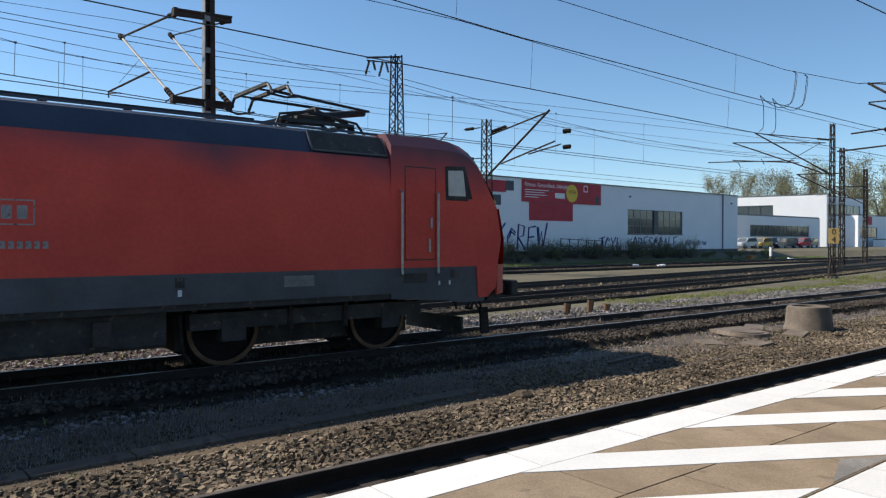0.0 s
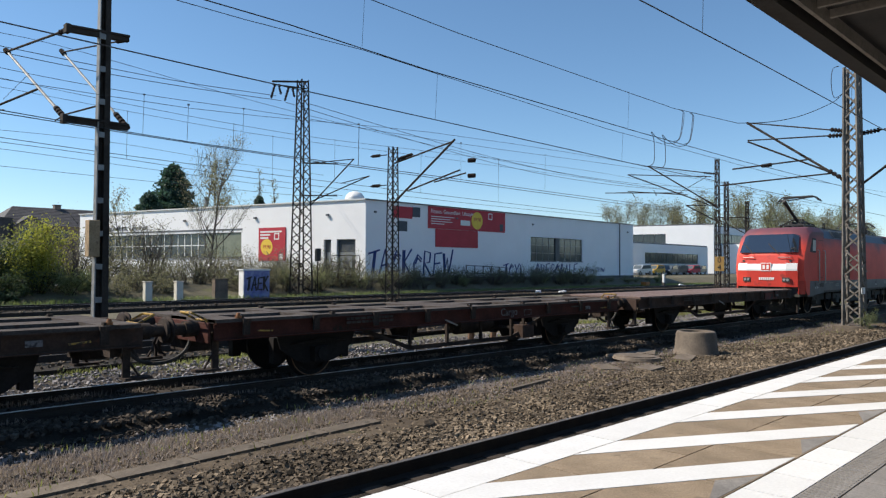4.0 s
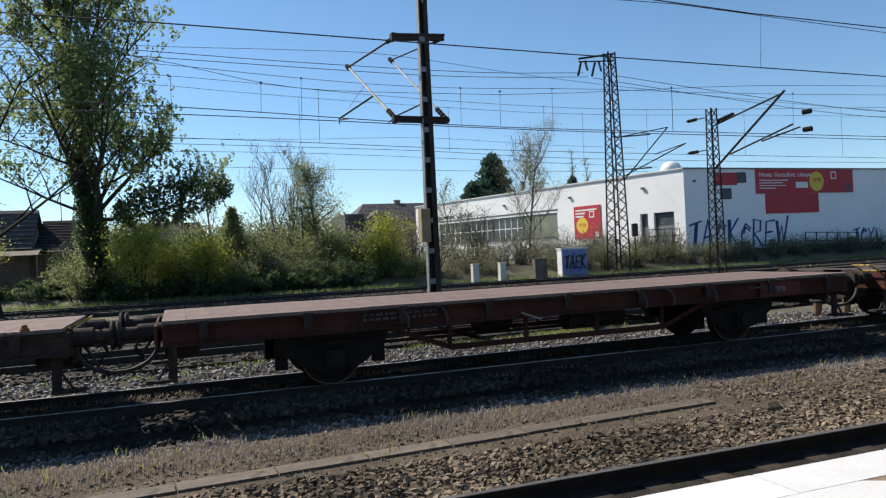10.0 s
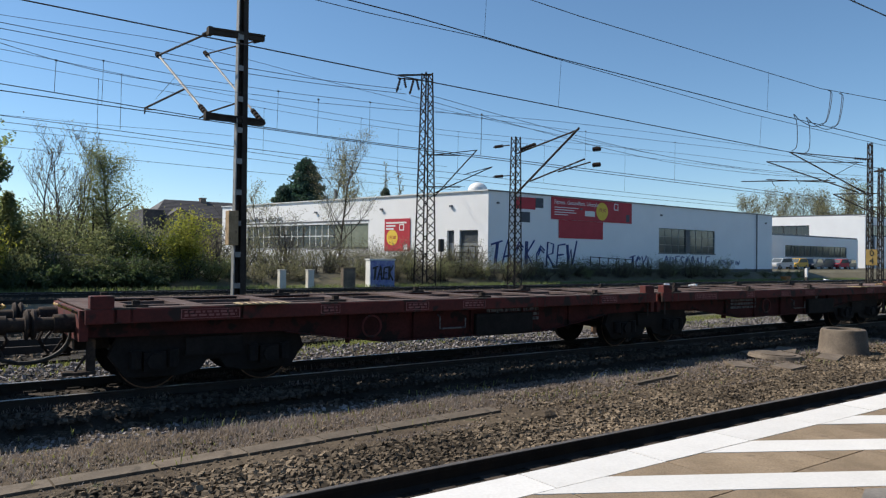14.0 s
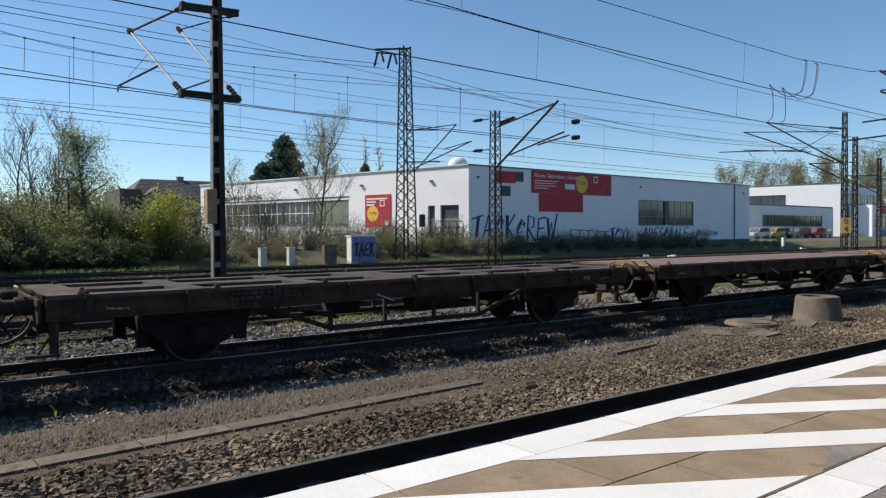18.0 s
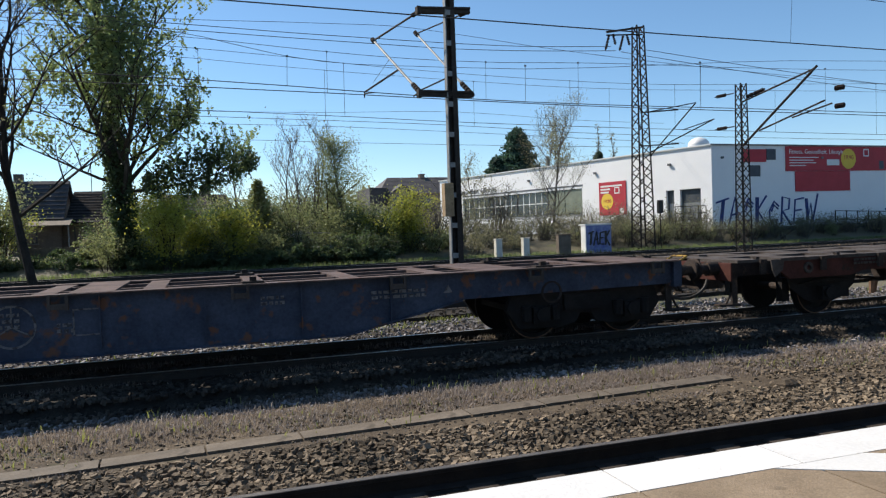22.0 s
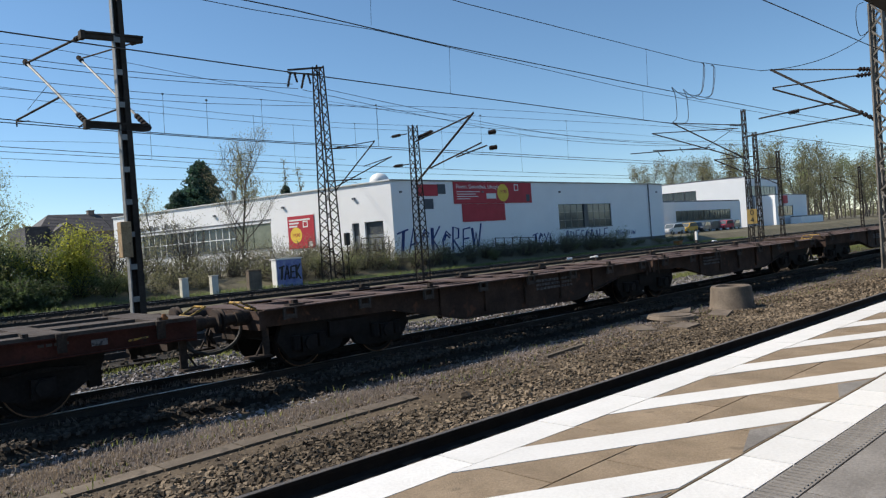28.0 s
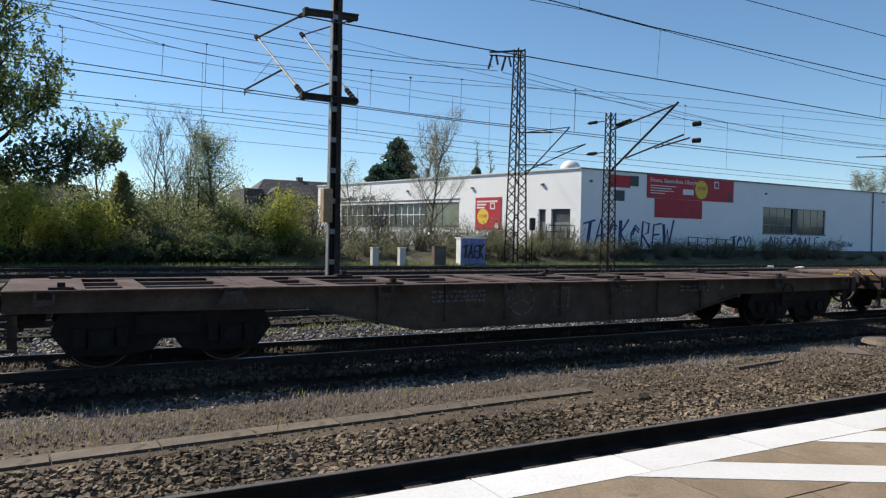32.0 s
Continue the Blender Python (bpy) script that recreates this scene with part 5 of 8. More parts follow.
def container_wagon(label, L, mat, group, mark=0, yellow=False, top=1.155):
    w = thing("container_wagon", label, "freight wagon", group=group)
    hb = L / 2 - 0.62
    belly(w, -hb, hb, mat, 0.40, 4.2, 4.2, top)
    top_frame(w, -hb, hb, 12, ((-hb, -hb + 1.0), (hb - 1.0, hb), (-1.1, -0.5), (-5.9, -5.3), (5.0, 5.6)), top)
    for s in (-1, 1):
        part("headstock", Geo().box(s * hb - 0.12, -1.3, 0.8, s * hb + 0.05 * s, 1.3, top - 0.005), mat, w)
        bogie(w, s * 7.1)
    stencil(w, -2.8, 1.0, 1.1, 0.05, M["stencil"], 3, -1.235)
    stencil(w, 3.2, 1.0, 0.9, 0.05, M["stencil"], 2, -1.235)
    stencil(w, -1.25, 0.82, 0.2, 0.05, M["stencil"], 2, -1.222)
    stencil(w, 1.5, 1.02, 0.35, 0.05, M["stencil"], 2, -1.222)
    part("stencil_triangle", Geo().prism([(4.4, 0.95), (4.56, 0.95), (4.48, 1.08)], "y", -1.225, -1.213), M["stencil"], w, "small pale triangle mark")
    if mark:
        rc = part("rubbed_circle", disc_ring(0.27, 0.30, -1.222, -1.212, 32), M["stencil"], w, "pale circular outline", at=pose(mark, 0, 0.86))
        for a in (90, 210, 330) if mark < 0 else ():
            part("spoke", Geo().bar((0, -1.217, 0), (0.28 * math.cos(radians(a)), -1.217, 0.28 * math.sin(radians(a))), 0.02), M["stencil"], rc)
        u = mark + (0.75 if mark < 0 else 1.5)
        part("label_plate", Geo().box(u, -1.222, 0.68, u + 0.02, -1.212, 1.06).box(u + 0.02, -1.222, 1.04, u + 0.36, -1.212, 1.06).box(u + 0.02, -1.222, 0.68, u + 0.36, -1.212, 0.7).box(u + 0.34, -1.222, 0.7, u + 0.36, -1.212, 1.04), M["stencil"], w, "pale outlined label frame")
    part("step_plate", Geo().prism([(-6.45, 0.93), (-6.0, 0.93), (-6.1, 1.13), (-6.35, 1.13)], "y", -1.42, -1.36), M["deck_grey"], w)
    part("brake_wheel", disc_ring(0.16, 0.19, -1.34, -1.31, 20), M["grime"], w, at=pose(hb - 2.6, 0, 0.86))
    ends(w, L / 2, M["dull_yellow"] if yellow else M["galv"], True)
    return w

def articulated_wagon(label, L, mat, group, low=0.5, stripes=False, top=1.155):
    """Two half frames on three bogies, the middle one shared."""
    w = thing("articulated_wagon", label, "freight wagon", group=group)
    hb = L / 2 - 0.62
    for a, b, r0, r1 in ((-hb, -0.12, 3.0, 1.6), (0.12, hb, 1.6, 3.0)):
        fresh = mat is M["wagon_fresh"]
        belly(w, a, b, M["belly_red"] if fresh else mat, low, r0, r1, top)
        if fresh:
            for s in (-1, 1):
                part("side_beam", Geo().box(a, s * 1.36 - 0.03, top - 0.2, b, s * 1.36 + 0.03, top + 0.01), mat, w, "faded red side beam", bevel=0.01)
                part("brake_wheel", disc_ring(0.17, 0.2, s * 1.36 - 0.015, s * 1.36 + 0.015, 24), mat, w, at=pose((a + b) / 2 - 1.6, 0, 0.84))
            for u, wd in ((a + 1.3, 0.9), ((a + b) / 2 - 2.6, 0.36), ((a + b) / 2 - 0.9, 0.5), ((a + b) / 2 + 0.4, 0.55), (b - 1.9, 0.5)):
                lf = part("label_frame", Geo().box(u, -1.394, top - 0.165, u + wd, -1.388, top - 0.155).box(u, -1.394, top - 0.03, u + wd, -1.388, top - 0.02).box(u, -1.394, top - 0.155, u + 0.012, -1.388, top - 0.03).box(u + wd - 0.012, -1.394, top - 0.155, u + wd, -1.388, top - 0.03), M["red_outline"], w, "faded outlined label box")
                stencil(lf, u + 0.05, top - 0.08, wd - 0.1, 0.032, M["red_outline"], 2, -1.39)
            tri = (a + b) / 2 + 1.4
            part("stencil_triangle", Geo().prism([(tri, 0.9), (tri + 0.08, 1.03), (tri - 0.08, 1.03)], "y", -1.222, -1.214), M["stencil"], w, "small pale triangle mark")
            part("equipment_box", Geo().box((a + b) / 2 + 0.8, -1.3, 0.52, (a + b) / 2 + 2.3, -1.16, 0.96), M["oily_shade_iron"], w, "black equipment case", bevel=0.02)
            part("grab_iron", Geo().tube([((a + b) / 2 - 0.1, -1.24, 0.98), ((a + b) / 2 - 0.1, -1.33, 0.94), ((a + b) / 2 - 0.1, -1.33, 0.72), ((a + b) / 2 + 0.5, -1.33, 0.72), ((a + b) / 2 + 0.5, -1.33, 0.9)], 0.016, 6), M["stencil"], w, "pale bent grab iron")
            for u in (a + 0.22, b - 0.22):
                part("end_post", Geo().box(u - 0.16, -1.38, top + 0.01, u + 0.16, -1.2, top + 0.2), mat, w, "short red corner post", bevel=0.015)
        top_frame(w, a, b, 8, ((a, a + 0.7), (b - 0.7, b), ((a + b) / 2 - 0.3, (a + b) / 2 + 0.3)), top)
        for u in (a, b):
            part("end_beam", Geo().box(u - 0.06, -1.28, 0.82, u + 0.06, 1.28, top - 0.005), mat, w)
    for x in (-hb + 1.9, 0.0, hb - 1.9):
        bogie(w, x)
    for s in (-0.32, 0.32):
        for y in (-1.3, 1.3):
            part("link_hoop", Geo().tube([(s, y, 0.75), (s, y, 1.22), (s - 0.1, y * 0.92, 1.24), (s - 0.1, y * 0.85, 1.1)], 0.018, 6), M["deck_grey"], w, "bent steel hoop")
    if stripes:
        for x in (-hb + 2.2, hb - 2.6):
            pl = part("warning_panel", Geo().box(x, -1.5, top + 0.03, x + 0.8, -1.08, top + 0.045), M["stripe_cream"], w, "cream and brown striped tread plate")
            for k in range(6):
                part("brown_bar", Geo().prism([(x + 0.02 + k * 0.125, -1.495), (x + 0.08 + k * 0.125, -1.495), (x + 0.14 + k * 0.125, -1.085), (x + 0.08 + k * 0.125, -1.085)], "z", top + 0.045, top + 0.05), M["tread"], pl)
    stencil(w, -5.2, 0.98, 1.4, 0.06, M["stencil"], 3, -1.235)
    stencil(w, 3.2, 0.98, 1.2, 0.06, M["stencil"], 3, -1.235)
    ends(w, L / 2, M["dull_yellow"], True)
    return w

# ---- locomotive ----
def locomotive():
    lo = thing("locomotive", "red electric freight locomotive with blue-grey roof and grey skirt", "locomotive")
    # red side body between the cabs, up to the roof break
    def side_section(x):
        return [(x, -1.5, 1.56), (x, -1.5, 2.6), (x, -1.48, 3.3), (x, -1.43, 3.55), (x, 1.43, 3.55), (x, 1.48, 3.3), (x, 1.5, 2.6), (x, 1.5, 1.56)]
    part("body", Geo().loft([side_section(-6.3), side_section(6.3)]), M["loco_red"], lo, "weathered red side panels", smooth=True)
    def roof_section(x, w=1.0):
        return [(x, -1.43, 3.552), (x, -1.2, 3.93), (x, -0.9, 4.02), (x, 0.9, 4.02), (x, 1.2, 3.93), (x, 1.43, 3.552)]
    part("roof", Geo().loft([roof_section(-5.95), roof_section(6.6)]), M["loco_roof"], lo, "blue-grey roof hood", smooth=True)
    # skirt, deeper at the ends
    prof = [(-8.55, 1.56), (-8.4, 0.86), (-7.9, 0.86), (-7.2, 1.0), (-6.4, 1.1), (6.4, 1.1), (7.2, 1.0), (7.9, 0.86), (8.4, 0.86), (8.55, 1.56)]
    for s in (-1, 1):
        part("skirt", Geo().prism(prof, "y", s * 1.506 - 0.03 * (s > 0), s * 1.506 + 0.03 * (s < 0)), M["loco_skirt"], lo, "grey lower skirt")
    part("underfloor", Geo().box(-8.3, -1.46, 1.0, 8.3, 1.46, 1.56), M["black"], lo)
    # cabs: outline along x at the side, swept to a narrower front
    for e in (-1, 1):
        outer = [(6.3, 1.56), (9.03, 1.56), (9.15, 2.1), (9.02, 2.75), (8.6, 3.48), (8.45, 3.67), (8.27, 3.82), (8.05, 3.93), (7.75, 4.0), (7.4, 4.03), (6.3, 4.03)]
        inner = [(6.3, 1.56), (9.15, 1.56), (9.32, 2.1), (9.2, 2.75), (8.73, 3.56), (8.57, 3.74), (8.37, 3.88), (8.1, 3.98), (7.78, 4.03), (7.4, 4.05), (6.3, 4.05)]
        edge = [(6.3, 1.56), (8.9, 1.56), (9.0, 2.1), (8.88, 2.72), (8.48, 3.38), (8.34, 3.55), (8.17, 3.67), (7.97, 3.75), (7.7, 3.79), (7.4, 3.8), (6.3, 3.8)]
        rings = []
        for y, o in ((-1.5, edge), (-1.3, outer), (-0.7, inner), (0.7, inner), (1.3, outer), (1.5, edge)):
            rings.append([(e * x, y, z) for x, z in o])
        cab = part("cab", Geo().loft(rings), M["loco_red"], lo, "sloping red driver's cab with sooty top", smooth=True)
        for s in (-1, 1):
            part("nose_cheek", Geo().prism([(e * 8.32, 1.57), (e * 8.895, 1.57), (e * 8.83, 1.12), (e * 8.6, 0.94), (e * 8.36, 0.94)], "y", s * 1.512 - 0.02, s * 1.512 + 0.008), M["loco_red"], lo, "red cheek below the cab side")
            part("nose_corner", Geo().prism([(e * 8.88, s * 1.515), (e * 9.2, s * 1.33), (e * 9.16, s * 1.3), (e * 8.86, s * 1.47)], "z", 0.98, 1.58), M["loco_front"], lo, "red rounded nose corner")
        low = [(6.3, 1.0), (8.5, 0.86), (8.84, 1.15), (8.9, 1.555), (6.3, 1.555)]
        nose = [(x + (0.12 if x > 8.6 else 0.0), z) for x, z in low]
        part("cab_skirt", Geo().loft([[(e * x, y, z) for x, z in o] for y, o in ((-1.5, low), (-1.3, nose), (1.3, nose), (1.5, low))]), M["loco_skirt"], lo, "dark grey skirt under the cab")
        # front face panels
        g = Geo()
        rows_ = [(1.3, 9.21, 9.33), (2.1, 9.24, 9.355), (2.72, 9.1, 9.235)]
        for (z0, o0, i0), (z1, o1, i1) in zip(rows_, rows_[1:]):
            for (y0, p0, q0), (y1, p1, q1) in zip(((-1.32, o0, o1), (-0.85, i0, i1), (0.85, i0, i1)), ((-0.85, i0, i1), (0.85, i0, i1), (1.32, o0, o1))):
                g.quad((e * p0, y0, z0), (e * p1, y1, z0), (e * q1, y1, z1), (e * q0, y0, z1))
        f = part("front_panel", g, M["loco_front"], lo, "bright red front")
        g = Geo()
        for z0, z1, d0, d1 in ((2.02, 2.1, 0.0, 0.0), (2.1, 2.36, 0.0, -0.058)):
            g.quad((e * (9.36 + d0), -0.86, z0), (e * (9.36 + d0), 0.86, z0), (e * (9.362 + d1), 0.86, z1), (e * (9.362 + d1), -0.86, z1))
            for s in (-1, 1):
                g.quad((e * (9.36 + d0), s * 0.86, z0), (e * (9.25 + d0), s * 1.3, z0), (e * (9.252 + d1), s * 1.3, z1), (e * (9.362 + d1), s * 0.86, z1))
        part("white_band", g, M["white"], f, "white warning band")
        lg = part("emblem", Geo().box(e * 9.34, -0.23, 2.0, e * 9.375, 0.23, 2.37), M["white"], f, "white square emblem with red bars")
        part("emblem_field", Geo().box(e * 9.375, -0.2, 2.03, e * 9.378, 0.2, 2.34), M["loco_front"], lg)
        part("emblem_bar", Geo().box(e * 9.378, -0.14, 2.09, e * 9.382, -0.03, 2.28).box(e * 9.378, 0.03, 2.09, e * 9.382, 0.14, 2.28), M["white"], lg)
        bar_me = mesh_of("pale_bar", Geo().box(e * 9.35, 0, 1.6, e * 9.362, 0.055, 1.72), M["white"])
        for k in range(8):
            part("pale_bar", bar_me, None, f, at=pose(0, -0.34 + k * 0.085, 0))
        for s in (-1, 1):
            h = part("headlight", Geo().box(e * 9.33, s * 0.86 - 0.16, 1.52, e * 9.365, s * 0.86 + 0.16, 1.72), M["black"], f, "recessed twin lamp")
            part("lens", Geo().cyl((e * 9.365, s * 0.86 - 0.07, 1.62), (e * 9.375, s * 0.86 - 0.07, 1.62), 0.055, 10).cyl((e * 9.365, s * 0.86 + 0.07, 1.62), (e * 9.375, s * 0.86 + 0.07, 1.62), 0.055, 10), M["steel"], h)
            part("front_handrail", Geo().tube([(e * 9.24, s * 0.5, 2.6), (e * 9.34, s * 0.55, 2.62), (e * 9.3, s * 1.05, 2.62), (e * 9.12, s * 1.1, 2.6)], 0.016, 6), M["steel"], f)
            part("side_lamp", Geo().cyl((e * 9.1, s * 1.02, 2.46), (e * 9.28, s * 1.02, 2.46), 0.05, 10), M["black"], f)
        # windscreen, wipers
        ws = part("windscreen", Geo().quad((e * 9.215, -1.02, 2.84), (e * 9.215, 1.02, 2.84), (e * 8.70, 0.98, 3.68), (e * 8.70, -0.98, 3.68)).quad((e * 9.06, -1.3, 2.84), (e * 9.215, -1.02, 2.84), (e * 8.70, -0.98, 3.68), (e * 8.6, -1.2, 3.62)).quad((e * 9.215, 1.02, 2.84), (e * 9.06, 1.3, 2.84), (e * 8.6, 1.2, 3.62), (e * 8.70, 0.98, 3.68)), M["windscreen"], lo, "dark sloping windscreen")
        for s in (-0.5, 0.6):
            part("wiper", Geo().bar((e * 9.25, s, 2.8), (e * 9.0, s + 0.5, 3.25), 0.03), M["black"], ws)
        q = 0.3 if e > 0 else 0.12
        for s in (-1, 1):
            y = s * 1.5
            # cab side window with a pale blind behind, a narrow dark corner beside it
            part("window_corner", Geo().prism([(e * ((7.93 if e > 0 else 8.12) + q), 2.88), (e * (7.76 + q), 2.88), (e * (7.76 + q), 3.46)], "y", y - 0.004, y + 0.004), M["black"], lo, "black corner panel")
            cw = part("cab_window", Geo().prism([(e * (7.82 + q), 2.84), (e * (7.26 + q), 2.84), (e * (7.24 + q), 3.49), (e * (7.74 + q), 3.52)], "y", y - 0.012, y + 0.012), M["black"], lo, "black rubber window surround", bevel=0.03)
            part("blind", Geo().prism([(e * (7.75 + q), 2.93), (e * (7.32 + q), 2.93), (e * (7.31 + q), 3.41), (e * (7.68 + q), 3.43)], "y", y - 0.016, y + 0.016), M["cream"], cw, "cream roller blind")
            d = part("cab_door", Geo().prism([(e * (7.0 + q), 1.72), (e * (6.32 + q), 1.72), (e * (6.32 + q), 3.42), (e * (7.0 + q), 3.42)], "y", y - 0.006, y + 0.006), M["loco_red"], lo, "red side door")
            part("door_seam", Geo().box(e * (6.66 + q) - 0.35, y - 0.007, 1.70, e * (6.66 + q) + 0.35, y + 0.007, 1.72).box(e * (6.66 + q) - 0.35, y - 0.007, 3.42, e * (6.66 + q) + 0.35, y + 0.007, 3.44).box(e * (6.31 + q) - 0.01, y - 0.007, 1.72, e * (6.31 + q) + 0.01, y + 0.007, 3.42).box(e * (7.01 + q) - 0.01, y - 0.007, 1.72, e * (7.01 + q) + 0.01, y + 0.007, 3.42), M["black"], d, "dark door seam")
            part("door_handle", Geo().box(e * (6.9 + q) - 0.02, y - 0.03, 2.3, e * (6.9 + q) + 0.02, y + 0.03, 2.5).box(e * (6.86 + q) - 0.02, y - 0.03, 1.85, e * (6.86 + q) + 0.02, y + 0.03, 2.1), M["steel"], d)
            for x in (7.03 + q, 6.2 + q):
                part("door_handrail", Geo().tube([(e * x, y, 2.98), (e * x, y * 1.05, 2.95), (e * x, y * 1.05, 1.45), (e * x, y, 1.42)], 0.024, 6), M["steel"], lo, "long grey grab pole")
            x0 = e * (6.54 + q)
            part("foot_recess", Geo().box(x0 - 0.27, y - 0.013, 1.28, x0 + 0.27, y + 0.013, 1.46), M["black"], lo, "dark step recess", bevel=0.01)
            part("side_socket", Geo().box(e * (7.42 + q) - 0.06, y - 0.01, 1.34, e * (7.42 + q) + 0.06, y + 0.01, 1.52), M["black"], lo, bevel=0.01)
            for x in (7.35, 7.1):
                part("skirt_tag", Geo().box(e * (x + q) - 0.02, y - 0.013, 1.22, e * (x + q) + 0.02, y + 0.013, 1.3), M["white"], lo)
        # buffers and buffer beam
        part("buffer_beam", Geo().box(e * 8.75, -1.35, 0.86, e * 9.1, 1.35, 1.22), M["black"], lo)
        for s in (-1, 1):
            b = part("buffer", Geo().cyl((e * 9.05, s * 0.875, 1.05), (e * 9.62, s * 0.875, 1.05), 0.11, 12), M["black"], lo, smooth=True)
            part("buffer_head", Geo().box(e * 9.6, s * 0.875 - 0.3, 0.9, e * 9.79, s * 0.875 + 0.3, 1.22), M["black"], b, bevel=0.03)
        part("screw_coupling", COUPLER, None, lo, at=pose(e * 9.1, 0, 1.0, 0, 0, 0 if e > 0 else 180))
        for k, yy in enumerate((-0.5, -0.3, 0.35, 0.5)):
            part("brake_hose", HOSE[k % 2], None, lo, at=pose(e * 9.05, yy, 0.9, 0, 0, 0 if e > 0 else 180))
        part("snow_plough", Geo().prism([(-1.0, 0.16), (1.0, 0.16), (0.95, 0.5), (-0.95, 0.5)], "x", e * 8.4 - 0.03, e * 8.4 + 0.03), M["black"], lo)
        part("rail_guard", Geo().prism([(e * 8.75, 0.15), (e * 8.95, 0.15), (e * 8.9, 0.7), (e * 8.7, 0.7)], "y", -1.2, -1.14), M["grime"], lo)
        # roof-edge louvres
        for s in (-1, 1):
            y0, y1 = s * 1.43, s * 1.22
            for a, b in (((3.3, 4.55), (2.45, 3.2)) if e < 0 else ((4.75, 6.25),)):
                lv = part("louvre", Geo().quad((e * a, y0 * 1.004, 3.6), (e * b, y0 * 1.004, 3.6), (e * b, y1 * 1.012, 3.94), (e * a, y1 * 1.012, 3.94)), M["black"], lo, "dark roof louvre")
                part("louvre_frame", Geo().bar((e * a, y0 * 1.006, 3.6), (e * b, y0 * 1.006, 3.6), 0.03).bar((e * a, y0 * 1.006, 3.6), (e * a, y1 * 1.014, 3.94), 0.03).bar((e * b, y0 * 1.006, 3.6), (e * b, y1 * 1.014, 3.94), 0.03), M["loco_skirt"], lv)
    for s in (-1, 1):
        y = s * 1.504
        em = part("side_emblem", Geo().box(0.15, y - 0.004, 2.26, 0.63, y + 0.004, 2.6), M["pale_mark"], lo, "white square emblem")
        part("emblem_field", Geo().box(0.17, y - 0.007, 2.28, 0.61, y + 0.007, 2.58), M["loco_red"], em)
        part("emblem_bar", Geo().box(0.24, y - 0.01, 2.34, 0.36, y + 0.01, 2.52).box(0.42, y - 0.01, 2.34, 0.54, y + 0.01, 2.52), M["pale_mark"], em)
        bar_me = mesh_of("pale_bar", Geo().box(0, y - 0.004, 1.95, 0.065, y + 0.004, 2.05), M["pale_mark"])
        for k in range(8):
            part("pale_bar", bar_me, None, lo, at=pose(0.02 + k * 0.1, 0, 0))
        stencil(lo, -5.6, 1.46, 0.7, 0.02, M["galv"], 2, -1.504)
        stencil(lo, -4.6, 1.36, 0.5, 0.05, M["galv"], 2, -1.504)
        for x in (-2.3, 2.45):
            part("side_socket", Geo().box(x, y - 0.008, 1.35, x + 0.14, y + 0.008, 1.5), M["black"], lo)
            part("skirt_tag", Geo().box(x + 0.04, y - 0.008, 1.22, x + 0.1, y + 0.008, 1.32), M["white"], lo)
        part("maker_plate", Geo().box(4.2, y - 0.006, 1.3, 4.75, y + 0.006, 1.48), M["galv"], lo, "pale plate")
        part("roof_rail", Geo().box(-5.9, s * 1.0 - 0.02, 4.02, 6.4, s * 1.0 + 0.02, 4.06), M["loco_roof"], lo)
    # running gear
    for c in (-4.95, 4.95):
        b = part("bogie_frame", Geo().box(c - 2.2, -1.25, 0.66, c + 2.2, -1.05, 0.92).box(c - 2.2, 1.05, 0.66, c + 2.2, 1.25, 0.92).box(c - 2.25, -0.66, 0.28, c + 2.25, 0.66, 1.0), M["black"], lo)
        for d in (-1.5, 1.5):
            wheelset(lo, c + d, 0.62)
            for s in (-1, 1):
                part("axle_box", Geo().box(c + d - 0.2, s * 1.15 - 0.12, 0.46, c + d + 0.2, s * 1.15 + 0.12, 0.82), M["black"], b)
                part("damper", Geo().cyl((c + d * 0.35, s * 1.28, 0.55), (c + d * 0.35, s * 1.28, 1.0), 0.05, 8), M["grime"], b)
        part("sand_pipe", Geo().tube([(c - 2.3, -1.1, 0.9), (c - 2.2, -0.9, 0.3), (c - 2.05, -0.8, 0.12)], 0.03, 6), M["black"], b)
    part("transformer_tank", Geo().box(-2.6, -1.3, 0.45, 2.4, 1.3, 1.05), M["black"], lo, bevel=0.05)
    part("tank_box", Geo().box(1.35, -1.38, 0.55, 1.6, -1.28, 0.9), M["deck_grey"], lo, "pale service box")
    # pantographs: one raised towards the wire, one folded
    def pantograph(x, up, flip):
        b = part("pantograph", Geo().box(x - 0.75, -0.55, 4.2, x + 0.75, -0.47, 4.26).box(x - 0.75, 0.47, 4.2, x + 0.75, 0.55, 4.26).box(x - 0.7, -0.5, 4.2, x - 0.6, 0.5, 4.27).box(x + 0.6, -0.5, 4.2, x + 0.7, 0.5, 4.27), M["panto"], lo, "dark half-arm pantograph")
        gi = Geo()
        for u in (-0.7, 0.7):
            for s in (-0.5, 0.5):
                insulator(gi, (x + u, s, 4.03), (x + u, s, 4.22), 0.08)
        part("insulator", gi, M["insulator"], b)
        k = -flip
        knee = (x + k * 1.75, 5.32) if up else (x + k * 1.3, 4.62)
        head = (x - k * 0.35, 5.62) if up else (x - k * 0.9, 4.72)
        root = (x - k * 0.3, 4.35)
        gl = Geo().cyl((root[0], 0, root[1]), (knee[0], 0, knee[1]), 0.07, 8).cyl((root[0] + k * 0.35, -0.12, root[1] - 0.08), (knee[0] - k * 0.1, -0.05, knee[1] + 0.02), 0.03, 6)
        for s in (-0.45, 0.45):
            gl.cyl((knee[0], s * 0.4, knee[1]), (head[0], s, head[1]), 0.028, 6)
        part("arm", gl, M["panto"], b)
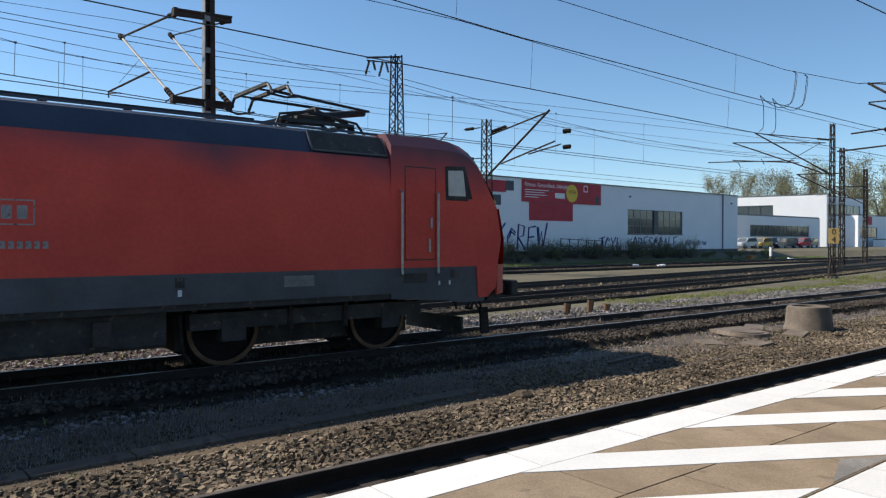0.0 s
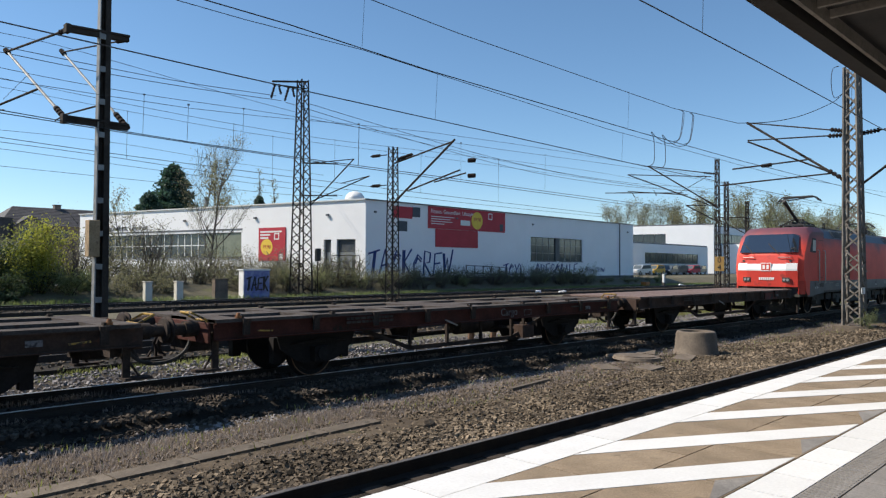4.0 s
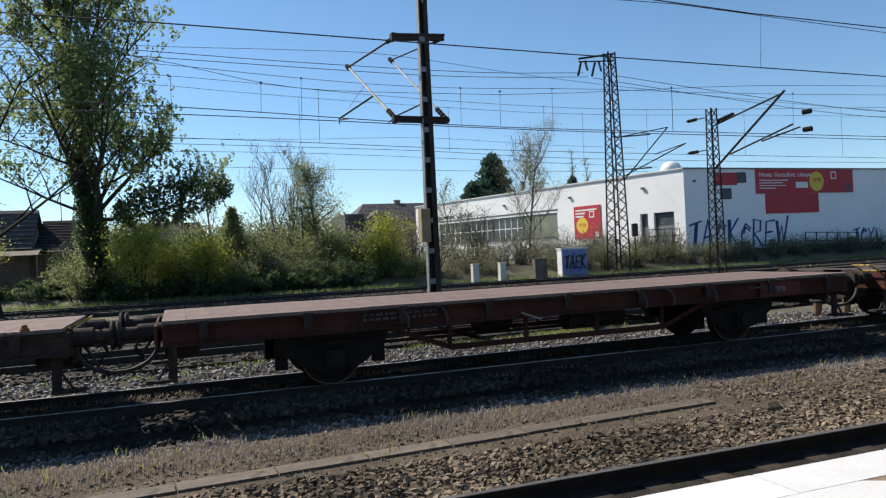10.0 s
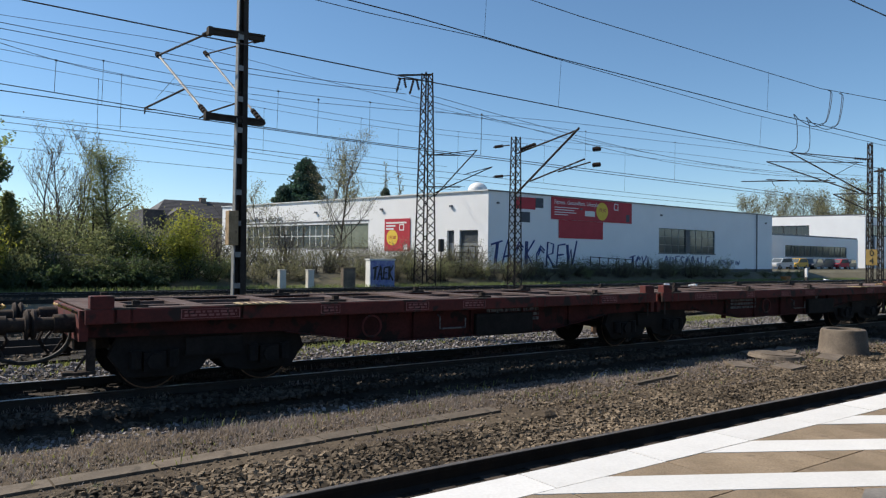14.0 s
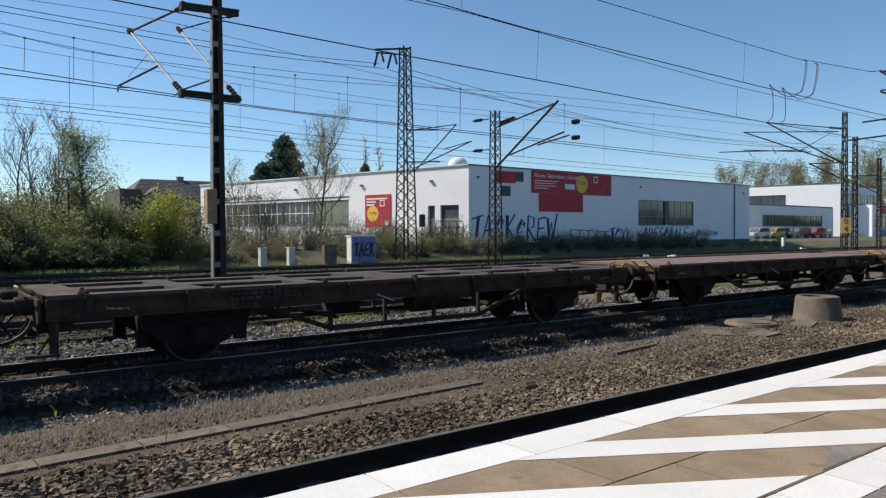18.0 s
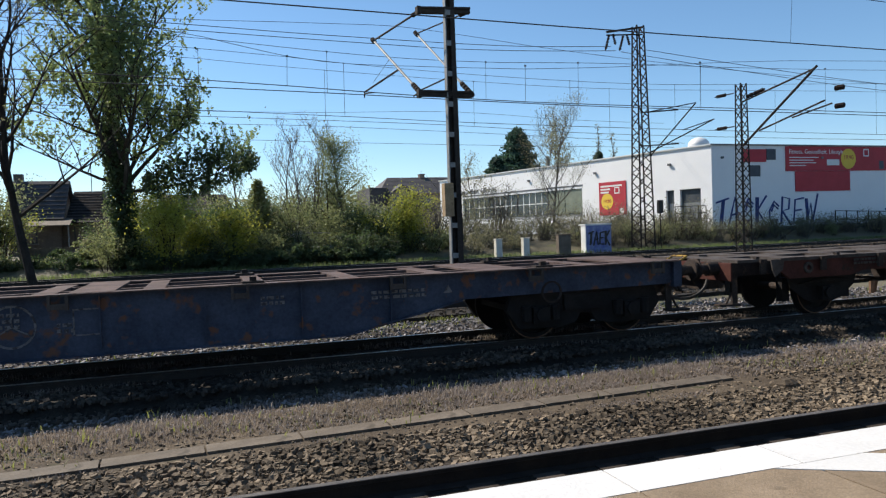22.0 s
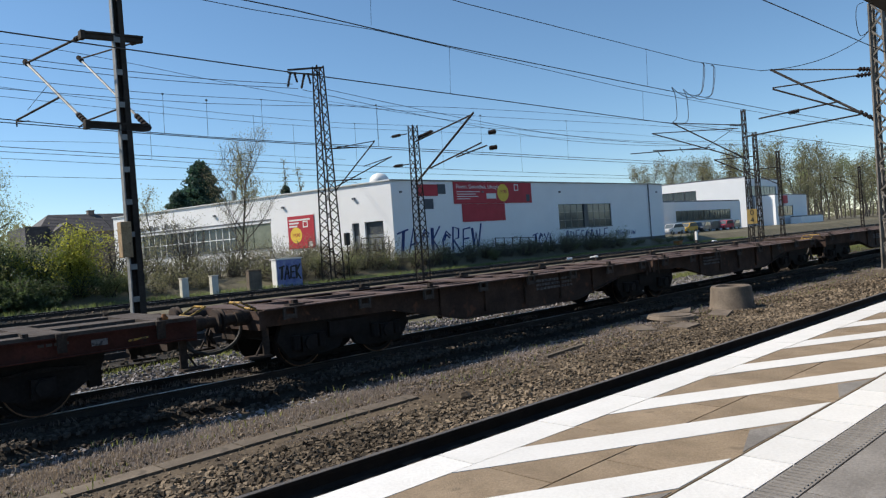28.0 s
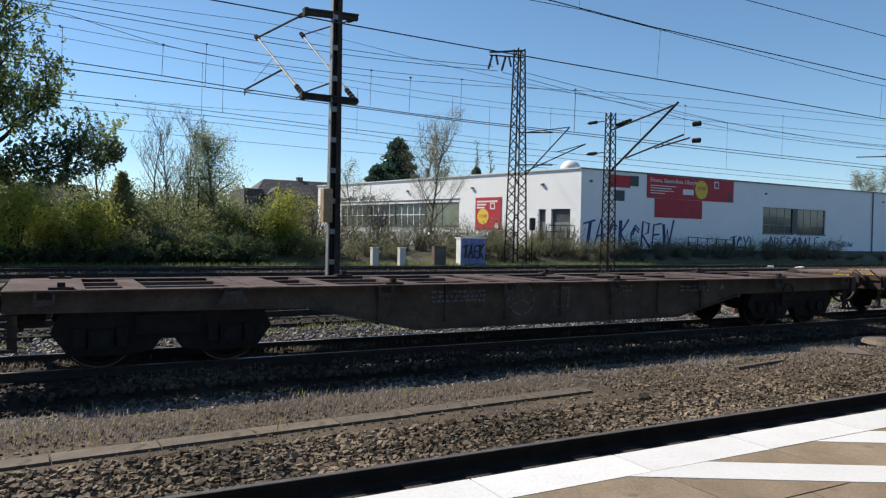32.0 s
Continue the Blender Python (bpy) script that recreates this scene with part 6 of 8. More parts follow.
        part("lifting_frame", Geo().bar((x - 0.7, -0.4, 4.27), (x + 0.1, -0.2, 4.52), 0.05).bar((x - 0.7, 0.4, 4.27), (x + 0.1, 0.2, 4.52), 0.05).bar((x + 0.7, -0.4, 4.27), (x + 0.1, -0.2, 4.52), 0.05).bar((x + 0.7, 0.4, 4.27), (x + 0.1, 0.2, 4.52), 0.05).bar((x + 0.1, -0.3, 4.52), (x + 0.1, 0.3, 4.52), 0.09), M["black"], b)
        gh = Geo()
        for d in (-0.18, 0.18):
            gh.tube([(head[0] + d, -0.95, head[1] - 0.16), (head[0] + d, -0.75, head[1] + 0.03), (head[0] + d, 0.75, head[1] + 0.03), (head[0] + d, 0.95, head[1] - 0.16)], 0.03, 6)
        gh.bar((head[0] - 0.18, 0.4, head[1]), (head[0] + 0.18, 0.4, head[1]), 0.03).bar((head[0] - 0.18, -0.4, head[1]), (head[0] + 0.18, -0.4, head[1]), 0.03)
        part("collector_head", gh, M["panto"], b)
        for d in (-0.18, 0.18):
            part("carbon_strip", Geo().box(head[0] + d - 0.03, -0.7, head[1] + 0.05, head[0] + d + 0.03, 0.7, head[1] + 0.08), M["black"], b)
        for s in (-1, 1):
            part("end_horn", Geo().tube([(head[0] - 0.3, s * 0.95, head[1] - 0.16), (head[0], s * 1.05, head[1] - 0.22), (head[0] + 0.3, s * 0.95, head[1] - 0.16)], 0.02, 6), M["panto"], b)
        part("air_pipe", Geo().tube([(x - 0.9, -0.62, 4.05), (x - 0.8, -0.6, 4.3), (x - 0.2, -0.45, 4.42), (x + 0.4, -0.3, 4.4), (x + 0.8, -0.55, 4.28), (x + 0.95, -0.6, 4.05)], 0.025, 6), M["panto"], b)
        part("base_spring", Geo().cyl((x - 0.3, 0.2, 4.34), (x + 0.5, 0.2, 4.36), 0.07, 8).cyl((x - 0.3, -0.2, 4.34), (x + 0.5, -0.2, 4.36), 0.07, 8), M["black"], b)
    pantograph(-5.35, True, 1)
    pantograph(5.35, False, -1)
    gr = Geo()
    for x in (-3.6, -2.2, -0.6, 0.9, 2.1):
        insulator(gr, (x, -0.3, 4.02), (x, -0.3, 4.2), 0.07)
    part("roof_insulator", gr, M["insulator"], lo)
    part("roof_busbar", Geo().cyl((-4.6, -0.3, 4.2), (4.2, -0.3, 4.2), 0.02, 6), M["wire"], lo)
    return lo

G1, G2 = "two-axle flat wagons in the freight train", "container wagons in the freight train"
OFF = [0.0, 14.11, 27.97, 41.6, 55.5, 69.15, 82.5, 96.7, 110.35, 136.6, 150.5, 164.2, 177.8, 196.85, 210.9, 229.95, 249.35, 275.8, 289.35, 303.35, 323.0]
TRAIN = [(locomotive(), 9.5)]
KIT = [
    ("flat", "red-brown two-axle flat wagon with a bare plank deck", "wagon_brown", "plain", 1, (3.4, 1.3, "wagon_fresh"), False),
    ("flat", "rusty red flat wagon with slotted deck and yellow levers", "wagon_red", "slots", 2, None, True),
    ("flat", "brown flat wagon with a slotted deck and side pockets", "wagon_brown", "slots", 1, None, True),
    ("flat", "long flat wagon with pinkish worn plank deck", "wagon_brown", "plain", 1, (-1.2, 0.9, "wagon_red"), True),
    ("flat", "brown flat wagon with rusty plank deck and truss rods", "wagon_brown", "plain", 1, (1.9, 0.35, "wagon_fresh"), True),
    ("flat", "red flat wagon with slotted deck and orange lugs", "wagon_red", "slots", 2, (3.0, 0.9, "wagon_fresh"), True),
    ("flat", "brown flat wagon with a level grey-red deck", "wagon_red", "plain", 1, (4.2, 1.0, "wagon_fresh"), False),
    ("flat", "weathered flat wagon with ribbed reddish deck", "wagon_brown", "plain", 1, None, True),
    ("art", "red articulated container wagon with striped end plates", "wagon_fresh", True, 0.55, None, False),
    ("flat", "brown flat wagon with a bright red side panel", "wagon_brown", "plain", 1, (3.6, 1.1, "wagon_fresh"), True),
    ("flat", "flat wagon with dusty pink plank deck", "wagon_brown", "plain", 1, (3.2, 0.7, "wagon_fresh"), True),
    ("flat", "sooty dark flat wagon with slotted deck", "wagon_brown", "slots", 2, None, True),
    ("box", "dark brown fish-belly container wagon with a rubbed circle", "wagon_brown", 2.8, 0, None, False),
    ("flat", "low red-brown spine wagon with open deck ladder", "wagon_red", "spine", 0, (0.9, 0.5, "wagon_fresh"), False),
    ("box", "dark blue fish-belly container wagon with faded lettering", "wagon_blue", -1.8, 0, None, True),
    ("box", "sooty brown fish-belly container wagon with yellow rails", "wagon_brown", 0, 0, None, True),
    ("art", "dark articulated container wagon on a shared middle bogie", "wagon_brown", False, 0.42, None, False),
    ("flat", "low red flat wagon with slotted deck and yellow rails", "wagon_red", "slots", 2, (-0.6, 1.2, "wagon_fresh"), True),
    ("flat", "flat wagon with clean reddish plank deck", "wagon_brown", "plain", 1, None, True),
    ("box", "tan weathered fish-belly container wagon with label plate", "wagon_tan", -0.9, 0, None, True),
]
for i, (kind, label, mt, a, b, patch, yel) in enumerate(KIT):
    L = OFF[i + 1] - OFF[i]
    if kind == "flat":
        w = flat_wagon(label, L, M[mt], a, G1, b, patch=(patch[0], patch[1], M[patch[2]]) if patch else None, yellow=yel)
    elif kind == "box":
        w = container_wagon(label, L, M[mt], G2, mark=a, yellow=yel, top={"wagon_tan": 1.155, "wagon_blue": 1.26}.get(mt, 1.24))
    else:
        w = articulated_wagon(label, L, M[mt], G2, low=b, stripes=a, top=1.26 if a else 1.155)
    if i == 1:
        writing("Cargo", 0.25, M["stencil"], w, pose(1.3, -1.392, 1.03, 90, 0, 0))
        part("stencil_frame", Geo().box(1.88, -1.392, 0.93, 1.89, -1.386, 1.07).box(2.15, -1.392, 0.93, 2.16, -1.386, 1.07).box(1.89, -1.392, 1.06, 2.15, -1.386, 1.07).box(1.89, -1.392, 0.93, 2.15, -1.386, 0.94), M["stencil"], w)
        part("box_locker", Geo().box(1.95, -1.3, 0.36, 2.4, -1.0, 0.68), M["wagon_brown"], w, "small dark brown locker box", bevel=0.015)
        part("locker_hanger", Geo().box(2.1, -1.2, 0.66, 2.16, -1.14, 0.9), M["grime"], w)
    TRAIN.append((w, -(OFF[i] + OFF[i + 1]) / 2))

# travel of the coupling behind the locomotive: seconds, metres along the track
TRAVEL = [(0.0, -8.63), (3.0, 22.6), (6.0, 54.12), (9.0, 85.45), (12.0, 116.95), (16.0, 158.29), (20.0, 199.17), (24.0, 240.39), (28.0, 281.2), (32.0, 321.78)]
def travel(t):
    return float(np.interp(t, [r[0] for r in TRAVEL], [r[1] for r in TRAVEL]))
def motions():
    for w, off in TRAIN:
        walk(w, [(t, pose(s + off, TRAIN_Y, 0)) for t, s in TRAVEL])
    offs = {w: off for w, off in TRAIN}
    for ax, w, x, r in TURNING:
        step = 2 / FPS
        seen = [k * step for k in range(int(32 / step) + 1) if -6 < travel(k * step) + offs[w] + x < 42]
        if len(seen) < 2:
            walk(ax, [(0.0, pose(x, 0, r)), (32.0, pose(x, 0, r))])
            continue
        turn = lambda t: pose(x, 0, r, 0, math.degrees((travel(t) - travel(seen[0])) / r) % 360, 0)
        rows = [(t, turn(t)) for t in seen]
        if seen[0] > 0.05:
            rows = [(0.0, rows[0][1])] + rows
        if seen[-1] < 31.95:
            rows.append((32.0, rows[-1][1]))
        walk(ax, rows)

# ---- buildings ----
def wall_panel(g, L, H, t, holes):
    """A wall along +x from 0 to L, thickness t towards +y, with rectangular holes (x0, x1, z0, z1), in one piece."""
    xs = sorted({0.0, L, *(h[0] for h in holes), *(h[1] for h in holes)})
    zs = sorted({0.0, H, *(h[2] for h in holes), *(h[3] for h in holes)})
    solid = lambda i, k: 0 <= i < len(xs) - 1 and 0 <= k < len(zs) - 1 and not any(h[0] <= (xs[i] + xs[i + 1]) / 2 <= h[1] and h[2] <= (zs[k] + zs[k + 1]) / 2 <= h[3] for h in holes)
    index = {}
    def at(i, k, y):
        if (i, k, y) not in index:
            index[i, k, y] = len(g.v)
            g.v.append((xs[i], t * y, zs[k]))
        return index[i, k, y]
    for i in range(len(xs) - 1):
        for k in range(len(zs) - 1):
            if not solid(i, k):
                continue
            for y in (0, 1):
                g.f.append((at(i, k, y), at(i + 1, k, y), at(i + 1, k + 1, y), at(i, k + 1, y)))
            for di, dk, p0, p1 in ((-1, 0, (i, k), (i, k + 1)), (1, 0, (i + 1, k), (i + 1, k + 1)), (0, -1, (i, k), (i + 1, k)), (0, 1, (i, k + 1), (i + 1, k + 1))):
                if not solid(i + di, k + dk):
                    g.f.append((at(*p0, 0), at(*p1, 0), at(*p1, 1), at(*p0, 1)))
    return g
def window_unit(parent, m, w, h, cols, rows, name="window", bar=0.05, depth=0.12, group="", fm="frame"):
    """A framed window with its panes, in the plane of x and z."""
    wd = part(name, Geo().box(0, depth - 0.02, 0, w, depth + 0.04, 0.07).box(0, depth - 0.02, h - 0.07, w, depth + 0.04, h).box(0, depth - 0.02, 0.07, 0.07, depth + 0.04, h - 0.07).box(w - 0.07, depth - 0.02, 0.07, w, depth + 0.04, h - 0.07), M["frame"], parent, "dark metal window frame", at=m)
    for i in range(1, cols):
        part("mullion", Geo().box(i * w / cols - bar / 2, depth - 0.01, 0.07, i * w / cols + bar / 2, depth + 0.03, h - 0.07), M[fm], wd)
    for i in range(1, rows):
        part("transom", Geo().box(0.07, depth - 0.005, i * h / rows - bar / 2, w - 0.07, depth + 0.025, i * h / rows + bar / 2), M[fm], wd)
    for i in range(cols):
        part("pane", Geo().box(i * w / cols + 0.02, depth + 0.012, 0.05, (i + 1) * w / cols - 0.02, depth + 0.02, h - 0.05), M["win_glass"], wd)
    part("sill", Geo().box(-0.1, -0.08, -0.09, w + 0.1, depth, -0.005), M["trim"], wd)
    return wd

B0 = 0.75                                   # floor level of the white hall
CX, CY = 37.8, 46.5
HH = 7.72 - B0
right_turn = math.degrees(math.atan2(48.3 - 46.5, 84.2 - 37.8))
left_turn = math.degrees(math.atan2(CY - 84.28, CX - 28.0))
LR, LL = math.hypot(46.4, 1.8), math.hypot(9.8, 37.78)
b = thing("white_hall", "flat-roofed white rendered hall with graffiti on one side", "building", pose(0, 0, 0))
mr = pose(CX, CY, B0, 0, 0, right_turn)
ml = pose(28.0, 84.28, B0, 0, 0, left_turn)
holes = [(23.5, 33.9, 2.1, 4.68), (3.65, 4.9, 4.5, 5.4)]
part("wall", wall_panel(Geo(), LR, HH, 0.4, holes), M["plaster"], b, "shaded white rendered wall", at=mr)
lx = lambda s: LL - s                       # distance from the near corner to this wall's own axis
lholes = [(lx(34.1), lx(14.3), 2.2, 4.55), (lx(12.9), lx(12.3), 0.0, 0.0), (lx(4.45), lx(3.65), 0.1, 3.7), (lx(3.05), lx(1.05), 0.1, 3.7)]
lholes = [h for h in lholes if h[3] > 0]
part("wall", wall_panel(Geo(), LL - 0.002, HH, 0.4, lholes), M["plaster"], b, "sunlit white rendered wall", at=ml)
part("wall", Geo().box(28.5, 84.4, B0, 84.0, 84.8, B0 + HH).box(83.6, 48.8, B0, 84.0, 84.3, B0 + HH), M["plaster"], b)
part("roof", Geo().prism([(38.2, 47.0), (83.6, 48.8), (83.6, 84.3), (28.9, 84.3)], "z", B0 + HH - 0.5, B0 + HH - 0.3), M["trim"], b)
part("parapet_cap", Geo().box(-0.12, -0.12, HH, LR + 0.1, 0.45, HH + 0.1), M["trim"], b, "dark metal parapet cap", at=mr)
part("parapet_cap", Geo().box(-0.1, -0.12, HH + 0.003, LL + 0.1, 0.45, HH + 0.1), M["white"], b, "pale parapet cap", at=ml)
part("plinth", Geo().box(0.05, -0.06, -0.6, LR, 0.1, 0.42), M["plinth"], b, "dark base strip", at=mr)
part("plinth", Geo().box(0.05, -0.06, -0.6, LL - 0.05, 0.1, 0.3), M["plinth"], b, at=ml)
win = part("window_band", Geo().box(23.4, 0.24, 2.0, 34.0, 0.4, 2.08), M["frame"], b, at=mr)
for k in range(2):
    window_unit(b, mr @ pose(23.5 + k * 5.6, 0, 2.1), 4.8, 2.58, 4, 3, bar=0.07, fm="galv")
part("window_pier", Geo().box(28.28, 0.02, 2.1, 29.12, 0.3, 4.68), M["frame"], b, "dark panel between windows", at=mr)
part("vent_panel", Geo().box(3.65, 0.05, 4.5, 4.9, 0.15, 5.4), M["dark_panel"], b, "dark blue panel", at=mr)
part("downpipe", Geo().cyl((42.7, -0.1, 0.3), (42.7, -0.1, HH), 0.07, 8), M["trim"], b, at=mr)
for x in (1.0, 11.4, 23.8, 44.8):
    part("wall_lamp", Geo().box(x - 0.1, -0.16, 5.92, x + 0.1, 0, 6.08), M["trim"], b, at=mr)
for s in (4.0, 12.5, 22.0):
    part("wall_lamp", Geo().box(lx(s) - 0.13, -0.18, 5.72, lx(s) + 0.13, 0, 5.9), M["trim"], b, at=ml)
for k in range(4):
    window_unit(b, ml @ pose(lx(34.1) + k * 4.95, 0, 2.2), 4.85, 2.35, 5, 2, bar=0.09, depth=0.2, fm="white")
for k in range(2):
    part("frosted_panel", Geo().box(lx(19.15) + k * 2.42, 0.1, 2.26, lx(19.15) + k * 2.42 + 2.32, 0.16, 4.5), M["frosted"], b, "dull green frosted pane", at=ml)
for a0, a1 in ((lx(4.45), lx(3.65)), (lx(3.05), lx(1.05))):
    d = part("door", Geo().box(a0 + 0.04, 0.2, 0.1, a1 - 0.04, 0.28, 3.66), M["frame"], b, "dark glazed entrance door", at=ml)
    part("door_pane", Geo().box(a0 + 0.2, 0.185, 0.4, a1 - 0.2, 0.2, 2.6), M["door_glass"], d)
part("wall_line", Geo().box(lx(34.2), -0.03, 4.75, lx(14.2), 0.0, 4.9), M["trim"], b, "grey strip above the windows", at=ml)
part("dome_light", Geo().loft([[(r * math.cos(6.2832 * i / 18), r * math.sin(6.2832 * i / 18), z) for i in range(18)] for r, z in ((0.86, 0), (0.86, 0.95), (0.8, 1.15), (0.56, 1.42), (0.2, 1.55))]), M["white"], b, "pale round roof light", smooth=True, at=pose(39.4, 50.0, B0 + HH - 0.5))
part("duct", Geo().box(0, 0, 0, 0.25, 0.25, 1.2), M["trim"], b, at=pose(33.5, 66, B0 + HH))
writing("Gesundheit. Lifestyle.", 0.86, M["black"], b, ml @ pose(lx(31.2), -0.03, 5.3, 90, 0, 0), "lettering", 0.01)

def banner(label, m, w, h, style):
    bn = thing("banner", label, "banner", m, group="red banners on the hall")
    part("sheet", Geo().box(0, -0.06, 0, w, -0.02, h), M["sign_red"], bn)
    if style == "wide":
        writing("Fitness. Gesundheit. Lifestyle.", 0.52, M["white"], bn, pose(0.35, -0.066, h - 0.45, 90, 0, 0), align="LEFT")
        for k, wd in enumerate((3.2, 2.6, 2.9, 1.8)):
            part("text_bar", Geo().box(0.4, -0.066, h - 0.95 - k * 0.22, 0.4 + wd, -0.06, h - 0.88 - k * 0.22), M["white"], bn)
        part("white_tag", Geo().box(4.5, -0.066, 0.45, 5.9, -0.06, 0.95), M["white"], bn)
        dk = part("yellow_disc", disc_ring(0.001, 0.85, -0.07, -0.06, 28), M["sign_yellow"], bn, at=pose(6.95, 0, 1.0))
        writing("19,90", 0.52, M["sign_red"], dk, pose(0, -0.078, 0.1, 90, 0, 0))
        part("emblem", Geo().box(8.7, -0.066, 1.2, 9.35, -0.06, 1.85), M["white"], bn, "small white square emblem")
        part("emblem_core", Geo().box(8.8, -0.07, 1.3, 9.25, -0.066, 1.75), M["sign_red"], bn)
        part("code_panel", Geo().box(10.55, -0.066, 0.12, 11.1, -0.06, 0.85), M["dark_panel"], bn, "dark square panel")
    if style == "tall":
        for k, wd in enumerate((2.6, 1.2, 1.0)):
            part("text_bar", Geo().box(0.2, -0.066, h - 0.45 - k * 0.28, 0.2 + wd, -0.06, h - 0.3 - k * 0.28), M["white"], bn)
        dk = part("yellow_disc", disc_ring(0.001, 0.72, -0.07, -0.06, 28), M["sign_yellow"], bn, at=pose(1.0, 0, 1.25))
        writing("19,90", 0.45, M["sign_red"], dk, pose(0, -0.078, 0.0, 90, 0, 0))
        part("emblem", Geo().box(1.9, -0.066, 1.9, 2.5, -0.06, 2.5), M["white"], bn, "small white square emblem")
        part("emblem_core", Geo().box(2.0, -0.07, 2.0, 2.4, -0.066, 2.4), M["sign_red"], bn)
        part("code_panel", Geo().box(2.5, -0.066, 0.1, 2.95, -0.06, 0.6), M["white"], bn)
    return bn
banner("wide red advertising banner with yellow price disc on the white wall", mr @ pose(7.47, 0, 4.92), 11.45, 2.02, "wide")
banner("plain lower red banner sheet under the wide one", mr @ pose(8.47, 0, 3.24), 6.1, 1.66, "plain")
banner("small red banner sheet near the wall corner", mr @ pose(3.0, 0, 5.65), 2.45, 1.02, "plain")
banner("tall red advertising banner with yellow disc on the sunlit wall", ml @ pose(lx(12.05), 0, 1.88), 3.25, 3.0, "tall")
part("window_panel", Geo().box(5.5, -0.05, 5.83, 6.45, 0.02, 6.7), M["dark_panel"], b, "dark blue square panel", at=mr)

# sprayed letters on the shaded wall
def graffiti(label, m, strokes, r):
    gr = thing("graffiti", label, "graffiti", m, group="graffiti on the hall")
    for pts in strokes:
        part("stroke", Geo().tube([(x, -0.012, z) for x, z in pts], r, 5), M["graffiti"], gr)
    return gr
GLYPH = {
    "T": [[(0, 0.9), (0.95, 1.08)], [(0.5, 1.0), (0.38, -0.1)], [(0.62, 1.0), (0.52, 0.0)]],
    "A": [[(0, -0.05), (0.42, 1.05), (0.85, -0.02)], [(0.12, 0.36), (0.8, 0.46)], [(0.5, 0.98), (0.7, 0.3)]],
    "C": [[(0.85, 0.8), (0.45, 1.02), (0.1, 0.6), (0.2, 0.12), (0.8, 0.18)], [(0.8, 0.68), (0.45, 0.86), (0.26, 0.55)]],
    "K": [[(0.05, 1.0), (0.12, -0.08)], [(0.2, 1.0), (0.26, 0.0)], [(0.85, 1.05), (0.2, 0.48), (0.95, -0.15)]],
    "R": [[(0.08, -0.05), (0.12, 1.0), (0.7, 0.92), (0.66, 0.52), (0.15, 0.45), (0.9, -0.1)]],
    "E": [[(0.85, 1.0), (0.15, 0.94), (0.1, 0.04), (0.85, 0.02)], [(0.12, 0.5), (0.72, 0.54)]],
    "W": [[(0, 0.95), (0.22, 0.0), (0.46, 0.72), (0.68, -0.02), (1.02, 1.15)], [(0.1, 0.95), (0.28, 0.2)]],
    "S": [[(0.8, 0.9), (0.35, 1.0), (0.12, 0.72), (0.75, 0.38), (0.6, 0.05), (0.05, 0.1)]],
    "L": [[(0.15, 1.0), (0.1, 0.04), (0.85, 0.08)]],
    "O": [[(0.45, 1.0), (0.08, 0.5), (0.45, 0.0), (0.85, 0.5), (0.45, 1.0)], [(0.45, 0.7), (0.36, 0.5), (0.5, 0.32)]],
    "Y": [[(0.05, 1.0), (0.42, 0.5), (0.9, 1.05)], [(0.42, 0.5), (0.35, -0.25)]],
    " ": []}
def word(text, w, h, x=0.0, z=0.0, seed=1):
    r, out = random.Random(seed), []
    for i, ch in enumerate(text):
        k, dz = r.uniform(0.88, 1.08), r.uniform(-0.06, 0.06) * h
        for st in GLYPH[ch]:
            out.append([(x + i * w + u * w * 0.98 + v * 0.1 * w, z + dz + v * h * k) for u, v in st])
    return out
graffiti("large blue sprayed capital letters along the white wall", mr @ pose(0.2, 0, 0.75), word("TACKCREW", 1.32, 2.0), 0.085)
graffiti("smaller blue sprayed scrawl low on the white wall", mr @ pose(18.6, 0, 0.5), word("TCYL  ORESCOALE", 0.95, 1.25, seed=3), 0.062)
graffiti("thin blue sprayed word low on the white wall", mr @ pose(34.5, 0, 0.9), word("CREW TEAM".replace("M", "W"), 0.5, 0.5, seed=5), 0.03)

# second white building further along
B1 = 1.0
def office(label, m, w, d, h, bands, mat="plaster"):
    o = thing("office_building", label, "building", m)
    part("wall", wall_panel(Geo(), w, h, 0.35, [(x, x + n * pw, z, z + ph) for x, z, n, pw, ph in bands]), M[mat], o)
    part("side_wall", Geo().box(0.002, 0.35, 0, 0.35, d, h).box(w - 0.35, 0.35, 0, w - 0.002, d, h).box(0.35, d - 0.35, 0, w - 0.35, d, h), M[mat], o)
    part("roof", Geo().box(0.1, 0.1, h, w - 0.1, d, h + 0.25), M["trim"], o)
    for x, z, n, pw, ph in bands:
        for i in range(n):
            window_unit(o, pose(x + i * pw + 0.03, 0, z), pw - 0.06, ph, 2, 1, bar=0.08)
    return o
office("low white office wing with a long window band", pose(107.0, 61.5, B1, 0, 0, 2.2), 31, 12, 5.3, [(4.4, 2.0, 10, 2.2, 1.8)])
office("raised white office block with a strip of upper windows", pose(144.7, 87.0, B1, 0, 0, -75.5), 20.9, 4, 10.5, [(0.8, 6.7, 4, 2.5, 2.0)])
office("white cubic office block with a dark corner window band", pose(150.05, 66.9, B1, 0, 0, 2.2), 19, 18, 10.2, [(0.4, 6.6, 5, 3.4, 2.1)])
office("white low annex with a window band behind a lattice mast", pose(153.3, 62.2, B1, 0, 0, 2.2), 19, 4.2, 6.3, [(1.2, 1.9, 3, 3.0, 2.1)])
office("low white terrace wall before the offices", pose(158, 59, B1 - 0.6, 0, 0, 2.2), 14, 2.2, 2.0, [])
